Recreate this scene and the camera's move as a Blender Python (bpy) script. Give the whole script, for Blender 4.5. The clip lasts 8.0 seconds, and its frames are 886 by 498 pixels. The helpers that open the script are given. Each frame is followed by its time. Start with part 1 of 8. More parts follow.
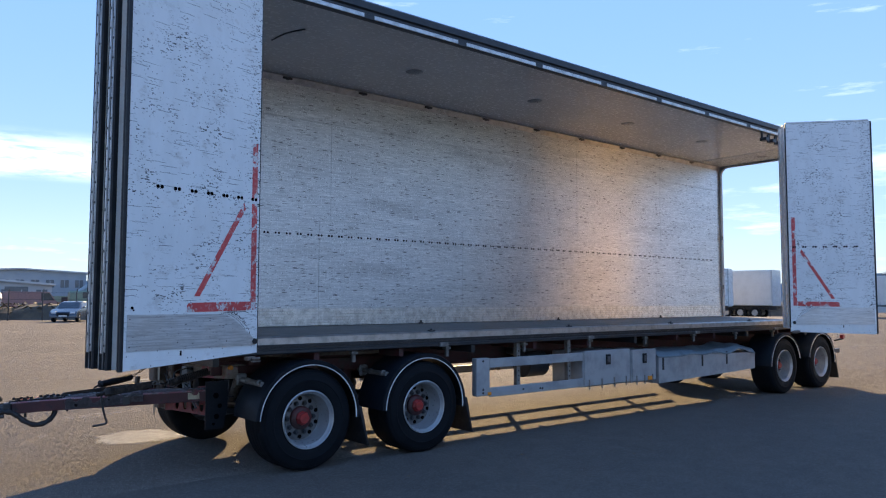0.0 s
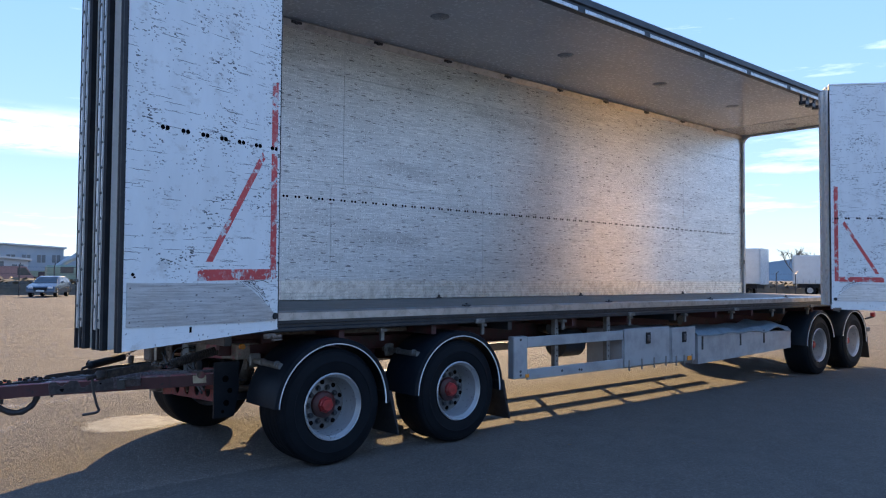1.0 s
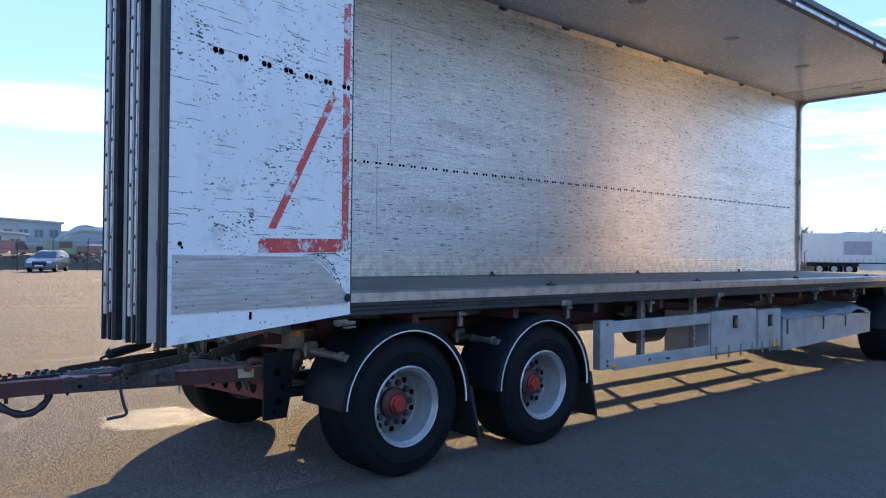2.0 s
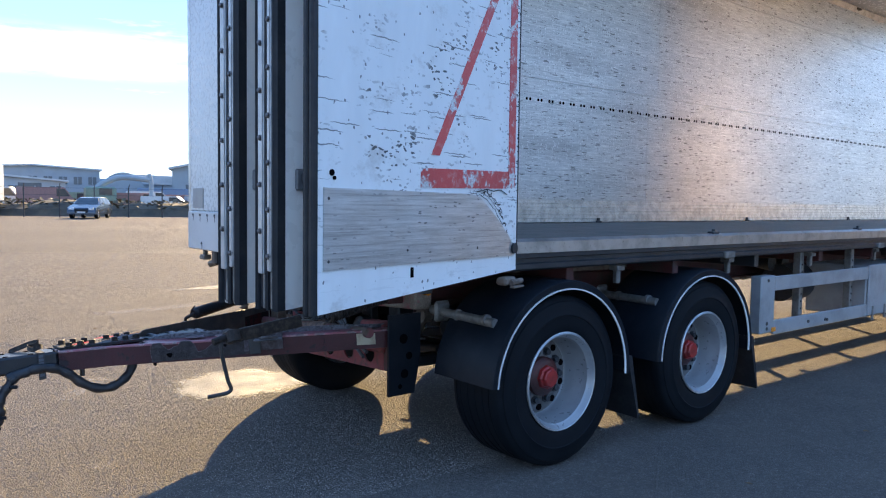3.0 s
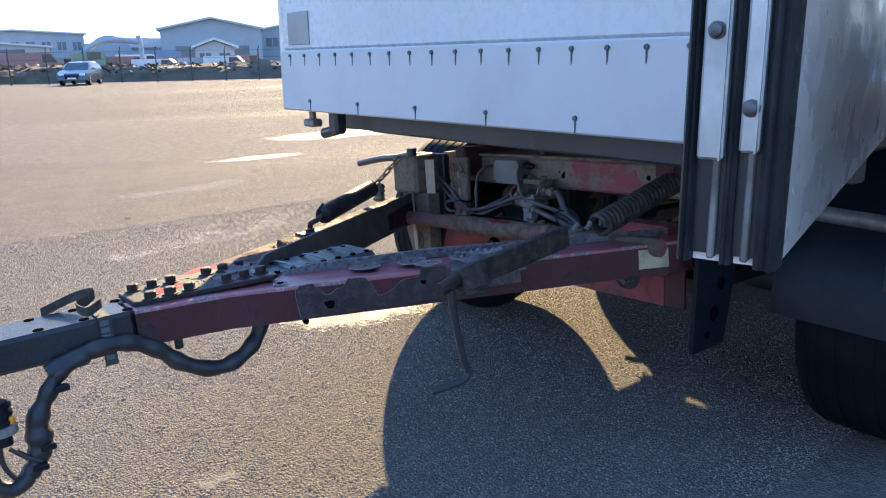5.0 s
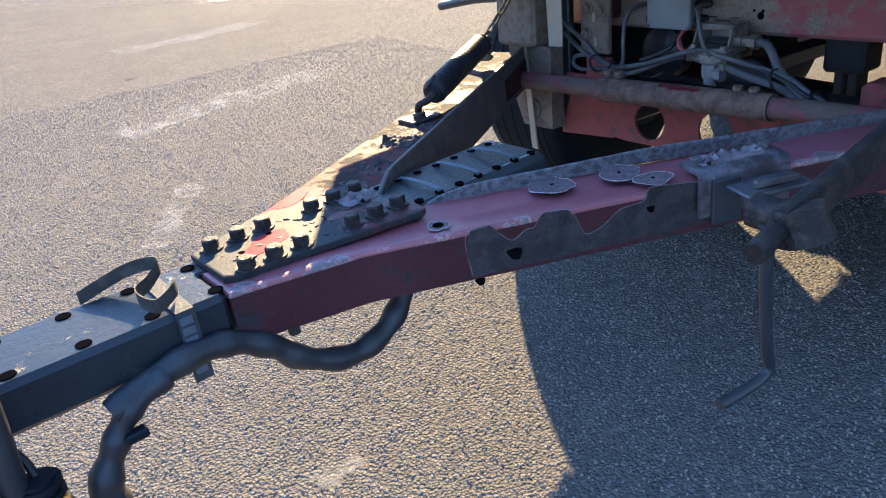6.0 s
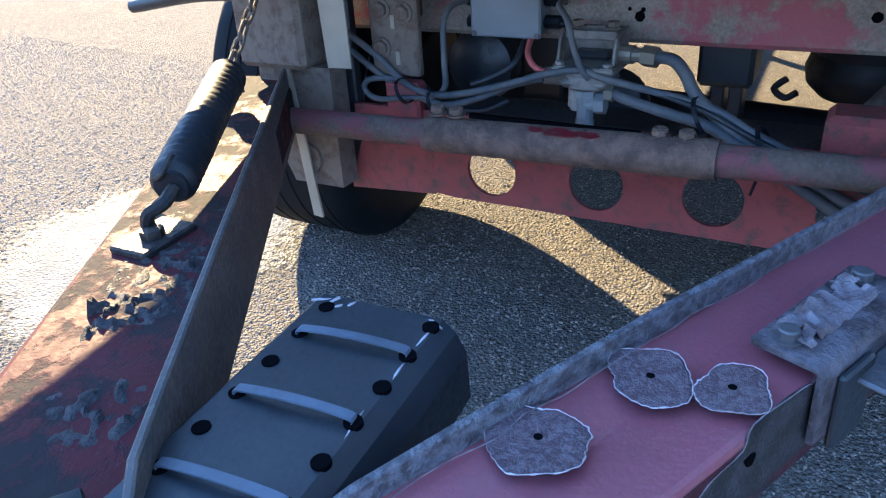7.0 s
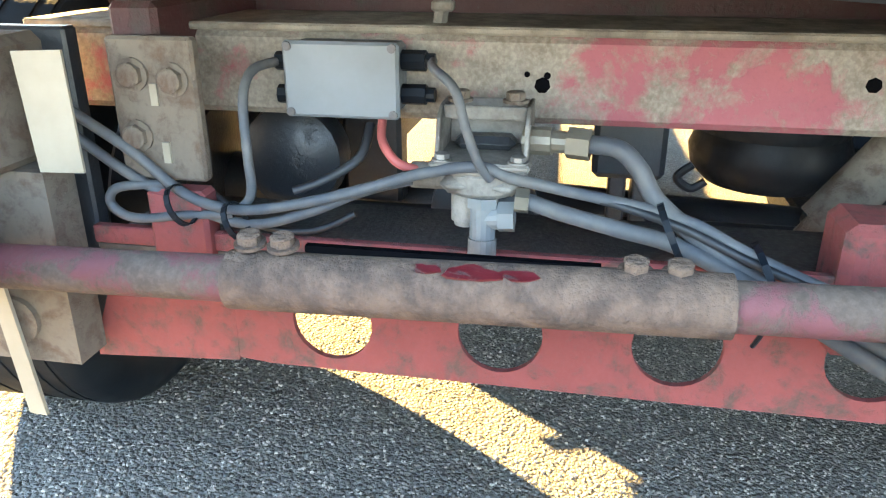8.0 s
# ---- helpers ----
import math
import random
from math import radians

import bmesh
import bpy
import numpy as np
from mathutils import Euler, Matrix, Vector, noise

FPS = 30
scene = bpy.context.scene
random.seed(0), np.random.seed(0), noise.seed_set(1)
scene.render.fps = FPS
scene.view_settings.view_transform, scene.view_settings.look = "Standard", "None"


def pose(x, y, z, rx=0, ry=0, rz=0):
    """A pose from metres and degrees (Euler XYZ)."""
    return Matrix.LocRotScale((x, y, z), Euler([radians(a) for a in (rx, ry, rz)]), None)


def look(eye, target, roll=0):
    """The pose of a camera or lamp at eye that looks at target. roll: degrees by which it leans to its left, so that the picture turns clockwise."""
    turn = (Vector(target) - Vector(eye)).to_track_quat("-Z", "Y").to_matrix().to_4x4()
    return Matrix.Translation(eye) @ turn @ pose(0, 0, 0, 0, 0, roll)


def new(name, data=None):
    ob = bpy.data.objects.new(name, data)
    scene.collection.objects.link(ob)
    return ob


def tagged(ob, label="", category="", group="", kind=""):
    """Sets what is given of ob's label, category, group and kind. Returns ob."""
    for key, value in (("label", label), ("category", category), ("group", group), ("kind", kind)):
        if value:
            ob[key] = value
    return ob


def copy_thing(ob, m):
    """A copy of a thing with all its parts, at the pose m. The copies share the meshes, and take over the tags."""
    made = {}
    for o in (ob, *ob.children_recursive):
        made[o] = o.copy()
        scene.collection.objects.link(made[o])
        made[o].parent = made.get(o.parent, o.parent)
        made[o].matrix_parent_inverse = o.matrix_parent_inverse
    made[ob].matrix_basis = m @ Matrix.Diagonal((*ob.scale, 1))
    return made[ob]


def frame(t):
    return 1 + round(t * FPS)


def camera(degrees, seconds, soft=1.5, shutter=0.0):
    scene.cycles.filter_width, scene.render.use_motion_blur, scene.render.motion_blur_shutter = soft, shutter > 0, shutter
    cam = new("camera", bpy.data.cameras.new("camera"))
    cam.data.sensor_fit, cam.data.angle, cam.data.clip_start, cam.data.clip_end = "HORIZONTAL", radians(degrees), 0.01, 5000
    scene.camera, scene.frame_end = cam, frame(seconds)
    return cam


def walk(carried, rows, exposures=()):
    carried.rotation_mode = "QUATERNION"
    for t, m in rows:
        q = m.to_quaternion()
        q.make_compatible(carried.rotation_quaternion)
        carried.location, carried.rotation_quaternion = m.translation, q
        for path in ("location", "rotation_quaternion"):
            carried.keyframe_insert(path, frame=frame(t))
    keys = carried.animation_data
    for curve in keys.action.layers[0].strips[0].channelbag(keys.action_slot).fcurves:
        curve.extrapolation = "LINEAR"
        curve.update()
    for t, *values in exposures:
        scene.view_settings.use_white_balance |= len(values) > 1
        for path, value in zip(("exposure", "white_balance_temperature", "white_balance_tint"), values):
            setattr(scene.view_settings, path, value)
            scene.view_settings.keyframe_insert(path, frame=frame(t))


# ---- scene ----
cam = camera(60.7, 8.0, soft=1.15)
PATH = [
    (0, (-3.742, -6.63, 1.653), (-2.467, -5.095, 1.786), 0.1),
    (0.5, (-3.62, -6.125, 1.614), (-2.326, -4.603, 1.719), 0.3),
    (1, (-3.521, -5.51, 1.583), (-2.206, -4.005, 1.657), 0.4),
    (1.2, (-3.481, -5.237, 1.582), (-2.158, -3.738, 1.644), 0.5),
    (2.3, (-3.262, -3.841, 1.54), (-1.95, -2.332, 1.52), 0.7),
    (2.5, (-3.255, -3.605, 1.534), (-1.957, -2.085, 1.487), 0.9),
    (3, (-3.189, -2.946, 1.494), (-1.933, -1.395, 1.369), 0.8),
    (3.5, (-3.179, -2.315, 1.437), (-1.958, -0.745, 1.22), 0.2),
    (4, (-3.142, -1.717, 1.399), (-1.949, -0.142, 1.092), -0.2),
    (4.5, (-3.072, -1.22, 1.392), (-1.869, 0.33, 1.003), -0.8),
    (5, (-2.885, -0.817, 1.361), (-1.665, 0.69, 0.869), -1.0),
    (5.2, (-2.856, -0.669, 1.343), (-1.747, 0.898, 0.782), -1.2),
    (6.3, (-2.575, 0.415, 1.331), (-1.42, 1.694, 0.315), -5.9),
    (6.5, (-2.439, 0.586, 1.316), (-1.166, 1.741, 0.295), -5.0),
    (7, (-2.152, 0.938, 1.231), (-0.595, 1.718, 0.247), -0.6),
    (7.5, (-1.916, 1.18, 1.16), (-0.186, 1.615, 0.255), 2.5),
    (8, (-1.62, 1.277, 1.081), (0.201, 1.505, 0.286), 3.5),
]
walk(cam, [(t, look(eye, target, roll)) for t, eye, target, roll in PATH],
     [(0, 2.85, 5300, 16), (1.2, 3.05, 5300, 16), (2.5, 3.38, 5300, 14), (4.0, 3.6, 5200, 13), (5.0, 3.75, 5050, 13), (6.3, 4.05, 4880, 12), (7.0, 4.5, 4800, 12), (7.5, 5.55, 5750, 8), (8.0, 6.45, 6800, 4)])

# ---- world, sun ----
SUN_AZ, SUN_EL = 52.0, 21.5
w = bpy.data.worlds.new("sky")
scene.world = w
w.use_nodes = True
wt = w.node_tree
wt.nodes.clear()


def wn(kind):
    return wt.nodes.new(kind)


sky = wn("ShaderNodeTexSky")
sky.sky_type = "NISHITA"
sky.sun_disc = False
sky.sun_elevation = radians(SUN_EL)
sky.sun_rotation = radians(90 - SUN_AZ)
sky.air_density, sky.dust_density, sky.ozone_density = 1.0, 0.0, 2.5
geo = wn("ShaderNodeTexCoord")
wmap = wn("ShaderNodeMapping")
wmap.inputs["Scale"].default_value = (2.2, 2.2, 16.0)
cln = wn("ShaderNodeTexNoise")
cln.inputs["Scale"].default_value = 1.6
cln.inputs["Detail"].default_value = 7
cln.inputs["Roughness"].default_value = 0.62
clr = wn("ShaderNodeValToRGB")
clr.color_ramp.elements[0].position = 0.60
clr.color_ramp.elements[1].position = 0.78
clr.color_ramp.elements[0].color = (0, 0, 0, 1)
clr.color_ramp.elements[1].color = (0.75, 0.75, 0.75, 1)
wmix = wn("ShaderNodeMixRGB")
wmix.inputs["Color2"].default_value = (1.75, 1.72, 1.68, 1)
bg = wn("ShaderNodeBackground")
bg.inputs["Strength"].default_value = 0.15
wo = wn("ShaderNodeOutputWorld")
wt.links.new(geo.outputs["Generated"], wmap.inputs["Vector"])
wt.links.new(wmap.outputs["Vector"], cln.inputs["Vector"])
sepz = wn("ShaderNodeSeparateXYZ")  # clouds are thicker low over the horizon
wt.links.new(geo.outputs["Generated"], sepz.inputs["Vector"])
low = wn("ShaderNodeMapRange")
low.interpolation_type = "SMOOTHSTEP"
for sock, val in zip(("From Min", "From Max", "To Min", "To Max"), (0.135, 0.215, 0.075, 0.0)):
    low.inputs[sock].default_value = val
wt.links.new(sepz.outputs["Z"], low.inputs["Value"])
addc = wn("ShaderNodeMath")
wt.links.new(cln.outputs["Fac"], addc.inputs[0])
wt.links.new(low.outputs["Result"], addc.inputs[1])
wt.links.new(addc.outputs["Value"], clr.inputs["Fac"])


def sky_range(source, lo, hi, a, b):
    n = wn("ShaderNodeMapRange")
    n.interpolation_type = "SMOOTHSTEP"
    for sock, val in zip(("From Min", "From Max", "To Min", "To Max"), (lo, hi, a, b)):
        n.inputs[sock].default_value = val
    wt.links.new(source, n.inputs["Value"])
    return n.outputs["Result"]


def sky_math(op, a, b):
    n = wn("ShaderNodeMath")
    n.operation = op
    wt.links.new(a, n.inputs[0])
    wt.links.new(b, n.inputs[1])
    return n.outputs["Value"]


# a bank of low flat cloud to the north
bank_map = wn("ShaderNodeMapping")
bank_map.inputs["Scale"].default_value = (7.0, 7.0, 44.0)
wt.links.new(geo.outputs["Generated"], bank_map.inputs["Vector"])
bank_noise = wn("ShaderNodeTexNoise")
bank_noise.inputs["Scale"].default_value = 1.0
bank_noise.inputs["Detail"].default_value = 8
bank_noise.inputs["Roughness"].default_value = 0.68
wt.links.new(bank_map.outputs["Vector"], bank_noise.inputs["Vector"])
bank = sky_math("MULTIPLY", sky_range(sepz.outputs["Z"], 0.134, 0.152, 0.0, 1.0), sky_range(sepz.outputs["Z"], 0.168, 0.200, 1.0, 0.0))
bank = sky_math("MULTIPLY", bank, sky_range(sepz.outputs["X"], 0.28, 0.40, 1.0, 0.0))
bank = sky_math("MULTIPLY", bank, sky_range(bank_noise.outputs["Fac"], 0.36, 0.58, 0.0, 0.72))
wt.links.new(sky_math("MAXIMUM", bank, clr.outputs["Color"]), wmix.inputs["Fac"])
soft_sky = wn("ShaderNodeGamma")  # a light haze evens the sky out
soft_sky.inputs["Gamma"].default_value = 0.16
hue = wn("ShaderNodeHueSaturation")
hue.inputs["Saturation"].default_value = 3.6
hue.inputs["Value"].default_value = 0.68
hue.inputs["Hue"].default_value = 0.515
wt.links.new(sky.outputs["Color"], soft_sky.inputs["Color"])
wt.links.new(soft_sky.outputs["Color"], hue.inputs["Color"])
wt.links.new(hue.outputs["Color"], wmix.inputs["Color1"])
wt.links.new(wmix.outputs["Color"], bg.inputs["Color"])
wt.links.new(bg.outputs["Background"], wo.inputs["Surface"])

sl = bpy.data.lights.new("sun", "SUN")
sl.energy, sl.angle, sl.color = 1.75, radians(0.53), (1.0, 0.645, 0.25)
sun = new("sun", sl)
sd = Vector((math.cos(radians(SUN_AZ)) * math.cos(radians(SUN_EL)), math.sin(radians(SUN_AZ)) * math.cos(radians(SUN_EL)), math.sin(radians(SUN_EL))))
sun.matrix_world = look(sd * 60, (0, 0, 0))


# ---- node helpers ----
class Mat:
    """A node material under construction: principled surface with helper nodes."""

    def __init__(self, name, rough=0.5, metal=0.0, spec=0.5):
        self.m = bpy.data.materials.new(name)
        self.m.use_nodes = True
        self.t = self.m.node_tree
        self.t.nodes.clear()
        self.b = self.t.nodes.new("ShaderNodeBsdfPrincipled")
        self.o = self.t.nodes.new("ShaderNodeOutputMaterial")
        self.t.links.new(self.b.outputs["BSDF"], self.o.inputs["Surface"])
        self.b.inputs["Roughness"].default_value = rough
        self.b.inputs["Metallic"].default_value = metal
        self.b.inputs["Specular IOR Level"].default_value = spec
        self.co = self.t.nodes.new("ShaderNodeTexCoord")

    def link(self, a, sock):
        if isinstance(a, (int, float)):
            sock.default_value = a
        elif isinstance(a, tuple):
            sock.default_value = (*a, 1.0) if len(a) == 3 and sock.type == "RGBA" else a
        else:
            self.t.links.new(a, sock)

    def coords(self, scale=(1, 1, 1), rot=(0, 0, 0), warp=0.0, warp_scale=6.0):
        mp = self.t.nodes.new("ShaderNodeMapping")
        mp.inputs["Scale"].default_value = scale
        mp.inputs["Rotation"].default_value = rot
        src = self.co.outputs["Object"]
        if warp:
            nz = self.t.nodes.new("ShaderNodeTexNoise")
            nz.inputs["Scale"].default_value = warp_scale
            self.t.links.new(src, nz.inputs["Vector"])
            ad = self.t.nodes.new("ShaderNodeVectorMath")
            ad.operation = "MULTIPLY_ADD"
            self.t.links.new(nz.outputs["Color"], ad.inputs[0])
            ad.inputs[1].default_value = (warp, warp, warp)
            self.t.links.new(src, ad.inputs[2])
            src = ad.outputs[0]
        self.t.links.new(src, mp.inputs["Vector"])
        return mp.outputs["Vector"]

    def noise(self, vec, scale, detail=4, rough=0.55):
        n = self.t.nodes.new("ShaderNodeTexNoise")
        n.inputs["Scale"].default_value = scale
        n.inputs["Detail"].default_value = detail
        n.inputs["Roughness"].default_value = rough
        self.t.links.new(vec, n.inputs["Vector"])
        return n.outputs["Fac"]

    def voronoi(self, vec, scale):
        n = self.t.nodes.new("ShaderNodeTexVoronoi")
        n.inputs["Scale"].default_value = scale
        self.t.links.new(vec, n.inputs["Vector"])
        return n.outputs["Distance"], n.outputs["Color"]

    def ramp(self, fac, lo, hi, a=0.0, b=1.0):
        n = self.t.nodes.new("ShaderNodeMapRange")
        n.inputs["From Min"].default_value, n.inputs["From Max"].default_value = lo, hi
        self.link(a, n.inputs["To Min"])
        self.link(b, n.inputs["To Max"])
        self.link(fac, n.inputs["Value"])
        return n.outputs["Result"]

    def math(self, op, a, b=0.0):
        n = self.t.nodes.new("ShaderNodeMath")
        n.operation = op
        self.link(a, n.inputs[0])
        self.link(b, n.inputs[1])
        return n.outputs["Value"]

    def mix(self, fac, a, b):
        n = self.t.nodes.new("ShaderNodeMixRGB")
        self.link(fac, n.inputs["Fac"])
        self.link(a, n.inputs["Color1"])
        self.link(b, n.inputs["Color2"])
        return n.outputs["Color"]

    def red(self, col):
        n = self.t.nodes.new("ShaderNodeSeparateColor")
        self.t.links.new(col, n.inputs["Color"])
        return n.outputs["Red"]

    def axis(self, which):
        n = self.t.nodes.new("ShaderNodeSeparateXYZ")
        self.t.links.new(self.co.outputs["Object"], n.inputs["Vector"])
        return n.outputs[which]

    def rnd(self):
        return self.t.nodes.new("ShaderNodeObjectInfo").outputs["Random"]

    def color(self, c):
        self.link(c, self.b.inputs["Base Color"])
        return self

    def rough(self, r):
        self.link(r, self.b.inputs["Roughness"])
        return self

    def metal(self, r):
        self.link(r, self.b.inputs["Metallic"])
        return self

    def bump(self, h, strength=0.3, dist=0.01):
        n = self.t.nodes.new("ShaderNodeBump")
        n.inputs["Strength"].default_value = strength
        n.inputs["Distance"].default_value = dist
        self.link(h, n.inputs["Height"])
        self.t.links.new(n.outputs["Normal"], self.b.inputs["Normal"])
        return self

    def flecks(self, scale, keep=0.5, size=0.35, rot=(0, 0, 0), warp=0.01):
        """Small separate marks of random size: 1 on a mark, else 0. scale: marks per metre along x, y, z."""
        d, c = self.voronoi(self.coords(scale, rot, warp, 30.0), 1.0)
        pick = self.math("GREATER_THAN", self.red(c), keep)
        lim = self.math("MULTIPLY", self.red(c), size)
        on = self.ramp(self.math("SUBTRACT", lim, d), 0.0, 0.08)
        return self.math("MULTIPLY", on, pick)


def pale_smear(name, lo, hi, cover):
    """A pale tone lying on the asphalt in broken smears."""
    k = Mat(name, 0.9, 0, 0.05)
    v = k.coords()
    k.color(k.mix(k.noise(v, 60, 4), lo, hi))
    cl = k.t.nodes.new("ShaderNodeBsdfTransparent")
    mx = k.t.nodes.new("ShaderNodeMixShader")
    soft = k.ramp(k.math("ADD", k.noise(v, 9, 6, 0.7), k.math("MULTIPLY", k.noise(v, 90, 4, 0.7), 0.6)), 0.70, 0.98, 0.0, cover)
    k.link(soft, mx.inputs["Fac"])
    k.t.links.new(cl.outputs["BSDF"], mx.inputs[1])
    k.t.links.new(k.b.outputs["BSDF"], mx.inputs[2])
    k.t.links.new(mx.outputs["Shader"], k.o.inputs["Surface"])
    return k.m


def worn(name, base, second, rough=0.5, metal=0.0, grain=60, patch=5, bump=0.15, amount=(0.45, 0.65), spec=0.5):
    """A plain surface with patches of a second tone and a fine grain."""
    k = Mat(name, rough, metal, spec)
    v = k.coords()
    p = k.noise(v, patch, 6, 0.6)
    g = k.noise(v, grain, 3)
    k.color(k.mix(k.ramp(p, *amount), base, second))
    k.rough(k.ramp(g, 0.3, 0.7, max(0.05, rough - 0.12), min(1, rough + 0.12)))
    k.bump(k.math("ADD", g, k.math("MULTIPLY", p, 2)), bump, 0.004)
    return k.m


# ---- materials ----
def asphalt():
    k = Mat("asphalt", 0.9, 0, 0.07)
    v = k.coords((1, 1, 1), (0, 0, 0), 0.004, 60)
    d, c = k.voronoi(v, 105)
    d2, c2 = k.voronoi(v, 260)
    big = k.noise(v, 0.35, 5)
    mid = k.noise(v, 3.0, 6, 0.65)
    fine = k.noise(v, 55, 5, 0.7)
    band = k.noise(k.coords((0.012, 0.16, 1), (0, 0, 0.25)), 1.0, 4)
    col = k.mix(k.ramp(k.red(c), 0.1, 0.95), (0.187, 0.172, 0.154), (0.333, 0.303, 0.266))
    col = k.mix(k.ramp(d, 0.24, 0.52, 0.0, 0.55), col, (0.115, 0.107, 0.098))
    col = k.mix(k.ramp(big, 0.35, 0.7, 0, 0.35), col, (0.20, 0.175, 0.145))
    col = k.mix(k.ramp(mid, 0.35, 0.7, 0.28, 0.0), col, (0.055, 0.053, 0.052))
    col = k.mix(k.math("MULTIPLY", k.math("GREATER_THAN", k.red(c), 0.93), k.ramp(d, 0.45, 0.25, 0, 0.75)), col, (0.32, 0.30, 0.275))
    col = k.mix(k.math("MULTIPLY", k.math("GREATER_THAN", k.red(c2), 0.96), 0.45), col, (0.29, 0.275, 0.255))
    stain = k.ramp(k.noise(k.coords((1, 1, 1), (0, 0, 0), 0.3, 2), 0.9, 6), 0.60, 0.74)
    col = k.mix(k.math("MULTIPLY", stain, 0.35), col, (0.22, 0.195, 0.165))
    mott = k.noise(v, 26, 5, 0.75)
    col = k.mix(k.ramp(mott, 0.38, 0.58, 0.42, 0.0), col, (0.105, 0.100, 0.095))
    col = k.mix(k.ramp(mott, 0.56, 0.74, 0.0, 0.32), col, (0.325, 0.305, 0.285))
    k.color(col)
    wet = k.ramp(band, 0.46, 0.64)
    k.rough(k.ramp(wet, 0, 1, k.ramp(mid, 0.3, 0.7, 0.88, 0.98), 0.72))
    h = k.math("ADD", k.math("MULTIPLY", d, -1.0), k.math("ADD", k.math("MULTIPLY", d2, -0.3), k.math("MULTIPLY", k.red(c), 0.45)))
    k.bump(k.math("ADD", h, k.math("MULTIPLY", fine, 0.5)), 1.0, 0.0135)
    return k.m


def scratched_white(name="scratched_white_paint"):
    k = Mat(name, 0.42)
    v = k.coords()
    f1 = k.flecks((20, 20, 66), 0.78, 0.46, (0, 0.12, 0), 0.034)
    f2 = k.flecks((5, 5, 190), 0.94, 0.46, (0, 0.10, 0), 0.012)
    f3 = k.flecks((44, 44, 100), 0.76, 0.50, (0, 0.15, 0), 0.026)
    f4 = k.flecks((60, 60, 45), 0.93, 0.34, (0, 0.4, 0), 0.02)
    dens = k.ramp(k.noise(v, 3.4, 5), 0.48, 0.60)
    edge = k.ramp(k.axis("X"), 1.06, 1.24)
    low = k.ramp(k.axis("Z"), 1.25, 1.62, 0.10, 1.0)
    m = k.math("MULTIPLY", k.math("MAXIMUM", f1, f3), k.math("MAXIMUM", dens, edge))
    m = k.math("MAXIMUM", m, k.math("MULTIPLY", f2, 0.85))
    m = k.math("MULTIPLY", m, low)
    m = k.math("MAXIMUM", m, k.math("MULTIPLY", f4, 0.8))
    dirt = k.noise(k.coords((1, 1, 0.35)), 3.5, 6, 0.65)
    mud = k.noise(k.coords((1, 1, 1.4)), 5.5, 7, 0.7)
    col = k.mix(k.ramp(dirt, 0.4, 0.75, 0, 0.35), (0.78, 0.80, 0.80), (0.50, 0.51, 0.50))
    col = k.mix(k.ramp(mud, 0.56, 0.70, 0, 0.45), col, (0.36, 0.33, 0.29))
    col = k.mix(k.math("MULTIPLY", m, 0.95), col, (0.04, 0.045, 0.05))
    k.color(col)
    k.rough(k.ramp(dirt, 0.3, 0.7, 0.34, 0.55))
    k.bump(k.math("MULTIPLY", m, -1.0), 0.35, 0.003)
    return k.m


def brushed(k, amount, direction):
    n = k.t.nodes.new("ShaderNodeCombineXYZ")
    for s, d in zip(n.inputs, direction):
        s.default_value = d
    k.t.links.new(n.outputs["Vector"], k.b.inputs["Tangent"])
    k.b.inputs["Anisotropic"].default_value = amount


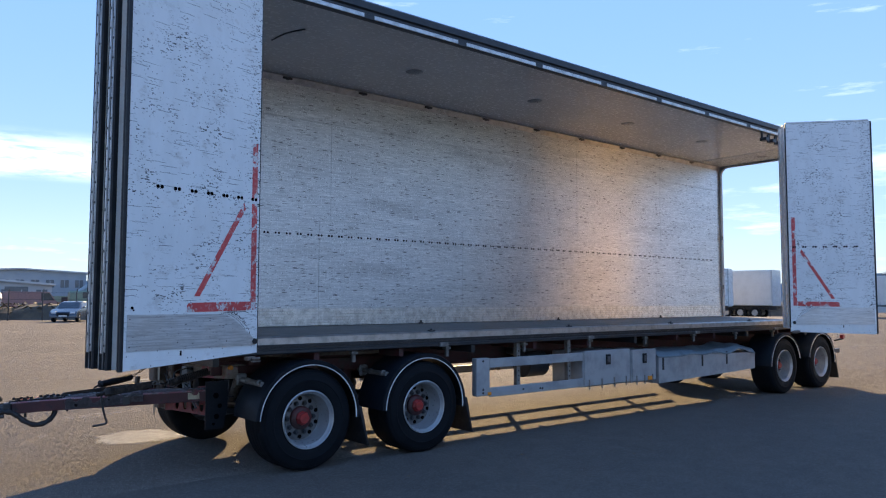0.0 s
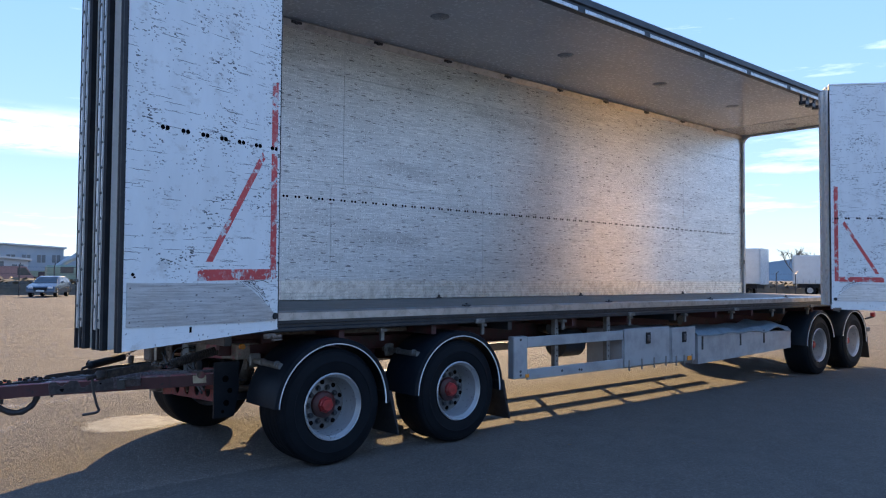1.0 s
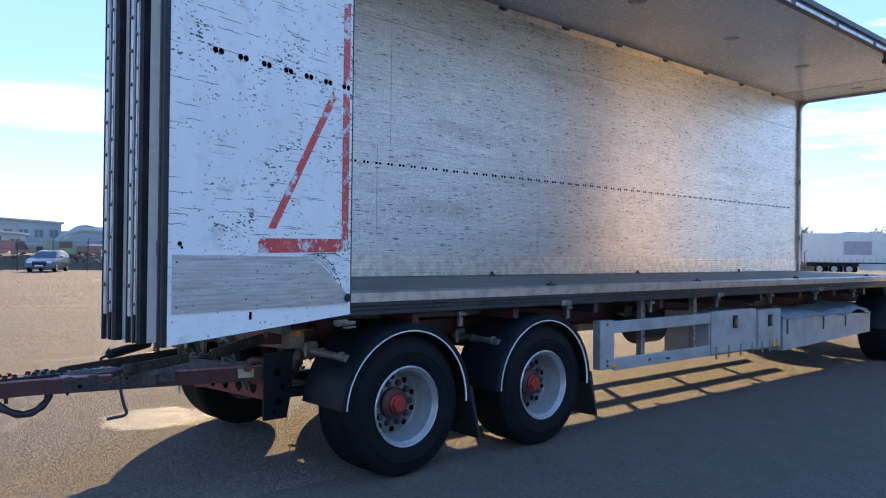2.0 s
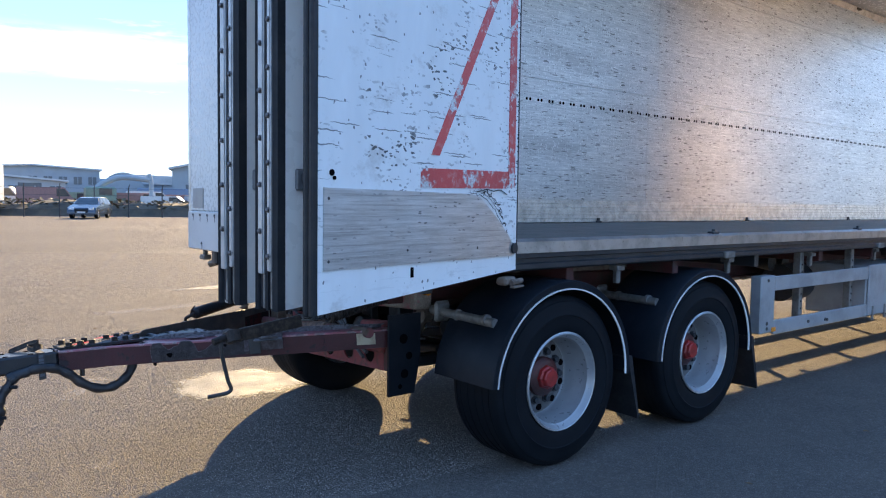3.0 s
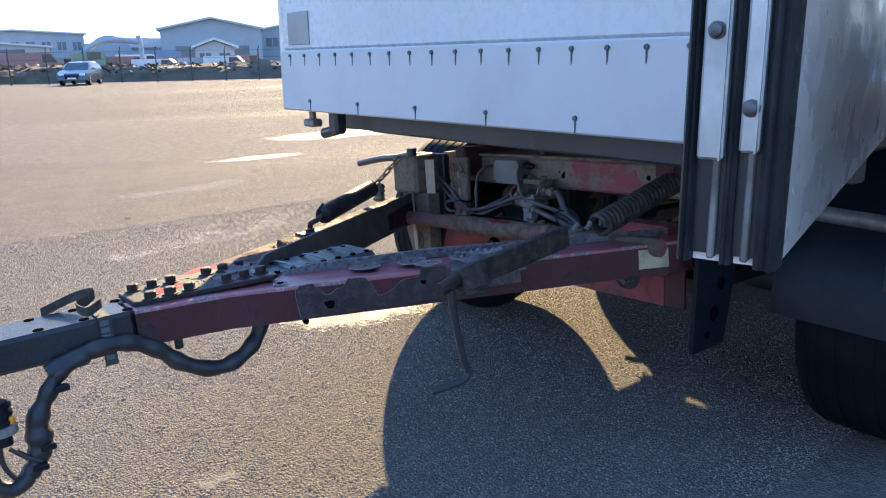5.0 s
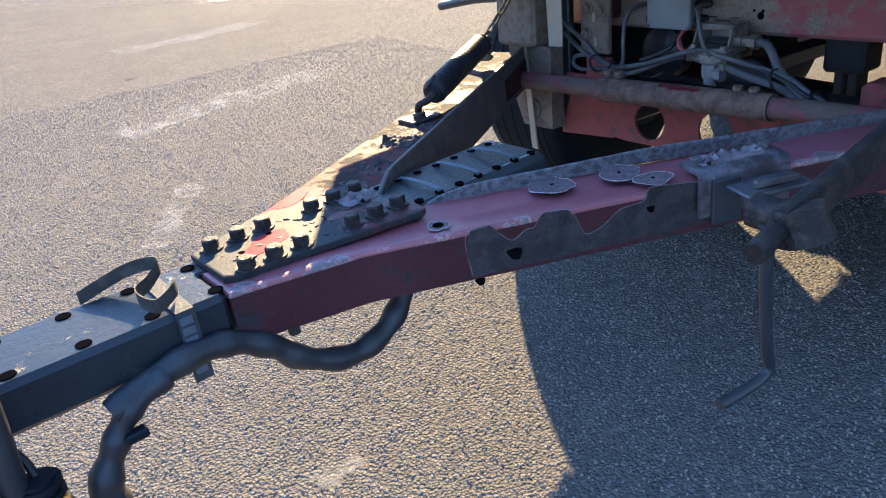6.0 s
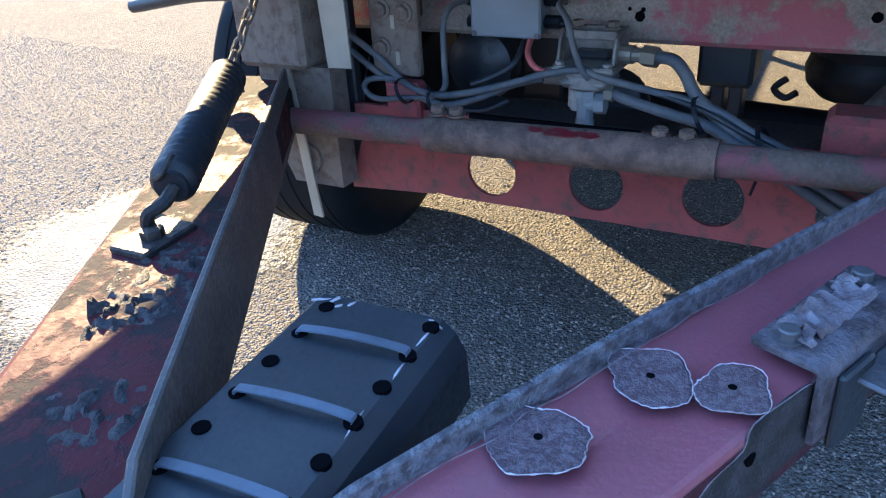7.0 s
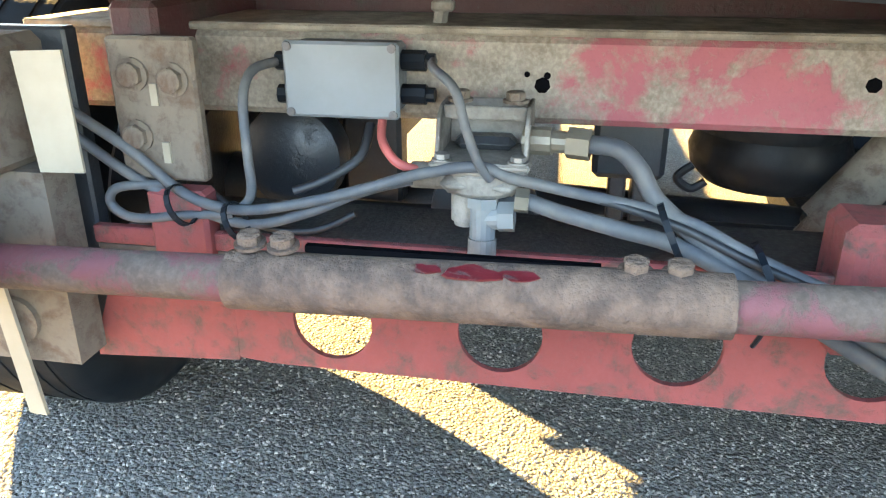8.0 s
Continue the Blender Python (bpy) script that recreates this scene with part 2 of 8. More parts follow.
def aluminium_wall(name, kick=False):
    k = Mat(name, 0.40, 1.0)
    v = k.coords()
    f1 = k.flecks((9, 9, 62), 0.88, 0.46, (0, 0.03, 0), 0.020)
    f2 = k.flecks((30, 30, 110), 0.86, 0.40, (0, 0, 0), 0.012)
    f3 = k.flecks((95, 95, 26), 0.84, 0.42, (0, 0.05, 0), 0.006)
    f4 = k.flecks((34, 34, 22), 0.965, 0.22, (0, 0.5, 0), 0.03)
    f5 = k.flecks((34, 34, 200), 0.80, 0.46, (0, 0.02, 0), 0.006)
    streak = k.noise(k.coords((1.1, 1.1, 34)), 1.0, 7, 0.66)
    grainy = k.noise(k.coords((4.5, 4.5, 75)), 1.0, 7, 0.72)
    cloud = k.noise(k.coords((1, 1, 1.6)), 1.1, 7, 0.66)
    rub = k.noise(k.coords((0.5, 0.5, 3.2), (0, 0.02, 0), 0.3, 1.2), 1.0, 5)
    col = k.mix(k.ramp(streak, 0.3, 0.7), (0.68, 0.69, 0.70), (0.90, 0.90, 0.89))
    col = k.mix(k.ramp(grainy, 0.36, 0.62, 0.62, 0.0), col, (0.30, 0.305, 0.315))
    col = k.mix(k.ramp(cloud, 0.42, 0.72, 0, 0.4), col, (0.44, 0.44, 0.44))
    col = k.mix(k.ramp(rub, 0.58, 0.72, 0, 0.4), col, (0.30, 0.30, 0.305))
    col = k.mix(k.math("MULTIPLY", k.math("MAXIMUM", f3, f5), 0.0 if kick else 0.75), col, (0.95, 0.95, 0.94))
    if kick:
        rubs = k.ramp(k.noise(k.coords((1.6, 1.6, 120), (0, 0.02, 0)), 1.0, 6, 0.7), 0.52, 0.66)
        col = k.mix(k.math("MULTIPLY", rubs, 0.65), col, (0.15, 0.145, 0.14))
        col = k.mix(k.ramp(cloud, 0.35, 0.6, 0.5, 0.0), col, (0.42, 0.37, 0.31))
        dark = k.math("MULTIPLY", k.math("MULTIPLY", f2, k.ramp(cloud, 0.45, 0.6)), 0.7)
    else:
        dark = k.math("MULTIPLY", k.math("MAXIMUM", k.math("MAXIMUM", f1, f2), f4), k.ramp(cloud, 0.3, 0.6, 0.35, 0.8))
    col = k.mix(dark, col, (0.05, 0.05, 0.055))
    k.color(col)
    k.metal(k.ramp(dark, 0, 1, 0.85 if kick else 0.95, 0.2))
    k.rough(k.math("ADD", k.ramp(grainy, 0.3, 0.7, 0.30, 0.46), k.math("MULTIPLY", dark, 0.2)))
    h = k.math("SUBTRACT", k.math("ADD", k.math("MULTIPLY", streak, 0.5), k.math("MULTIPLY", grainy, 0.7)), dark)
    k.bump(h, 0.25, 0.003)
    brushed(k, 0.8, (0, 0, 1))
    return k.m


def rusted(name, paint, bare=(0.17, 0.165, 0.165), rust=(0.11, 0.055, 0.035), level=0.56, rough=0.5, soft=0.03, scale=6.5, spec=0.5, band=None, edge=None, torn=0.35):
    """Old paint, broken away in patches down to bare, rusty metal."""
    k = Mat(name, rough, 0, spec)
    v = k.coords((1, 1, 1), (0, 0, 0), 0.05, 9)
    p = k.noise(v, scale, 9, 0.66)
    q = k.noise(v, 24, 7, 0.7)
    fine = k.noise(k.coords(), 130, 4, 0.6)
    s = k.math("ADD", p, k.math("MULTIPLY", k.math("SUBTRACT", q, 0.5), 0.35))
    if band:  # paint keeps best between lo and hi along one axis
        ax, lo, hi, amt = band
        out = k.math("MAXIMUM", k.ramp(k.axis(ax), lo - 0.14, lo, 1.0, 0.0), k.ramp(k.axis(ax), hi, hi + 0.14, 0.0, 1.0))
        s = k.math("ADD", s, k.math("MULTIPLY", out, amt))
    if edge:  # paint breaks away first along an edge of the part
        nx, ny, c, width, amt = edge
        e = k.math("SUBTRACT", k.math("ADD", k.math("MULTIPLY", k.axis("X"), nx), k.math("MULTIPLY", k.axis("Y"), ny)), c)
        s = k.math("ADD", s, k.ramp(e, 0.0, width, amt, 0.0))
    gone = k.ramp(s, level, level + soft)
    rim = k.math("MULTIPLY", k.ramp(s, level - 0.03, level), k.math("SUBTRACT", 1.0, gone))
    fade = k.noise(k.coords(), 3.0, 6, 0.65)
    pc = k.mix(k.ramp(fade, 0.35, 0.7), paint, tuple(min(1, c * 1.3 + 0.006) for c in paint))
    pc = k.mix(k.ramp(q, 0.52, 0.72, 0, 0.55), pc, tuple(0.5 * c + 0.5 * d for c, d in zip(paint, bare)))
    pc = k.mix(k.ramp(fine, 0.58, 0.74, 0, 0.6), pc, tuple(0.75 * c + 0.035 for c in paint))
    bc = k.mix(k.ramp(q, 0.38, 0.64), bare, rust)
    bc = k.mix(k.ramp(fine, 0.4, 0.7, 0, 0.5), bc, tuple(c * 1.7 for c in bare))
    col = k.mix(gone, pc, bc)
    k.color(k.mix(k.math("MULTIPLY", rim, torn if soft < 0.05 else 0.0), col, (0.46, 0.43, 0.42)))
    k.rough(k.math("ADD", k.ramp(gone, 0, 1, rough, min(0.9, rough + 0.22)), k.ramp(fine, 0.3, 0.7, -0.08, 0.08)))
    k.bump(k.math("ADD", k.math("MULTIPLY", gone, -0.8), k.math("ADD", k.math("MULTIPLY", q, 0.6), k.math("MULTIPLY", fine, 0.35))), 0.55, 0.004)
    return k.m


def tyre_rubber():
    k = Mat("tyre_rubber", 0.75, 0, 0.10)
    v = k.coords()
    d = k.noise(v, 7, 5)
    k.color(k.mix(k.ramp(d, 0.4, 0.75), (0.005, 0.007, 0.010), (0.010, 0.012, 0.015)))
    k.bump(k.noise(v, 140, 3), 0.12, 0.002)
    k.rough(k.ramp(d, 0.3, 0.7, 0.5, 0.75))
    return k.m


def emit_free(name, col, rough=0.4):
    return worn(name, col, tuple(c * 0.8 for c in col), rough, 0, 90, 8, 0.05)


# sky sheen on the near arm's top is mixed into this red
SKYLIT_RED = rusted("skylit_red_drawbar_paint", (0.205, 0.064, 0.080), (0.120, 0.105, 0.115), (0.15, 0.105, 0.11), 0.67, 0.36, 0.02, 8.0, 0.6, None, (0.404, 0.915, 0.0895, 0.045, 0.13), 0.45)
CHIP_RED = rusted("dark_glossy_red_paint", (0.085, 0.006, 0.010), (0.03, 0.006, 0.008), (0.04, 0.03, 0.03), 0.62, 0.35, 0.05, 40.0)
SUNLIT_RED = rusted("sunlit_red_paint", (0.30, 0.016, 0.026), (0.16, 0.02, 0.025), (0.06, 0.04, 0.04), 0.66, 0.5, 0.05, 14.0, 0.06)
DARK_PATCH = worn("rust_black_patch", (0.012, 0.010, 0.011), (0.042, 0.036, 0.041), 0.6, 0, 220, 26, 1.0, (0.42, 0.62))
RIDGE = worn("crusty_grey_edge", (0.15, 0.15, 0.172), (0.06, 0.056, 0.064), 0.55, 0.1, 260, 70, 1.0, (0.42, 0.6))
CRUST = worn("blistered_oily_paint", (0.026, 0.025, 0.027), (0.075, 0.068, 0.068), 0.6, 0, 200, 45, 0.9, (0.40, 0.66), 0.08)
WET_BLACK = rusted("glossy_black_beam_paint", (0.014, 0.017, 0.022), (0.040, 0.040, 0.042), (0.060, 0.058, 0.056), 0.60, 0.34, 0.06, 9.0, 0.35)
BOLT = worn("greasy_bolt_steel", (0.020, 0.018, 0.018), (0.060, 0.048, 0.040), 0.55, 0.1, 160, 40, 0.5, (0.45, 0.65), 0.25)
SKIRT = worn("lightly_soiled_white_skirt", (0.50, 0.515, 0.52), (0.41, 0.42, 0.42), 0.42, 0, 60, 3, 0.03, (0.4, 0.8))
ALU_RIB = worn("ribbed_aluminium", (0.74, 0.74, 0.735), (0.46, 0.46, 0.465), 0.34, 0.9, 140, 12, 0.12, (0.4, 0.7))
STRIP = worn("dull_aluminium_strip", (0.50, 0.51, 0.52), (0.36, 0.37, 0.38), 0.42, 0.55, 90, 14, 0.1, (0.4, 0.7))
LOCK = worn("grey_lock_housing", (0.185, 0.19, 0.20), (0.13, 0.135, 0.145), 0.42, 0.2, 90, 12, 0.05)
SOIL = worn("dry_soil_film", (0.252, 0.218, 0.178), (0.132, 0.110, 0.090), 0.92, 0, 90, 18, 0.7, (0.38, 0.62))
PALE_BAND = pale_smear("pale_smear", (0.25, 0.225, 0.195), (0.36, 0.33, 0.29), 0.45)
CHALK = pale_smear("pale_scrape", (0.32, 0.305, 0.28), (0.46, 0.44, 0.41), 0.62)
ASPHALT = asphalt()
WHITE_SCR = scratched_white()
ALU_WALL = aluminium_wall("scuffed_aluminium")
ALU_KICK = aluminium_wall("scuffed_kick_plate", True)
ALU = worn("aluminium_profile", (0.55, 0.55, 0.55), (0.38, 0.38, 0.38), 0.38, 0.9, 120, 9, 0.08)
ALU_PAINT = worn("grey_painted_aluminium", (0.36, 0.38, 0.40), (0.27, 0.285, 0.30), 0.45, 0.3, 100, 4, 0.08)
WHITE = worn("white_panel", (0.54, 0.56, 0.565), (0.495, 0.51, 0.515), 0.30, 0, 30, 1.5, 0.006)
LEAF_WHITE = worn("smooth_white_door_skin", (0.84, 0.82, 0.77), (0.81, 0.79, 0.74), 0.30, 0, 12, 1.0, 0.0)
WHITE_DIRTY = worn("dirty_white_panel", (0.70, 0.71, 0.70), (0.46, 0.46, 0.44), 0.38, 0, 50, 5, 0.05)
CEILING = worn("glossy_ceiling_panel", (0.74, 0.73, 0.71), (0.66, 0.65, 0.63), 0.22, 0, 20, 1.2, 0.02)
LAMP_GREY = worn("dull_lamp_glass", (0.34, 0.34, 0.34), (0.22, 0.22, 0.22), 0.3, 0, 60, 8, 0.02)
PLY = worn("worn_deck_plywood", (0.16, 0.14, 0.125), (0.085, 0.078, 0.072), 0.6, 0, 70, 3, 0.25, (0.35, 0.7))
DARK_RAIL = worn("dark_coated_rail", (0.020, 0.024, 0.030), (0.038, 0.040, 0.044), 0.42, 0.2, 80, 6, 0.08)
RUBBER = worn("black_rubber", (0.012, 0.014, 0.018), (0.024, 0.025, 0.028), 0.5, 0, 60, 8, 0.1, (0.45, 0.65), 0.35)
BLACK = worn("black_plastic", (0.006, 0.009, 0.014), (0.011, 0.014, 0.019), 0.42, 0, 100, 6, 0.06, (0.45, 0.65), 0.18)
BLACK_STEEL = rusted("black_painted_steel", (0.020, 0.023, 0.028), (0.050, 0.048, 0.047), (0.046, 0.033, 0.027), 0.60, 0.36, 0.12)
TYRE = tyre_rubber()
RIM = worn("silver_wheel_rim", (0.35, 0.365, 0.38), (0.24, 0.245, 0.25), 0.36, 0.3, 30, 3, 0.0, (0.45, 0.75))
RED_HUB = worn("red_hub_paint", (0.34, 0.024, 0.022), (0.18, 0.020, 0.018), 0.42, 0, 80, 9, 0.1)
DARK_RED = rusted("dark_red_chassis_paint", (0.048, 0.011, 0.012), (0.039, 0.033, 0.032), (0.048, 0.035, 0.028), 0.50, 0.6, 0.15)
# shade on the near arm's sides is mixed into this red
SHADED_RED = rusted("shaded_red_drawbar_paint", (0.042, 0.009, 0.013), (0.018, 0.013, 0.016), (0.026, 0.020, 0.021), 0.545, 0.42, 0.06, 7.0, 0.35)
RED_WET = rusted("oily_black_and_red_paint", (0.060, 0.010, 0.014), (0.012, 0.014, 0.017), (0.022, 0.022, 0.023), 0.36, 0.42, 0.05, 4.0, 0.28)
FAR_RED = rusted("dark_red_far_arm_paint", (0.056, 0.013, 0.016), (0.020, 0.018, 0.020), (0.032, 0.026, 0.025), 0.46, 0.62, 0.10, 6.0, 0.08)
SLEEVE = worn("lumpy_rusted_sleeve", (0.160, 0.106, 0.076), (0.078, 0.053, 0.041), 0.88, 0, 140, 32, 1.0, (0.38, 0.62))
OILY = worn("oily_dark_plate", (0.051, 0.048, 0.048), (0.093, 0.080, 0.071), 0.55, 0, 120, 14, 0.5, (0.4, 0.65))
PALE_RED = rusted("dusty_red_shaft_paint", (0.140, 0.046, 0.050), (0.110, 0.082, 0.065), (0.078, 0.055, 0.043), 0.45, 0.75, 0.08, 7.0)
BEAM_RED = rusted("dusty_red_beam_paint", (0.264, 0.079, 0.094), (0.246, 0.216, 0.182), (0.174, 0.138, 0.110), 0.56, 0.78, 0.12, 9.0, 0.4, ("Y", 0.93, 1.08, 0.20))
CORAL = rusted("red_crossmember_paint", (0.200, 0.046, 0.046), (0.117, 0.058, 0.052), (0.078, 0.052, 0.044), 0.50, 0.78, 0.16, 26.0)
RUST_GREY = rusted("dusty_rusty_steel", (0.139, 0.112, 0.088), (0.075, 0.058, 0.046), (0.099, 0.060, 0.041), 0.47, 0.9, 0.2, 34.0)
BARE = worn("bare_weathered_steel", (0.125, 0.122, 0.13), (0.062, 0.058, 0.058), 0.5, 0.5, 120, 14, 0.4)
FLAKED = worn("flaked_primer_patch", (0.19, 0.165, 0.18), (0.10, 0.075, 0.08), 0.65, 0.1, 160, 42, 0.8, (0.40, 0.62))
LOST = worn("speckled_grey_primer", (0.155, 0.118, 0.132), (0.085, 0.052, 0.060), 0.6, 0, 320, 150, 0.9, (0.40, 0.58))
PAINT_RIM = worn("lifted_paint_edge", (0.46, 0.43, 0.45), (0.26, 0.22, 0.24), 0.5, 0, 150, 20, 0.3)
PLASTIC_STEP = worn("dark_grey_plastic_step", (0.014, 0.018, 0.023), (0.028, 0.032, 0.038), 0.42, 0, 120, 5, 0.1)
TIE = worn("grey_strap_plastic", (0.095, 0.112, 0.145), (0.066, 0.076, 0.096), 0.5, 0, 90, 9, 0.05)
CABLE = worn("dusty_grey_cable", (0.058, 0.065, 0.078), (0.123, 0.120, 0.115), 0.62, 0, 60, 12, 0.08, (0.4, 0.7))
HOSE = worn("black_hose", (0.014, 0.016, 0.021), (0.030, 0.031, 0.034), 0.5, 0, 90, 10, 0.1)
JBOX = worn("grey_plastic_junction_box", (0.176, 0.195, 0.221), (0.130, 0.143, 0.156), 0.45, 0, 90, 5, 0.05, (0.4, 0.7))
CAST = worn("dusty_cast_alloy", (0.252, 0.238, 0.217), (0.119, 0.109, 0.098), 0.7, 0.15, 110, 18, 0.5, (0.40, 0.60))
TAG = worn("cream_marker_plate", (0.325, 0.285, 0.222), (0.245, 0.213, 0.165), 0.55, 0, 60, 6, 0.08, (0.4, 0.7))
LABEL_Y = worn("yellowed_reflective_label", (0.40, 0.35, 0.24), (0.26, 0.22, 0.15), 0.5, 0, 60, 18, 0.1)
RED_TAPE = rusted("worn_red_stripe_paint", (0.46, 0.055, 0.055), (0.66, 0.66, 0.66), (0.45, 0.44, 0.44), 0.555, 0.45, 0.03, 11.0)
AMBER = emit_free("amber_lens", (0.75, 0.28, 0.03), 0.2)
BRASS = worn("dull_brass_fitting", (0.17, 0.155, 0.125), (0.10, 0.092, 0.08), 0.5, 0.4, 90, 12, 0.1)
WHITE_EDGE = emit_free("white_edge_strip", (0.80, 0.80, 0.80), 0.4)
GALV = worn("galvanised_bracket", (0.23, 0.225, 0.215), (0.12, 0.115, 0.105), 0.55, 0.5, 90, 12, 0.2)
DARK_HOLE = worn("dark_recess", (0.004, 0.004, 0.005), (0.003, 0.003, 0.003), 0.95, 0, 90, 8, 0.0, (0.45, 0.65), 0.0)


# ---- mesh helpers ----
def bm_new():
    return bmesh.new()


def part(name, bm, material, parent=None, label="", smooth=False):
    """Links bm as one mesh object under a thing or a part."""
    me = bpy.data.meshes.new(name)
    bm.normal_update()
    bm.to_mesh(me)
    bm.free()
    me.materials.append(material)
    if smooth:
        for p in me.polygons:
            p.use_smooth = True
        me.set_sharp_from_angle(angle=radians(38))
    ob = new(name, me)
    if parent is not None:
        ob.parent = parent
    if label:
        ob["label"] = label
    return ob


def bolts(name, parent, material, spots, up, r, h, label=""):
    """Hexagon bolts of their own, sharing one mesh."""
    bm = bm_new()
    hexbolt(bm, (0, 0, 0), up, r, h)
    return repeats(part(name, bm, material, parent, label), spots)


def repeats(ob, spots):
    """Stands copies of a part, sharing its mesh, at the spots; ob itself takes the first."""
    for i, s in enumerate(spots):
        o = ob
        if i:
            o = ob.copy()
            scene.collection.objects.link(o)
        o.location = s
    return ob


def thing(name, m, label, category, group="", parent=None):
    ob = new(name)
    ob.empty_display_size = 0.2
    ob.matrix_basis = m
    if parent is not None:
        ob.parent = parent
        if label:
            ob["label"] = label
        return ob
    return tagged(ob, label, category, group)


def box(bm, x0, y0, z0, x1, y1, z1, bevel=0.0, m=None):
    mat = Matrix.Translation(((x0 + x1) / 2, (y0 + y1) / 2, (z0 + z1) / 2)) @ Matrix.Diagonal((abs(x1 - x0), abs(y1 - y0), abs(z1 - z0), 1))
    r = bmesh.ops.create_cube(bm, size=1.0, matrix=mat)
    vs = r["verts"]
    if bevel:
        es = list({e for v in vs for e in v.link_edges})
        rb = bmesh.ops.bevel(bm, geom=es, offset=bevel, segments=1, affect="EDGES", profile=0.5)
        vs = [v for v in rb["verts"]] + [v for v in vs if v.is_valid]
        vs = list(set(vs))
    if m is not None:
        bmesh.ops.transform(bm, matrix=m, verts=vs)
    return bm


def bx(*a, bevel=0.0, m=None):
    return box(bm_new(), *a, bevel=bevel, m=m)


def cyl(bm, p, q, r, seg=16, r2=None, caps=True):
    p, q = Vector(p), Vector(q)
    d = q - p
    m = Matrix.Translation((p + q) / 2) @ d.to_track_quat("Z", "Y").to_matrix().to_4x4()
    bmesh.ops.create_cone(bm, cap_ends=caps, segments=seg, radius1=r, radius2=r if r2 is None else r2, depth=d.length, matrix=m)
    return bm


def hexbolt(bm, p, up, r, h):
    p, up = Vector(p), Vector(up).normalized()
    cyl(bm, p, p + up * h * 0.25, r * 1.35, 14)
    cyl(bm, p + up * h * 0.2, p + up * h * 0.9, r, 6)
    cyl(bm, p + up * h * 0.9, p + up * h, r, 12, r * 0.82)


def lathe(bm, prof, seg=40, m=None, a0=0.0, a1=2 * math.pi):
    """Turns a profile of (radius, along) about the y axis."""
    full = abs(a1 - a0 - 2 * math.pi) < 1e-6
    n = seg if full else seg + 1
    rings = []
    for i in range(n):
        a = a0 + (a1 - a0) * i / seg
        rings.append([bm.verts.new((r * math.cos(a), y, r * math.sin(a))) for r, y in prof])
    for i in range(seg):
        A, B = rings[i], rings[(i + 1) % n]
        for j in range(len(prof) - 1):
            bm.faces.new((A[j], A[j + 1], B[j + 1], B[j]))
    if m is not None:
        bmesh.ops.transform(bm, matrix=m, verts=[v for r in rings for v in r])
    bmesh.ops.recalc_face_normals(bm, faces=bm.faces)
    return bm


def smooth_path(pts, per=8):
    pts = [Vector(p) for p in pts]
    out = []
    for i in range(len(pts) - 1):
        p0, p1, p2, p3 = pts[max(i - 1, 0)], pts[i], pts[i + 1], pts[min(i + 2, len(pts) - 1)]
        for k in range(per):
            t = k / per
            out.append(0.5 * ((2 * p1) + (p2 - p0) * t + (2 * p0 - 5 * p1 + 4 * p2 - p3) * t * t + (3 * p1 - p0 - 3 * p2 + p3) * t ** 3))
    out.append(pts[-1])
    return out


def tube(bm, pts, r, seg=10, per=8, closed=False):
    path = smooth_path(pts, per) if per > 1 else [Vector(p) for p in pts]
    rings = []
    prev = None
    for i, p in enumerate(path):
        d = (path[min(i + 1, len(path) - 1)] - path[max(i - 1, 0)]).normalized()
        ref = prev if prev is not None else (Vector((0, 0, 1)) if abs(d.z) < 0.9 else Vector((1, 0, 0)))
        s = (ref - d * ref.dot(d)).normalized()
        prev = s
        u = d.cross(s)
        rr = r(i / (len(path) - 1)) if callable(r) else r
        rings.append([bm.verts.new(p + s * rr * math.cos(2 * math.pi * k / seg) + u * rr * math.sin(2 * math.pi * k / seg)) for k in range(seg)])
    for a, b in zip(rings, rings[1:]):
        for k in range(seg):
            bm.faces.new((a[k], a[(k + 1) % seg], b[(k + 1) % seg], b[k]))
    bm.faces.new(list(reversed(rings[0])))
    bm.faces.new(rings[-1])
    bmesh.ops.recalc_face_normals(bm, faces=bm.faces)
    return bm


def prism(bm, pts, z0, z1, bevel=0.0):
    """A flat polygon in x, y with a thickness in z."""
    lo = [bm.verts.new((x, y, z0)) for x, y in pts]
    hi = [bm.verts.new((x, y, z1)) for x, y in pts]
    n = len(pts)
    fs = [bm.faces.new(hi), bm.faces.new(list(reversed(lo)))]
    for i in range(n):
        fs.append(bm.faces.new((lo[i], lo[(i + 1) % n], hi[(i + 1) % n], hi[i])))
    bmesh.ops.recalc_face_normals(bm, faces=fs)
    if bevel:
        es = [e for e in bm.edges if e.verts[0] in hi and e.verts[1] in hi]
        bmesh.ops.bevel(bm, geom=es, offset=bevel, segments=2, affect="EDGES", profile=0.6)
    return bm


def slab(bm, pts, normal_axis, a, b):
    """A polygon given in the two axes other than normal_axis, thick from a to b along it."""
    def v(p, c):
        return {"x": (c, p[0], p[1]), "y": (p[0], c, p[1]), "z": (p[0], p[1], c)}[normal_axis]
    lo = [bm.verts.new(v(p, a)) for p in pts]
    hi = [bm.verts.new(v(p, b)) for p in pts]
    n = len(pts)
    fs = [bm.faces.new(hi), bm.faces.new(list(reversed(lo)))]
    for i in range(n):
        fs.append(bm.faces.new((lo[i], lo[(i + 1) % n], hi[(i + 1) % n], hi[i])))
    bmesh.ops.recalc_face_normals(bm, faces=fs)
    return bm


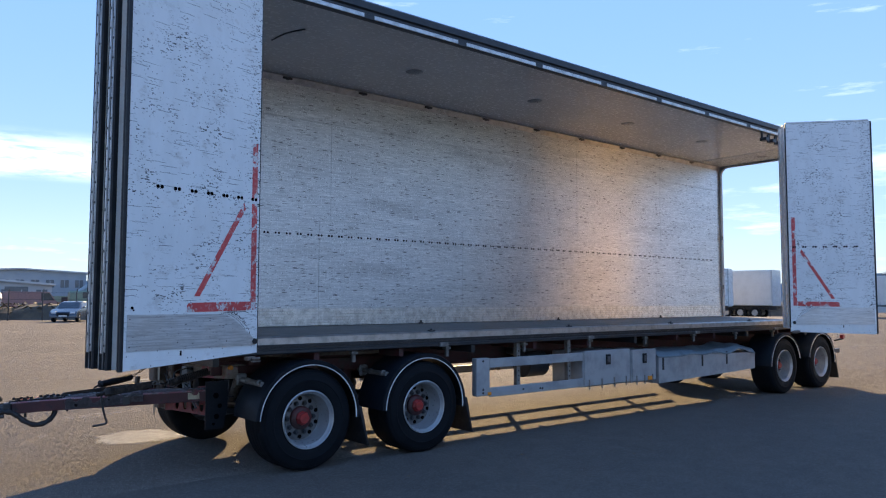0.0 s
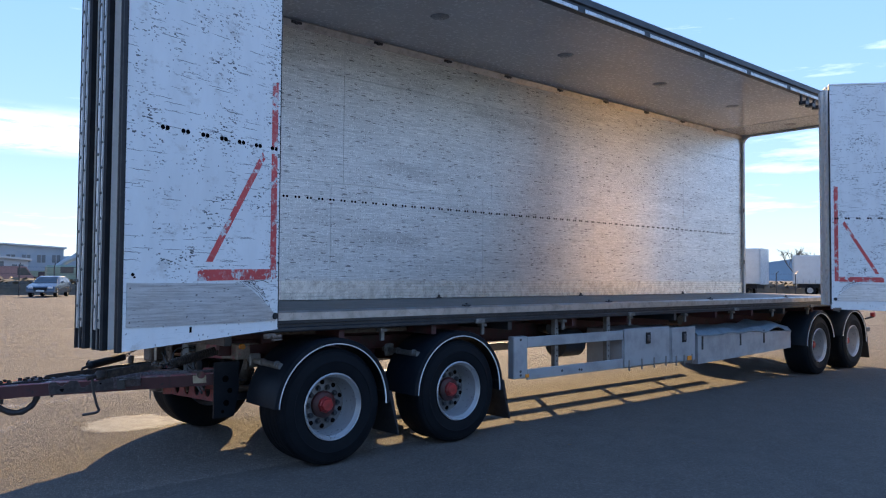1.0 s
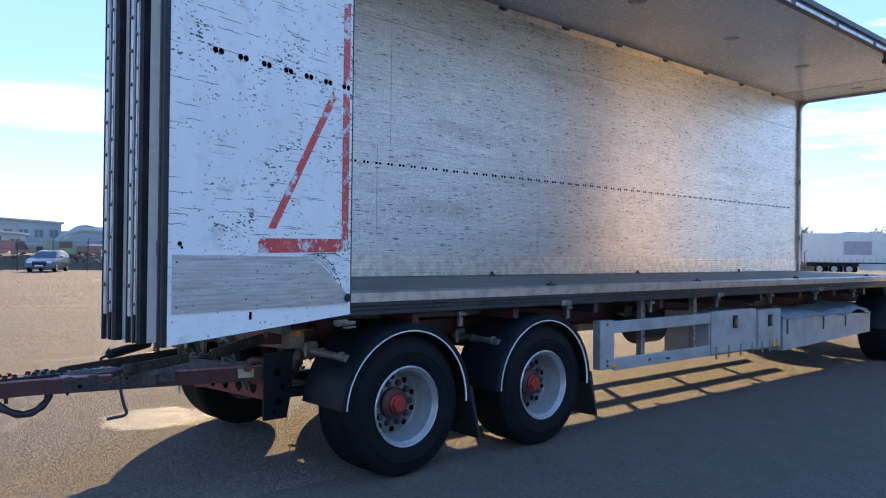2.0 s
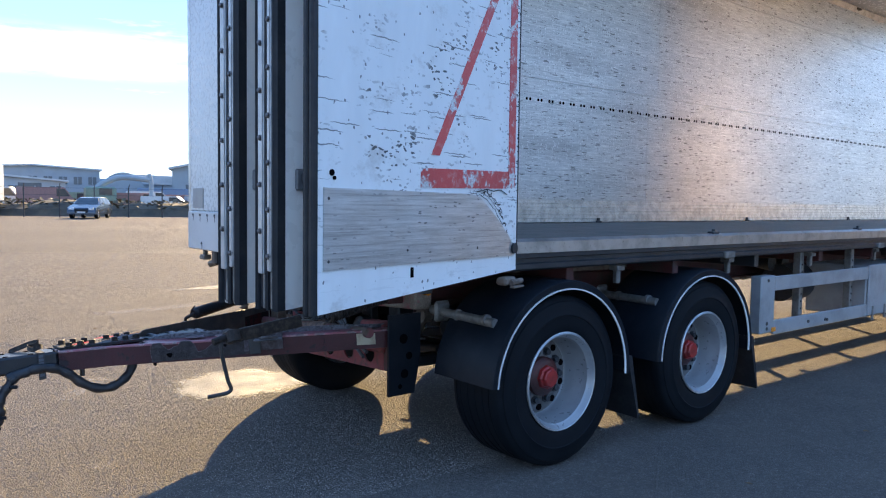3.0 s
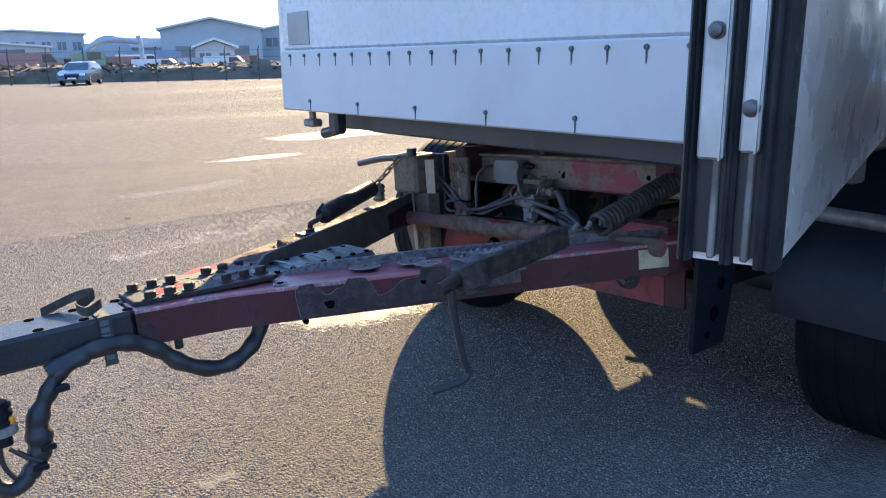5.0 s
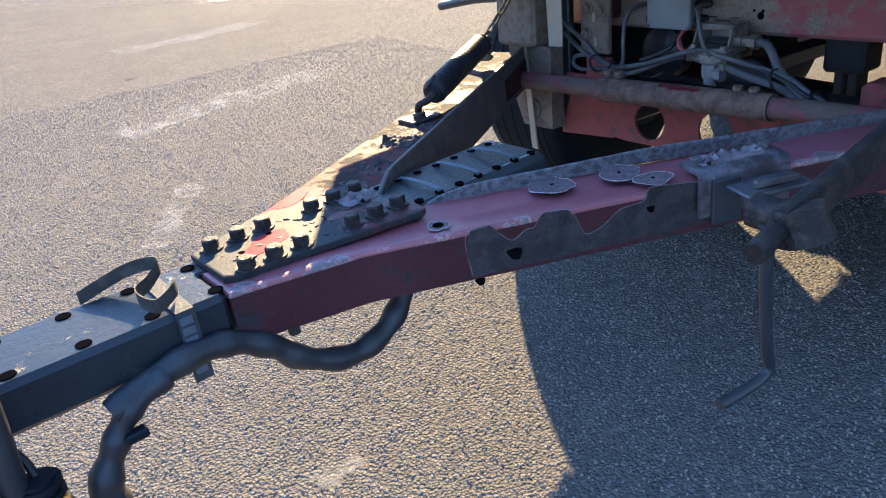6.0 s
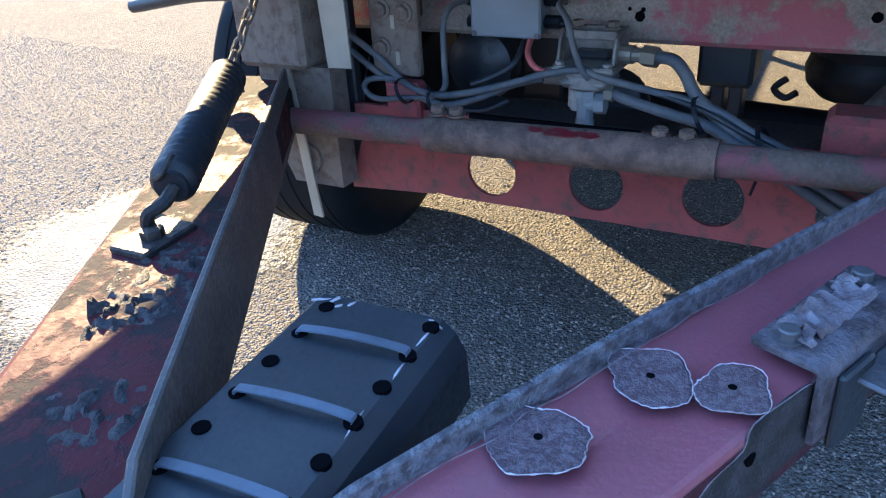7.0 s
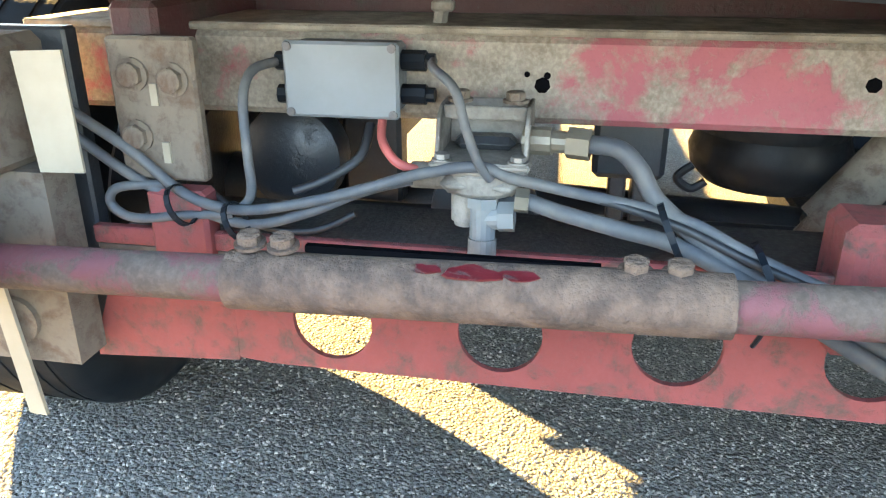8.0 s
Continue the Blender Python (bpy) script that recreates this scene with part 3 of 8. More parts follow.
def ring_plate(bm, axis_x, cy, cz, r, y0, y1, z0, z1, seg=28):
    """A rectangle y0..y1, z0..z1 in the plane x = axis_x with a round hole cut through it."""
    outer, inner = [], []
    for i in range(seg):
        a = 2 * math.pi * i / seg
        c, s = math.cos(a), math.sin(a)
        inner.append(bm.verts.new((axis_x, cy + r * c, cz + r * s)))
        lim = []
        if abs(c) > 1e-6:
            lim.append(((y1 if c > 0 else y0) - cy) / c)
        if abs(s) > 1e-6:
            lim.append(((z1 if s > 0 else z0) - cz) / s)
        k = min(lim)
        outer.append(bm.verts.new((axis_x, cy + k * c, cz + k * s)))
    for i in range(seg):
        j = (i + 1) % seg
        bm.faces.new((inner[i], outer[i], outer[j], inner[j]))
    for cyy, czz in ((y0, z0), (y0, z1), (y1, z0), (y1, z1)):
        best = sorted(range(seg), key=lambda i: (outer[i].co - Vector((axis_x, cyy, czz))).length)[:2]
        cv = bm.verts.new((axis_x, cyy, czz))
        bm.faces.new((outer[best[0]], outer[best[1]], cv))
    return bm


def thicken(bm, vec):
    fs = list(bm.faces)
    r = bmesh.ops.extrude_face_region(bm, geom=fs)
    bmesh.ops.translate(bm, vec=vec, verts=[g for g in r["geom"] if isinstance(g, bmesh.types.BMVert)])
    bmesh.ops.recalc_face_normals(bm, faces=bm.faces)
    return bm


def blob_disc(bm, x, y, z, r, h=0.002, seed=0, seg=18, wob=0.12):
    """A thin irregular patch lying on a surface."""
    c = bm.verts.new((x, y, z + h))
    hi, lo = [], []
    for i in range(seg):
        a = 2 * math.pi * i / seg
        k = r * (1 + wob * 2 * noise.noise(Vector((math.cos(a) * 1.3, math.sin(a) * 1.3, seed * 3.7))))
        hi.append(bm.verts.new((x + 0.94 * k * math.cos(a), y + 0.94 * k * math.sin(a), z + h)))
        lo.append(bm.verts.new((x + k * math.cos(a), y + k * math.sin(a), z - 0.001)))
    for i in range(seg):
        j = (i + 1) % seg
        bm.faces.new((c, hi[i], hi[j]))
        bm.faces.new((hi[i], lo[i], lo[j], hi[j]))
    bmesh.ops.recalc_face_normals(bm, faces=bm.faces)


def blob_ring(bm, x, y, z, r, seed=0, rad=0.0022, seg=26, wob=0.10):
    pts = []
    for i in range(seg + 1):
        a = 2 * math.pi * (i % seg) / seg
        k = r * (1 + wob * 2 * noise.noise(Vector((math.cos(a) * 1.3, math.sin(a) * 1.3, seed * 3.7))))
        k += 0.05 * r * noise.noise(Vector((math.cos(a) * 9, math.sin(a) * 9, seed)))
        pts.append((x + k * math.cos(a), y + k * math.sin(a), z))
    tube(bm, pts, lambda f: rad * (0.35 + 1.1 * abs(noise.noise(Vector((f * 30, seed, 4))))), 5, 2)


# ---- ground ----
def build_ground():
    bm = bm_new()
    bmesh.ops.create_grid(bm, x_segments=8, y_segments=8, size=700)
    tagged(part("ground", bm, ASPHALT), "wide weathered asphalt yard with wet patches and tyre marks", "ground", kind="structure")


build_ground()

# ---- the trailer: body ----
TR = thing("box_trailer", pose(0, 0, 0), "long white box trailer with folding side doors open, backlit", "trailer")
X0, X1 = -1.17, 11.97
YN, YF = -0.09, 2.46
ZF, ZC = 1.29, 4.66


def build_body():
    # deck and its edge
    part("deck", bx(X0 + 0.06, YN + 0.05, ZF - 0.07, X1, YF - 0.02, ZF), PLY, TR, "worn brown plywood loading floor")
    bm = bm_new()
    slab(bm, [(YN - 0.01, 1.225), (YN + 0.045, 1.225), (YN + 0.05, ZF + 0.006), (YN + 0.02, ZF + 0.012), (YN - 0.012, ZF - 0.004)], "x", X0 + 0.02, X1)
    part("edge_rail", bm, ALU, TR, "dented aluminium deck edge rail")
    bm = bm_new()
    slab(bm, [(YN + 0.01, 1.13), (YN + 0.06, 1.13), (YN + 0.06, 1.223), (YN - 0.004, 1.223), (YN - 0.004, 1.20), (YN + 0.012, 1.195), (YN + 0.012, 1.172), (YN - 0.002, 1.165), (YN - 0.002, 1.14)], "x", X0 + 0.02, X1)
    part("lower_rail", bm, DARK_RAIL, TR, "dark door track rail under the deck")
    part("far_rail", bx(X0 + 0.02, YF - 0.05, 1.13, X1, YF + 0.03, ZF), DARK_RAIL, TR)
    blk = bx(-0.06, -0.02, -0.022, 0.06, 0.04, 0.022, bevel=0.004)
    b0 = part("rail_block", blk, GALV, TR)
    xs = [1.70, 4.25, 6.8, 9.3]
    b0.location = (xs[0], YN, 1.15)
    for x in xs[1:]:
        b = b0.copy()
        scene.collection.objects.link(b)
        b.location = (x, YN, 1.15)
    hang = bm_new()
    box(hang, -0.02, 0, -0.10, 0.02, 0.03, 0.02, 0.004)
    box(hang, -0.035, -0.02, -0.02, 0.035, 0.05, 0.01, 0.004)
    h0 = part("hanger_bracket", hang, GALV, TR)
    for i in range(9):
        h = h0 if i == 0 else h0.copy()
        if i:
            scene.collection.objects.link(h)
        h.location = (0.55 + 1.25 * i, YN + 0.05, 1.11)
    lug = bm_new()
    box(lug, -0.04, 0, 0, 0.04, 0.05, 0.018, 0.005)
    cyl(lug, (0, 0.025, 0.018), (0, 0.025, 0.032), 0.012, 10)
    l0 = part("lashing_lug", lug, BLACK_STEEL, TR)
    for i in range(5):
        l = l0 if i == 0 else l0.copy()
        if i:
            scene.collection.objects.link(l)
        l.location = (1.55 + 2.3 * i, YN + 0.005, ZF + 0.008)
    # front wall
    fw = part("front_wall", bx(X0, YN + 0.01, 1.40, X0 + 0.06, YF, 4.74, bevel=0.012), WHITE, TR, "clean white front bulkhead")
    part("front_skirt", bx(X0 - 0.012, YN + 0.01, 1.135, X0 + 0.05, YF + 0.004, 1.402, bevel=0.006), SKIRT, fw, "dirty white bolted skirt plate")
    bm = bm_new()
    cyl(bm, (-0.004, 0, 0), (-0.019, 0, 0), 0.010, 10, 0.007)
    slab(bm, [(-0.004, -0.005), (0.004, -0.005), (0.0015, -0.045), (-0.0015, -0.04)], "x", -0.0135, -0.011)
    repeats(part("skirt_bolt", bm, BARE, fw), [(X0, 0.04 + i * 0.129, 1.378) for i in range(19)] + [(X0, 0.28 + i * 0.385, 1.182) for i in range(6)])
    part("number_plate", bx(X0 - 0.006, 2.20, 1.425, X0, 2.385, 1.565, bevel=0.002), worn("dull_plate", (0.30, 0.30, 0.29), (0.24, 0.24, 0.235), 0.5), fw, "dull grey blank plate")
    part("corner_profile", bx(X0 - 0.006, YF - 0.03, 1.135, X0 + 0.03, YF + 0.012, 4.74, bevel=0.008), ALU, fw)
    # far side wall: outer skin and inner panels
    part("far_wall", bx(X0 + 0.06, YF - 0.004, 1.28, X1, YF + 0.035, 4.74), WHITE, TR, "white outer skin of the closed side")
    seams = [X0 + 0.06, 1.58, 4.20, 6.82, 9.44, X1 - 0.07]
    for a, b in zip(seams, seams[1:]):
        bm = bm_new()
        prof = [(YF - 0.006, ZF)]
        for i in range(6):
            z = ZF + 0.004 + i * 0.039
            prof += [(YF - 0.018, z), (YF - 0.024, z + 0.004), (YF - 0.024, z + 0.012), (YF - 0.018, z + 0.016)]
        slab(bm, prof + [(YF - 0.018, 1.53), (YF - 0.006, 1.53)], "x", a + 0.002, b - 0.002)
        part("kick_plate", bm, ALU_RIB, TR, "ribbed aluminium kick plate" if a < 0 else "")
        part("wall_panel", bx(a + 0.0015, YF - 0.014, 1.534, b - 0.0015, YF - 0.006, 2.74, bevel=0.001), ALU_WALL, TR, "scuffed bare aluminium wall panel" if a < 0 else "")
    up = [X0 + 0.06, 1.76, 4.38, 7.0, 9.62, X1 - 0.07]
    for a, b in zip(up, up[1:]):
        part("wall_panel", bx(a + 0.0015, YF - 0.014, 2.743, b - 0.0015, YF - 0.006, 4.10, bevel=0.001), ALU_WALL, TR)
        part("top_panel", bx(a + 0.001, YF - 0.016, 4.103, b - 0.001, YF - 0.006, ZC - 0.03, bevel=0.001), ALU_WALL, TR)
    bm = bm_new()
    cyl(bm, (0, YF - 0.0165, 2.53), (0, YF - 0.013, 2.53), 0.0155, 10)
    repeats(part("lashing_hole", bm, DARK_HOLE, TR), [(0.62 + i * 0.1625 + dx, 0, 0) for i in range(68) for dx in (-0.024, 0.024)])
    bm = bm_new()
    box(bm, -0.07, YF - 0.06, ZC - 0.05, 0.07, YF - 0.012, ZC - 0.02, 0.006)
    box(bm, -0.02, YF - 0.075, ZC - 0.06, 0.02, YF - 0.03, ZC - 0.045, 0.004)
    repeats(part("cornice_clip", bm, BLACK_STEEL, TR), [(i * 1.215 - 0.17, 0, 0) for i in range(11)])
    bm = bm_new()
    slab(bm, [(YF - 0.012, ZC - 0.10), (YF - 0.05, ZC - 0.015), (YF - 0.012, ZC - 0.004)], "x", X0 + 0.06, X1 - 0.06)
    part("cornice", bm, ALU, TR, "pale aluminium cove strip")
    bm = bm_new()
    cyl(bm, (0, YF - 0.03, ZF + 0.012), (0, YF - 0.03, ZF + 0.05), 0.018, 10)
    box(bm, -0.04, YF - 0.045, ZF, 0.04, YF - 0.022, ZF + 0.02, 0.004)
    repeats(part("floor_cleat", bm, BLACK_STEEL, TR), [(0.25 + i * 3.1, 0, 0) for i in range(4)])
    # front wall inside lining
    part("front_lining", bx(X0 + 0.06, YN + 0.06, ZF, X0 + 0.075, YF - 0.016, ZC), ALU_WALL, TR)
    # ceiling, roof, top rail
    part("ceiling", bx(X0 + 0.06, YN + 0.06, ZC, X1 - 1.02, YF - 0.015, ZC + 0.03), CEILING, TR, "smooth grey-white ceiling lining")
    bm = bm_new()
    prism(bm, [(X1 - 1.0, YN + 0.06), (X1 - 0.06, YN + 0.06), (X1 - 0.06, YF - 0.03), (X1 - 0.86, YF - 0.03), (X1 - 0.95, YF - 0.06), (X1 - 1.0, YF - 0.15)], ZC - 0.004, ZC + 0.03)
    part("rear_ceiling", bm, WHITE, TR)
    part("rear_ceiling_base", bx(X1 - 1.02, YN + 0.06, ZC + 0.004, X1 - 0.04, YF - 0.015, ZC + 0.05), CEILING, TR)
    part("roof", bx(X0 - 0.01, YN, ZC + 0.05, X1 + 0.01, YF + 0.03, ZC + 0.12, bevel=0.02), WHITE, TR)
    bm = bm_new()
    slab(bm, [(YN - 0.045, 4.60), (YN + 0.03, 4.60), (YN + 0.06, 4.64), (YN + 0.06, 4.79), (YN - 0.02, 4.80), (YN - 0.06, 4.77), (YN - 0.06, 4.70), (YN - 0.035, 4.685), (YN - 0.035, 4.655), (YN - 0.045, 4.65)], "x", X0, X1)
    part("roof_rail", bm, DARK_RAIL, TR, "dark roof edge rail for the folding doors")
    for i in range(9):
        a = -0.6 + i * 1.30
        part("rail_strip", bx(a, YN - 0.056, 4.602, a + 1.17, YN - 0.046, 4.648, bevel=0.003), ALU, TR)
    bm = bm_new()
    box(bm, -0.06, YN - 0.10, 4.44, 0.06, YN + 0.02, 4.50, 0.006)
    cyl(bm, (-0.05, YN - 0.02, 4.47), (-0.05, YN - 0.02, 4.60), 0.022, 10)
    cyl(bm, (0.04, YN - 0.08, 4.41), (0.04, YN - 0.08, 4.55), 0.02, 10)
    repeats(part("door_trolley", bm, BLACK_STEEL, TR, "black steel door roller trolley"), [(9.0, 0, 0), (9.25, 0, 0), (9.5, 0, 0)])
    # lamps in the ceiling
    bm = bm_new()
    lathe(bm, [(0.0, -0.012), (0.085, -0.012), (0.10, -0.008), (0.115, 0.0)], 28, Matrix.Rotation(radians(90), 4, "X"))
    lamp = part("ceiling_lamp", bm, LAMP_GREY, TR, "unlit round flush ceiling lamp", True)
    lamp.location = (2.25, 1.18, ZC - 0.001)
    for x in (-0.05, 4.55, 6.85, 9.15):
        c = lamp.copy()
        scene.collection.objects.link(c)
        c.location = (x, 1.18, ZC - 0.001)
    c = lamp.copy()
    scene.collection.objects.link(c)
    c.location = (11.45, 1.18, ZC - 0.005)
    # rubbed marks on the ceiling
    bm = bm_new()
    tube(bm, [(0.23, 1.27, ZC - 0.0), (0.245, 0.97, ZC - 0.001), (0.342, 0.70, ZC - 0.001)], 0.012, 6)
    part("scuff_mark", bm, RUBBER, TR)
    # rear frame: posts, sill and header with a rounded upper corner
    bm = bm_new()
    ys = [(YF + 0.035, ZF - 0.15), (YF + 0.035, ZC + 0.05), (YN + 0.02, ZC + 0.05), (YN + 0.02, ZC - 0.045)]
    arc = [(YF - 0.055 - 0.16 + 0.16 * math.sin(a), ZC - 0.045 - 0.16 + 0.16 * math.cos(a)) for a in [math.pi / 2 * i / 8 for i in range(9)]]
    prof = ys + arc + [(YF - 0.055, ZF - 0.15)]
    slab(bm, prof, "x", X1 - 0.06, X1 + 0.01)
    part("rear_frame", bm, ALU_PAINT, TR, "grey rear portal frame with rounded corners")
    part("rear_post", bx(X1 - 0.06, YN, ZF - 0.15, X1 + 0.01, YN + 0.06, ZC + 0.05), ALU_PAINT, TR)
    part("rear_sill", bx(X1 - 0.02, YN, 1.13, X1 + 0.05, YF, ZF - 0.004), ALU_PAINT, TR)
    bm = bm_new()
    for z in (1.9, 3.0):
        box(bm, X1 - 0.068, YF - 0.075, z, X1 - 0.058, YF - 0.05, z + 0.09, 0.002)
    part("post_latch", bm, BARE, TR)


build_body()


# ---- folding doors ----
def leaf_edges(parent, y0, y1, zt, x=-0.03, side=0.0):
    """End view of two folded leaves: rubber lips and two screwed hinge strips."""
    n = (y1 - y0)
    for f0, f1, d in ((0.0, 0.22, 0.012), (0.45, 0.56, 0.006), (0.86, 1.0, 0.010)):
        w1 = n * (f1 - f0)
        bm = bm_new()
        slab(bm, [(x - d * 0.4, y0 + n * f0), (x - d, y0 + n * f0 + w1 * 0.25), (x - d * 0.5, y0 + n * f0 + w1 * 0.5), (x - d, y0 + n * f0 + w1 * 0.75), (x - d * 0.4, y0 + n * f1), (side, y0 + n * f1), (side, y0 + n * f0)], "z", 1.115, zt)
        part("rubber_lip", bm, RUBBER, parent, "black rubber door seal" if f0 == 0 else "", True)
    for k, (f0, f1) in enumerate(((0.24, 0.43), (0.58, 0.84))):
        bm = bm_new()
        box(bm, x - 0.012, y0 + n * f0, 1.240 if k else 1.250, x + 0.02, y0 + n * f1, zt - 0.02, 0.003)
        box(bm, x - 0.015, y0 + n * (f0 + 0.02), 1.240 if k else 1.250, x, y0 + n * (f0 + 0.04), zt - 0.02)
        st = part("hinge_strip", bm, STRIP, parent, "pale screwed aluminium hinge strip")
        bm = bm_new()
        yc = y0 + n * (f0 + f1) / 2
        hexbolt(bm, (0, 0, 0), (-1, 0, 0), 0.0075, 0.010)
        repeats(part("screw", bm, BARE, st, "", True), [(x - 0.012, yc, 1.30 + (0.085 if k else 0.0) + i * 0.158) for i in range(21)])
        bm = bm_new()
        box(bm, x - 0.002, y0 + n * (f0 + 0.04), 1.12, x + 0.02, y0 + n * (f0 + 0.12), 1.285, 0.002)
        part("lower_strip", bm, GALV, st)
    part("edge_filler", bx(x + 0.004, y0 + 0.006, 1.125, side - 0.002, y1 - 0.004, zt - 0.004), DARK_RAIL, parent)


def folding_door(m, width, zt, mirrored, scratched, lock, label, bottom=(1.115, 1.185), y0=0.0, y1=0.10, edges=True, off=0.0):
    d = thing("folding_door", m, label, "", parent=TR)

    def U(x):
        return width - x if mirrored else x
    bl, br = (bottom[1], bottom[0]) if mirrored else bottom
    half = (y1 - y0) * (0.98 if scratched else 0.44)
    bm = bm_new()
    slab(bm, [(U(-0.012) if scratched else 0, bl), (width, br), (width, zt), (U(-0.012) if scratched else 0, zt)] if not (mirrored and scratched) else [(0, bl), (width + 0.012, br), (width + 0.012, zt), (0, zt)], "y", y0 + 0.004, y0 + half)
    part("leaf", bm, WHITE_SCR if scratched else LEAF_WHITE, d, "white door leaf covered in dark scratches" if scratched else "smooth white door leaf")
    if not scratched:
        bm = bm_new()
        slab(bm, [(0, bl), (width, br), (width, zt), (0, zt)], "y", y1 - half, y1)
        part("leaf", bm, LEAF_WHITE, d)
    part("top_cap", bx(0, y0, zt, width, y1, zt + 0.03, bevel=0.006), ALU, d)
    if scratched:
        pts = [(0.010, 1.262), (1.24, 1.252), (1.24, 1.285), (1.20, 1.335), (1.12, 1.40), (1.02, 1.47), (0.95, 1.512), (0.88, 1.528), (0.010, 1.535)]
        pts = [(U(x), z) for x, z in pts]
        bm = bm_new()
        slab(bm, pts, "y", y0 - 0.003, y0 + 0.0035)
        kp = part("kick_plate", bm, ALU_KICK, d, "scuffed aluminium kick plate with a bent corner")
        bolts("rivet", kp, BARE, [(U(x), y0 - 0.003, z) for x, z in ((0.03, 1.50), (0.03, 1.29), (0.45, 1.31), (0.93, 1.30))], (0, -1, 0), 0.004, 0.003)
        bm = bm_new()
        rim = [(0.86, 1.534), (0.90, 1.530), (0.97, 1.515), (1.04, 1.478), (1.10, 1.425), (1.16, 1.365), (1.22, 1.30)]
        for k in range(3):
            torn = []
            for i, p in enumerate(smooth_path([(x, 0, z) for x, z in rim], 5)):
                torn.append((U(p.x + 0.016 * k + 0.012 * noise.noise(Vector((i * 0.9, k, 2)))), y0 - 0.003 - 0.003 * abs(noise.noise(Vector((i * 0.7, k, 8)))), p.z + 0.010 * k + 0.012 * noise.noise(Vector((i * 0.8, k, 5)))))
            tube(bm, torn[3 * k:24 - 2 * k], lambda f: 0.0008 + 0.0022 * abs(noise.noise(Vector((f * 14, k, 1)))), 5, 1)
        tube(bm, [(U(0.93), y0 + 0.001, 1.538), (U(1.00), y0 - 0.003, 1.549), (U(1.05), y0 - 0.004, 1.543), (U(1.11), y0 - 0.002, 1.548), (U(1.17), y0, 1.530)], 0.0022, 6)
        part("bent_edge", bm, RUBBER, kp, "torn black sealant along the bent corner")
        for k in range(16):
            f = k / 15
            bm = bm_new()
            blob_disc(bm, 0, 0, 0, 0.004 + 0.008 * abs(noise.noise(Vector((k * 1.7, 2, 3)))), 0.0012, k + 120, 9, 0.5)
            sc = part("sealant_scrap", bm, RUBBER, kp)
            sc.matrix_basis = Matrix.Translation((U(0.98 + 0.22 * f + 0.03 * noise.noise(Vector((k * 2.3, 1, 1)))), y0 + 0.0035, 1.535 - 0.20 * f * f + 0.025 * noise.noise(Vector((k * 3.1, 5, 1))))) @ Matrix.Rotation(radians(90), 4, "X") @ Matrix.Rotation(k * 0.8, 4, "Z") @ Matrix.Diagonal((2.0, 0.6, 1, 1))
        for nm, pp in (("stripe", [(1.185, 1.56), (1.242, 1.56), (1.242, 3.03), (1.185, 3.02)]),
                       ("stripe", [(0.60, 1.675), (0.655, 1.675), (1.118, 2.44), (1.095, 2.49)]),
                       ("stripe", [(0.535, 1.545), (1.18, 1.556), (1.18, 1.632), (0.56, 1.622), (0.535, 1.605)])):
            bm = bm_new()
            slab(bm, [(U(x), z) for x, z in pp], "y", y0 + 0.0015, y0 + 0.0045)
            part(nm, bm, RED_TAPE, d, "worn red painted stripe")
        bm = bm_new()
        cyl(bm, (0, 0.001, 0), (0, 0.0045, 0), 0.0155, 14)
        repeats(part("lashing_hole", bm, DARK_HOLE, d), [(U(0.26 + k * 0.158 + dx), y0, 2.53) for k in range(7) for dx in (-0.018, 0.018)])
        bm = bm_new()
        cyl(bm, (U(0.05), y0, 1.585), (U(0.05), y0 + 0.0045, 1.585), 0.011, 12)
        cyl(bm, (U(0.062), y0, 1.568), (U(0.062), y0 + 0.0046, 1.568), 0.007, 12)
        part("lock_hole", bm, DARK_HOLE, d)
        bm = bm_new()
        box(bm, U(0.478), y0 - 0.001, 1.205, U(0.492), y0 + 0.0045, 1.243)
        part("lock_slot", bm, DARK_HOLE, d)
        bm = bm_new()
        cyl(bm, (U(1.235), y0 - 0.012, 1.285), (U(1.235), y0 + 0.004, 1.285), 0.024, 16, 0.026)
        part("bump_stop", bm, RUBBER, d)
        bm = bm_new()
        box(bm, U(1.15), y0 - 0.015, 1.118, U(1.25), y0 + 0.04, 1.155, 0.010)
        box(bm, U(1.19), y0 - 0.04, 1.105, U(1.28), y0 - 0.01, 1.116, 0.004)
        cyl(bm, (U(1.19), y0 - 0.02, 1.13), (U(1.28), y0 - 0.02, 1.135), 0.013, 10)
        part("latch_bracket", bm, RUST_GREY, d, "muddy steel latch bracket")
        bm = bm_new()
        for f in (0.003, 0.028):
            box(bm, U(-0.040), y0 + f, 1.11, U(-0.012), y0 + f + 0.022, zt, 0.006)
        box(bm, U(-0.030), y0 + 0.006, 1.11, U(-0.010), y0 + 0.046, zt)
        part("rubber_lip", bm, RUBBER, d, "thick black rubber door seal")
        part("rubber_lip", bx(U(width - 0.004), y0 + 0.002, 1.20, U(width + 0.008), y0 + 0.05, zt, bevel=0.003), RUBBER, d)
    elif edges:
        leaf_edges(d, y0, y1, zt, off - 0.03, off)
    if lock:
        lk = part("lock_plate", bx(0.045, y0 - 0.008, 1.525, 0.105, y0 + 0.006, 1.600, bevel=0.006), LOCK, d, "dark grey recessed door lock")
        bm = bm_new()
        box(bm, 0.062, y0 - 0.020, 1.548, 0.092, y0 - 0.006, 1.585, 0.006)
        tube(bm, [(0.080, y0 - 0.018, 1.555), (0.12, y0 - 0.026, 1.548), (0.17, y0 - 0.022, 1.546)], 0.004, 8)
        part("lock_handle", bm, BLACK_STEEL, lk)
    return d


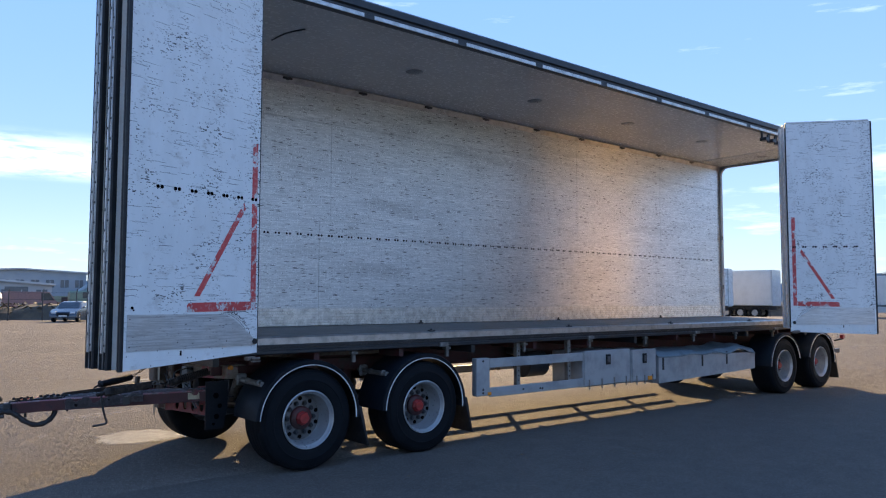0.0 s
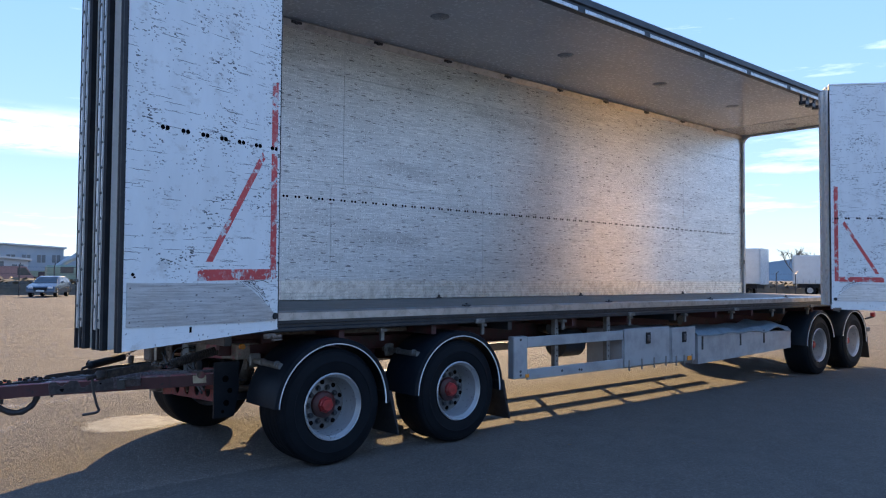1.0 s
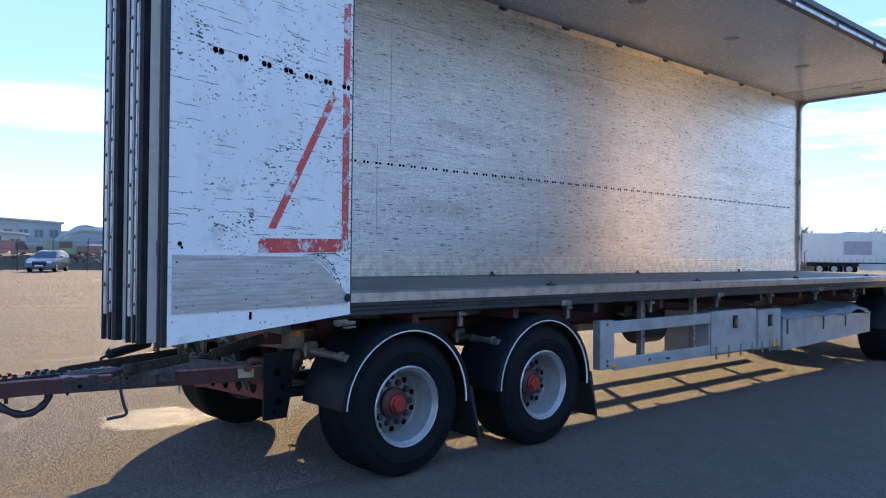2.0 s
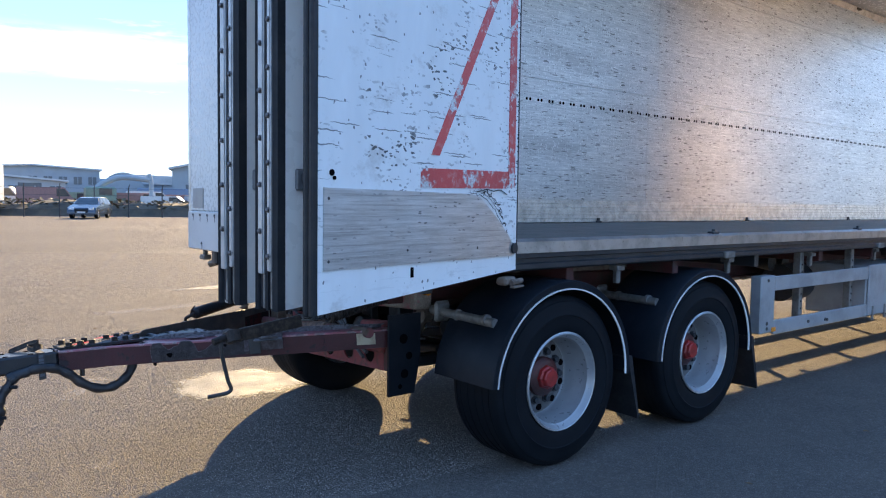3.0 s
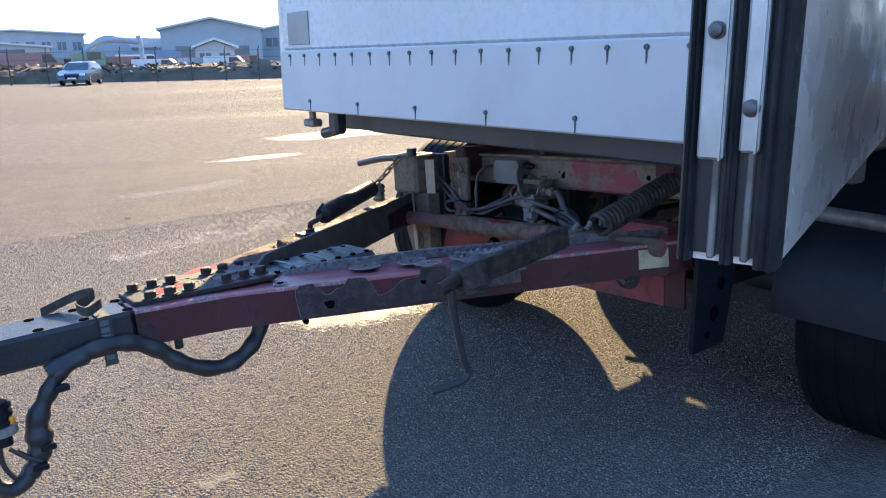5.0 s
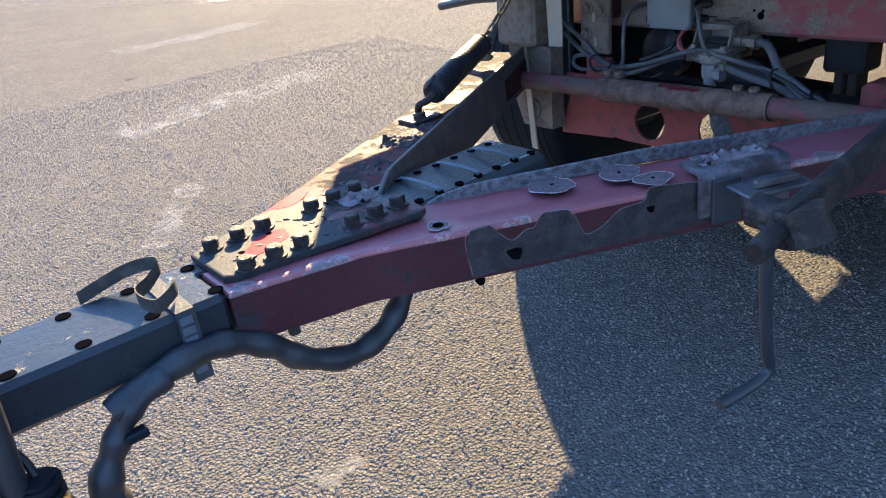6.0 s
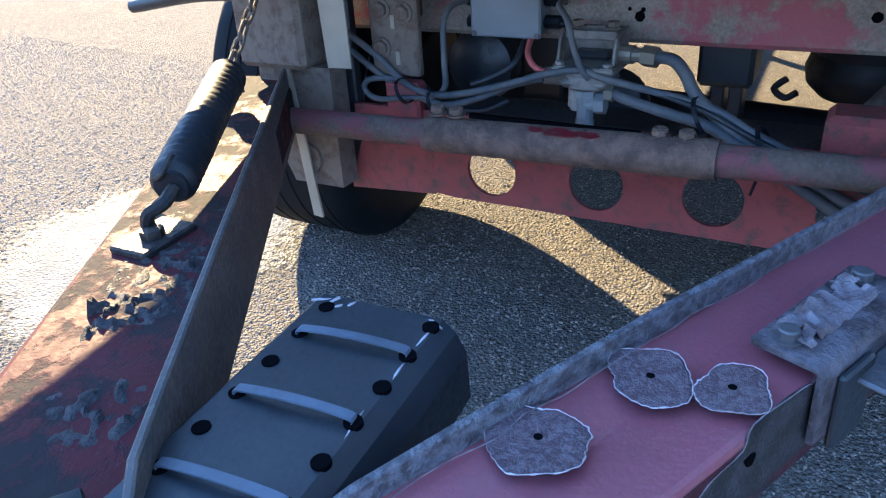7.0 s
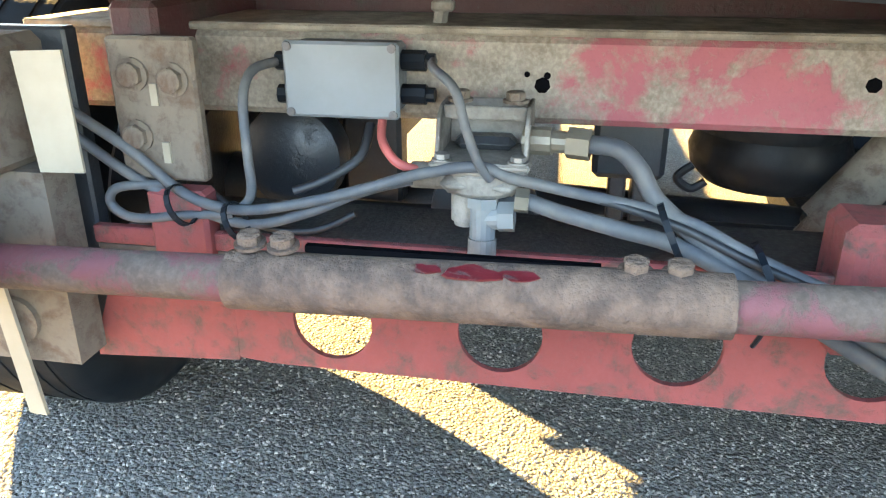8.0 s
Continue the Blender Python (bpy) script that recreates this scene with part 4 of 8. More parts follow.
FM = pose(-1.946, -0.780, 0, 0, 0, 15.4)
folding_door(FM, 1.27, 4.62, False, True, False, "folded side door with scratched white leaf, red stripes and kick plate", y1=0.05)
folding_door(FM, 1.27, 4.62, False, False, True, "folded side door pair with screwed hinge strips", y0=0.17, y1=0.28)
folding_door(FM, 1.27, 4.62, False, False, True, "folded side door pair with screwed hinge strips", y0=0.39, y1=0.505, off=0.02)
RM = pose(8.68, -0.66, 0, 0, 0, -50)
folding_door(RM, 1.29, 4.60, True, True, False, "folded rear side door with scratched leaf and red stripes", bottom=(1.10, 1.13), y1=0.05)
folding_door(RM, 1.29, 4.60, True, False, False, "folded rear side door pair", y0=0.17, y1=0.28, edges=False)
folding_door(RM, 1.29, 4.60, True, False, False, "folded rear side door pair", y0=0.39, y1=0.50, edges=False)


# ---- running gear ----
def build_wheel():
    """A wide-tyred wheel about the y axis; the hub cap faces -y at y = 0."""
    wh = thing("wheel", pose(0, 0, 0.49), "", "", parent=TR)

    def tyre(a):
        bm = bm_new()
        p = [(0.262, a + 0.012), (0.280, a + 0.004), (0.297, a - 0.004), (0.325, a - 0.008), (0.372, a - 0.012), (0.376, a - 0.016), (0.384, a - 0.016), (0.388, a - 0.013),
             (0.42, a - 0.012), (0.445, a - 0.004), (0.452, a - 0.002), (0.456, a + 0.006), (0.474, a + 0.014), (0.484, a + 0.026)]
        for g in (0.075, 0.125, 0.185, 0.245, 0.305, 0.340):
            p += [(0.490, a + g - 0.007), (0.4872, a + g - 0.006), (0.4872, a + g + 0.006), (0.490, a + g + 0.007)]
        p += [(0.484, a + 0.372), (0.474, a + 0.385), (0.45, a + 0.400), (0.42, a + 0.408), (0.37, a + 0.408), (0.30, a + 0.398), (0.262, a + 0.385)]
        lathe(bm, p, 56)
        return part("tyre", bm, TYRE, wh, "dusty black truck tyre", True)
    tyre(-0.092)
    bm = bm_new()
    lathe(bm, [(0.277, -0.085), (0.279, -0.097), (0.270, -0.102), (0.264, -0.095), (0.259, -0.080), (0.247, -0.068), (0.245, -0.02), (0.238, 0.00), (0.233, 0.05), (0.229, 0.08), (0.225, 0.092), (0.218, 0.098), (0.218, 0.105), (0.242, 0.105), (0.254, 0.28), (0.267, 0.30), (0.267, -0.06), (0.277, -0.085)], 48)
    part("rim", bm, RIM, wh, "silver steel rim with a deep dish", True)
    bm = bm_new()
    lathe(bm, [(0.278, -0.102), (0.282, -0.099), (0.277, -0.096), (0.275, -0.100), (0.278, -0.102)], 48)
    part("lip_ring", bm, ALU, wh)
    # disc darker than the rim: the dish's shade is put into its colour
    bm = bm_new()
    lathe(bm, [(0.224, 0.096), (0.207, 0.088), (0.152, 0.078), (0.115, 0.075), (0.074, 0.075), (0.074, 0.09), (0.184, 0.10), (0.224, 0.104), (0.224, 0.096)], 40)
    part("wheel_disc", bm, worn("shaded_wheel_disc", (0.16, 0.163, 0.168), (0.085, 0.083, 0.08), 0.5, 0.2, 80, 9, 0.1), wh, "dark wheel disc, shade of the deep dish in its colour", True)
    bm = bm_new()
    cyl(bm, (0, 0.078, 0), (0, 0.090, 0), 0.020, 14)
    repeats(part("vent_hole", bm, DARK_HOLE, wh), [(0.186 * math.cos(2 * math.pi * (i + 0.5) / 10), 0, 0.186 * math.sin(2 * math.pi * (i + 0.5) / 10)) for i in range(10)])
    nut = bm_new()
    hexbolt(nut, (0, 0, 0), (0, -1, 0), 0.019, 0.030)
    n0 = part("wheel_nut", nut, BLACK_STEEL, wh)
    for i in range(10):
        a = 2 * math.pi * i / 10
        n = n0 if i == 0 else n0.copy()
        if i:
            scene.collection.objects.link(n)
        n.location = (0.145 * math.cos(a), 0.078, 0.145 * math.sin(a))
    bm = bm_new()
    lathe(bm, [(0.115, 0.078), (0.113, 0.045), (0.100, 0.035), (0.092, 0.03), (0.0, 0.03)], 28)
    part("hub", bm, worn("dark_red_hub", (0.065, 0.012, 0.012), (0.035, 0.02, 0.018), 0.5), wh, "dark red wheel hub", True)
    bm = bm_new()
    lathe(bm, [(0.072, 0.032), (0.068, 0.012), (0.058, 0.004), (0.055, -0.012), (0.048, -0.018), (0.0, -0.018)], 8)
    part("hub_cap", bm, RED_HUB, wh, "bright red hub cap")
    bm = bm_new()
    cyl(bm, (0, 0.197, 0), (0, 0.42, 0), 0.20, 28)
    part("brake_drum", bm, BLACK_STEEL, wh)
    return wh


W0 = build_wheel()
AXLES = (0.0, 1.425, 9.58, 11.0)
for n, ax in enumerate(AXLES):
    if n:
        copy_thing(W0, pose(ax, 0, 0.49, 0, 35 * n, 0))
    # the steered front pair stands a little askew
    copy_thing(W0, pose(ax - 0.10, 2.40, 0.49, 0, 20 * n, 182.4) if ax < 5 else pose(ax, 2.37, 0.49, 0, 20 * n, 180))


def mudguard(ax, a0, a1, flap, y0=-0.125, y1=0.345, r=0.575):
    """A rolled plastic guard over a wheel, from angle a0 to a1 (0: ahead towards +x)."""
    g = thing("mudguard", pose(ax, 0, 0.49), "", "", parent=TR)
    A0, A1 = radians(a0), radians(a1)
    bm = bm_new()
    lathe(bm, [(r - 0.05, y0), (r - 0.008, y0 - 0.004), (r, y0 + 0.008), (r, y1), (r - 0.012, y1), (r - 0.012, y0 + 0.012), (r - 0.05, y0 + 0.008), (r - 0.05, y0)], 30, None, A0, A1)
    part("guard_shell", bm, BLACK, g, "black plastic mudguard", True)
    bm = bm_new()
    lathe(bm, [(r - 0.052, y0 - 0.006), (r - 0.044, y0 - 0.008), (r - 0.044, y0 + 0.002), (r - 0.052, y0 + 0.002), (r - 0.052, y0 - 0.006)], 40, None, A0, A1)
    part("edge_strip", bm, WHITE_EDGE, g, "thin white mudguard edging", True)
    if flap:
        x = r * math.cos(A0)
        z = r * math.sin(A0)
        bm = bm_new()
        slab(bm, [(x - 0.02, z + 0.10), (x + 0.02, z + 0.10), (x + 0.11, z - 0.30), (x + 0.095, z - 0.30)], "y", y0, y1)
        part("mudflap", bm, RUBBER, g, "black rubber mudflap")
    return g


mudguard(0.0, -2, 176, True)
mudguard(1.425, -4, 179, True)
mudguard(9.58, 12, 178, False)
mudguard(11.0, -4, 168, True)
for ax in AXLES[1:]:
    g = mudguard(ax, -2, 150 if ax == 1.425 else 178, ax in (1.425, 11.0))
    g.matrix_basis = pose(ax - (0.1 if ax < 5 else 0), 2.40 if ax < 5 else 2.37, 0.49, 0, 0, 0) @ Matrix.Diagonal((1, -1, 1, 1))


def build_underframe():
    for y in (0.74, 1.54):
        bm = bm_new()
        box(bm, 0.2, y - 0.005, 0.86, 11.7, y + 0.005, 1.12)
        box(bm, 0.2, y - 0.06, 0.845, 11.7, y + 0.06, 0.86, 0.003)
        box(bm, 0.2, y - 0.06, 1.112, 11.7, y + 0.06, 1.128, 0.003)
        part("chassis_beam", bm, DARK_RED, TR, "dark red chassis beam")
    for i in range(13):
        x = X0 + 0.25 + i * 1.04
        part("cross_member", bx(x - 0.03, YN + 0.06, 1.04, x + 0.03, YF - 0.05, 1.135, bevel=0.004), DARK_RED if i % 3 else BLACK_STEEL, TR)
    part("under_floor", bx(X0 + 0.06, YN + 0.06, 1.137, X1, YF - 0.05, 1.20), RUST_GREY, TR)
    for ax in AXLES:
        bm = bm_new()
        cyl(bm, (ax, 0.35, 0.49), (ax, 2.02, 0.49), 0.07, 18)
        part("axle", bm, BLACK_STEEL, TR, "black axle tube", True)
    for ax in (9.58, 11.0):
        for y in (0.74, 1.62):
            bm = bm_new()
            lathe(bm, [(0.0, 0.0), (0.10, 0.0), (0.13, 0.05), (0.115, 0.10), (0.135, 0.15), (0.11, 0.22), (0.0, 0.22)], 20, pose(ax + 0.35, y, 0.60, 90))
            part("air_spring", bm, RUBBER, TR, "black rubber air spring", True)
            part("trailing_arm", bx(ax - 0.55, y - 0.04, 0.52, ax + 0.40, y + 0.04, 0.62, bevel=0.01), BLACK_STEEL, TR)
    # side guard: frame, rails and posts
    sg = thing("side_guard", pose(0, 0, 0), "grey side underrun guard with two rails", "", parent=TR)
    part("guard_end", bx(2.23, -0.06, 0.525, 2.44, 0.03, 0.965, bevel=0.008), ALU_PAINT, sg, "grey boxed guard end")
    for z0, z1 in ((0.845, 0.955), (0.505, 0.615)):
        part("guard_rail", bx(2.44, -0.058, z0, 4.13, -0.03, z1, bevel=0.005), ALU_PAINT, sg)
    for x in (2.98, 3.92):
        bm = bm_new()
        box(bm, x - 0.03, 0.0, 0.51, x + 0.03, 0.06, 1.13, 0.004)
        part("guard_post", bm, GALV, sg, "drilled galvanised guard post")
        bm = bm_new()
        cyl(bm, (0, -0.0025, 0), (0, 0.002, 0), 0.009, 8)
        repeats(part("post_hole", bm, DARK_HOLE, sg), [(x, 0, 0.66 + i * 0.06) for i in range(7)])
    bm = bm_new()
    cyl(bm, (0, -0.064, 0), (0, -0.056, 0), 0.014, 10)
    repeats(part("guard_bolt", bm, BLACK_STEEL, sg), [(2.33, 0, 0.93), (2.33, 0, 0.60), (2.33, 0, 0.56), (3.0, 0, 0.56), (3.3, 0, 0.55), (3.34, 0, 0.545)])
    part("side_marker", bx(2.40, -0.066, 0.53, 2.46, -0.058, 0.565, bevel=0.003), AMBER, sg, "small amber side marker")
    # the same guard on the far side
    for z0, z1 in ((0.845, 0.955), (0.505, 0.615)):
        part("far_guard_rail", bx(2.25, 2.40, z0, 8.6, 2.43, z1, bevel=0.005), ALU_PAINT, TR)
    for x in (2.3, 3.6, 4.9, 6.3, 7.6):
        part("far_guard_post", bx(x - 0.03, 2.34, 0.51, x + 0.03, 2.40, 1.13), GALV, TR)
    # tool boxes
    for x0, x1, z0, z1, n in ((4.16, 5.16, 0.49, 0.97, 0), (5.20, 5.78, 0.48, 0.945, 1)):
        tb = thing("tool_box", pose(0, 0, 0), "", "", parent=TR)
        part("box_body", bx(x0, -0.03, z0, x1, 0.52, z1 - 0.01, bevel=0.01), ALU_PAINT, tb, "grey metal tool box")
        part("box_lid", bx(x0 + 0.008, -0.052, z0 + 0.015, x1 - 0.008, -0.032, z1, bevel=0.008), ALU_PAINT, tb, "flat grey box lid")
        xm = (x0 + x1) / 2
        lt = part("latch", bx(xm - 0.05, -0.064, z1 - 0.20, xm + 0.05, -0.052, z1 - 0.06, bevel=0.008), BLACK, tb, "black paddle latch")
        part("paddle", bx(xm - 0.028, -0.072, z1 - 0.17, xm + 0.028, -0.062, z1 - 0.09, bevel=0.006), BARE, lt)
        bm = bm_new()
        box(bm, -0.012, -0.06, -0.02, 0.012, -0.045, 0.10, 0.003)
        cyl(bm, (0, -0.055, -0.03), (0, -0.055, 0), 0.012, 8)
        repeats(part("hinge", bm, GALV, tb), [(x0 + 0.10 + k * (x1 - x0 - 0.2) / (3 if n == 0 else 2), 0, z0) for k in range(4 if n == 0 else 3)])
    part("side_marker", bx(5.56, -0.064, 0.50, 5.66, -0.054, 0.56, bevel=0.003), AMBER, TR)
    # long flat locker with straps and a tarpaulin on top
    lg = thing("side_locker", pose(0, 0, 0), "", "", parent=TR)
    bm = bm_new()
    slab(bm, [(5.84, 0.43), (8.62, 0.50), (8.62, 0.77), (5.84, 0.84)], "y", -0.05, 0.30)
    part("locker_body", bm, ALU_PAINT, lg, "long grey pallet locker")
    bm = bm_new()
    bmesh.ops.create_grid(bm, x_segments=36, y_segments=8, size=0.5, matrix=Matrix.Translation((7.2, 0.16, 0.86)) @ Matrix.Diagonal((2.8, 0.46, 1, 1)))
    for v in bm.verts:
        v.co.z += 0.05 * noise.noise(Vector((v.co.x * 2.2, v.co.y * 5, 0))) + 0.10 * max(0, (v.co.y - 0.02)) + (0.05 if v.co.x > 7.7 else 0) * max(0, math.sin((v.co.x - 7.7) * 3.5)) - 0.02 * (v.co.x - 7.2) / 1.4
        if v.co.y < -0.04:
            v.co.z -= 0.05
    thicken(bm, (0, 0, -0.02))
    part("tarpaulin", bm, worn("blue_grey_tarpaulin", (0.16, 0.20, 0.23), (0.11, 0.14, 0.165), 0.5, 0, 60, 6, 0.2), lg, "rumpled blue-grey tarpaulin", True)
    for x in (5.95, 7.0, 7.72):
        part("locker_strap", bx(x - 0.02, -0.058, 0.62, x + 0.02, -0.049, 0.82, bevel=0.003), RUBBER, lg)
    # tanks and boxes in the shade between the beams
    bm = bm_new()
    cyl(bm, (3.50, 0.46, 0.80), (3.86, 0.46, 0.80), 0.17, 22)
    part("air_tank", bm, BLACK_STEEL, TR, "black compressed air tank", True)
    for x, z in ((3.45, 0.98), (3.7, 0.95), (6.3, 0.99)):
        bm = bm_new()
        cyl(bm, (x, 0.50, z), (x, 0.66, z), 0.075, 16, 0.05)
        part("brake_chamber", bm, BLACK_STEEL, TR, "", True)
    part("tail_bumper", bx(11.72, 0.10, 0.62, 11.80, 2.26, 0.74, bevel=0.01), BLACK_STEEL, TR, "black rear bumper bar")
    part("tail_bracket", bx(11.60, 0.02, 0.58, 11.76, 0.10, 0.92, bevel=0.01), BLACK_STEEL, TR)
    part("tail_bracket", bx(11.60, -0.06, 0.62, 11.92, 0.04, 0.70, bevel=0.01), BLACK_STEEL, TR)
    bm = bm_new()
    cyl(bm, (11.80, -0.02, 0.86), (12.0, -0.08, 0.89), 0.018, 8)
    part("marker_arm", bm, RUBBER, TR)
    bm = bm_new()
    cyl(bm, (12.0, -0.11, 0.93), (12.0, -0.05, 0.93), 0.045, 14)
    part("outline_lamp", bm, RED_HUB, TR, "round red outline marker lamp")


build_underframe()


# ---- drawbar and front bogie ----
ZA = 0.763


def askew(about, shift, rx, ry, rz, size):
    """How the steered running gear stands: turned and tilted a little about a point."""
    c = Vector(about)
    return Matrix.Translation(c + Vector(shift)) @ pose(0, 0, 0, rx, ry, rz) @ Matrix.Diagonal((size, size, size, 1)) @ Matrix.Translation(-c)


DRAWN = askew((-0.93, 1.19, 0.70), (0.108, 0.102, -0.0185), -4.0, -1.84, -1.68, 1.056)
STEERED = askew((-0.85, 1.19, 0.70), (0.094, 0.095, -0.024), -3.4, 0.62, -2.1, 1.050)


def droop(bm):
    """The near arm bends down a little towards its rear end."""
    for v in bm.verts:
        v.co.z -= 0.045 * max(0.0, v.co.x + 1.50)
    return bm


def arm_solid(o0, o1, i0, i1, zb0, zb1, zt):
    """A tapering box arm between an outer and an inner line."""
    bm = bm_new()
    lo = [bm.verts.new((*p, z)) for p, z in ((o0, zb0), (o1, zb1), (i1, zb1), (i0, zb0))]
    hi = [bm.verts.new((*p, zt)) for p in (o0, o1, i1, i0)]
    fs = [bm.faces.new(hi), bm.faces.new(list(reversed(lo)))]
    for i in range(4):
        fs.append(bm.faces.new((lo[i], lo[(i + 1) % 4], hi[(i + 1) % 4], hi[i])))
    bmesh.ops.recalc_face_normals(bm, faces=fs)
    bmesh.ops.bevel(bm, geom=[e for e in bm.edges], offset=0.012, segments=2, affect="EDGES", profile=0.5)
    return bm


def flange(p, q, z0, z1, t=0.012, dip=0.0):
    """An upright strip of plate from p to q that curves down at its front end."""
    p, q = Vector(p), Vector(q)
    d = (q - p).normalized()
    n = Vector((-d.y, d.x)) * t / 2
    bm = bm_new()
    rows = []
    for i in range(25):
        f = i / 24
        c = p + (q - p) * f
        top = z1 - (z1 - z0) * dip * max(0, 1 - f * 12) ** 1.5
        wob = 0.0015 * noise.noise(Vector((f * 20, 0, 0)))
        rows.append([bm.verts.new((c.x + s * n.x, c.y + s * n.y, z)) for s, z in ((-1, z0), (-1, top + wob - 0.002), (-0.5, top + wob), (0.5, top + wob), (1, top + wob - 0.002), (1, z0))])
    for a, b in zip(rows, rows[1:]):
        for k in range(6):
            bm.faces.new((a[k], a[(k + 1) % 6], b[(k + 1) % 6], b[k]))
    bm.faces.new(rows[0])
    bm.faces.new(list(reversed(rows[-1])))
    bmesh.ops.recalc_face_normals(bm, faces=bm.faces)
    return bm


def crumple(bm, x0, y0, x1, y1, z, h, m=None, nx=14, ny=8, seed=0):
    """A torn, folded sheet."""
    grid = [[None] * (ny + 1) for _ in range(nx + 1)]
    for i in range(nx + 1):
        for j in range(ny + 1):
            x, y = x0 + (x1 - x0) * i / nx, y0 + (y1 - y0) * j / ny
            e = 0.006 * noise.noise(Vector((i * 0.9, j * 0.9, seed)))
            hh = h * abs(noise.noise(Vector((x * 45, y * 45, seed + 2)))) * (1 if 0 < i < nx and 0 < j < ny else 0.25)
            v = Vector((x + e, y + 0.8 * e, z + hh))
            grid[i][j] = bm.verts.new(m @ v if m is not None else v)
    for i in range(nx):
        for j in range(ny):
            if noise.noise(Vector((i * 0.5, j * 0.5, seed + 9))) > -0.42:
                bm.faces.new((grid[i][j], grid[i + 1][j], grid[i + 1][j + 1], grid[i][j + 1]))


def build_drawbar():
    db = thing("drawbar", DRAWN, "red and black steel A-frame drawbar, scuffed", "", parent=TR)
    # front beam with a punched top
    bm = bm_new()
    box(bm, -3.35, 1.085, 0.680, -2.337, 1.265, 0.7635, 0.010)
    box(bm, -2.36, 1.205, 0.682, -2.05, 1.265, 0.7625, 0.004)
    part("drawbar_beam", bm, WET_BLACK, db, "black drawbar beam with a punched top")
    bm = bm_new()
    cyl(bm, (0, 0, 0.7625), (0, 0, 0.7655), 0.0125, 14)
    repeats(part("punched_hole", bm, DARK_HOLE, db), [(-2.345 - i * 0.105, y, 0) for i in range(9) for y in (1.112, 1.238)])
    # gusset plate and its bolts
    bm = bm_new()
    prism(bm, [(-2.324, 1.122), (-2.307, 1.108), (-1.955, 1.062), (-1.940, 1.072), (-1.937, 1.130), (-1.985, 1.19), (-1.95, 1.25), (-1.92, 1.30), (-1.95, 1.325), (-2.10, 1.328), (-2.165, 1.336), (-2.327, 1.262)], 0.7645, 0.7765, 0.004)
    part("gusset_plate", bm, RED_WET, db, "bolted gusset plate with oily black and red paint")
    bolt = bm_new()
    cyl(bolt, (0, 0, 0), (0, 0, 0.0035), 0.021, 18)
    cyl(bolt, (0, 0, 0.003), (0, 0, 0.019), 0.0155, 6)
    cyl(bolt, (0, 0, 0.019), (0, 0, 0.0215), 0.0150, 14, 0.012)
    b0 = part("bolt", bolt, BOLT, db, "greasy black hexagon bolt")
    first = True
    for row, ys in ((0, 1.116), (1, 1.250)):
        for i, x in enumerate((-2.282, -2.229, -2.176, -2.070, -2.018, -1.966)):
            b = b0 if first else b0.copy()
            if not first:
                scene.collection.objects.link(b)
            first = False
            b.matrix_basis = pose(x - 0.008 * row, ys + 0.0015 * i * (1 + row), 0.7765, 0, 0, 13 * i + 31 * row)
    for x, y, z, r in ((-2.262, 1.185, 0.7755, 0.006), (-2.19, 1.222, 0.7755, 0.006), (-1.962, 1.008, 0.7625, 0.010)):
        bm = bm_new()
        cyl(bm, (x, y, z), (x, y, z + 0.0027), r, 12)
        part("small_hole", bm, DARK_HOLE, db)
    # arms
    # one paint in two tones: shade painted on the sides, skylight on top
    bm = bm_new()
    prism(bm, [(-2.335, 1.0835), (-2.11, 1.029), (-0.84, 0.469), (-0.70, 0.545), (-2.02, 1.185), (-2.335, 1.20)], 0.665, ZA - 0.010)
    na = part("near_arm", droop(bm), SHADED_RED, db, "maroon drawbar arm with flaking paint, shade in its dark colour")
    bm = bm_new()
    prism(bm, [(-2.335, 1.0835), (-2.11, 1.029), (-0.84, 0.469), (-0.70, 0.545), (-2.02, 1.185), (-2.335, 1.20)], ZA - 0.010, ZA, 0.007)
    part("arm_top", droop(bm), SKYLIT_RED, na, "chipped mauve-red top face, sky sheen in its colour")
    part("far_arm", arm_solid((-2.185, 1.350), (-0.86, 2.10), (-1.985, 1.215), (-0.82, 1.93), 0.660, 0.675, ZA), FAR_RED, db, "dark red drawbar arm caked with mud")
    part("near_arm_flange", droop(flange((-1.925, 1.128), (-0.80, 0.585), ZA - 0.01, 0.782, 0.009, 1.0)), RIDGE, db, "bare grey edge flange")
    part("far_arm_flange", flange((-1.985, 1.200), (-0.88, 1.905), 0.665, 0.800, 0.010, 0.6), OILY, db, "dark upright flange plate with drilled holes")
    # weld beads and cracks along the near flange
    bm = bm_new()
    pts = []
    for i in range(30):
        f = i / 29
        p = Vector((-1.90, 1.098)).lerp(Vector((-0.85, 0.594)), f)
        pts.append((p.x, p.y + 0.010 * noise.noise(Vector((f * 26, 3, 1))), ZA + 0.0008))
    tube(bm, pts, 0.0007, 5, 2)
    part("paint_crack", droop(bm), FLAKED, db)
    # three round patches of lost paint
    for k, (x, y, r) in enumerate(((-1.705, 0.975, 0.044), (-1.588, 0.908, 0.042), (-1.577, 0.836, 0.036))):
        bm = bm_new()
        blob_disc(bm, x, y, ZA, r * 0.99, 0.0003, k, 44, 0.16)
        pd = part("paint_patch", bm, LOST, db, "round grey patch of lost paint")
        bm = bm_new()
        blob_ring(bm, x, y, ZA + 0.0002, r, k, 0.0011, 70, 0.16)
        part("patch_rim", bm, PAINT_RIM, pd)
        bm = bm_new()
        cyl(bm, (x, y, ZA + 0.0006), (x, y, ZA + 0.0010), 0.0042, 10)
        part("patch_hole", bm, DARK_HOLE, pd)
    bm = bm_new()
    blob_disc(bm, -1.962, 1.008, ZA, 0.021, 0.0004, 5)
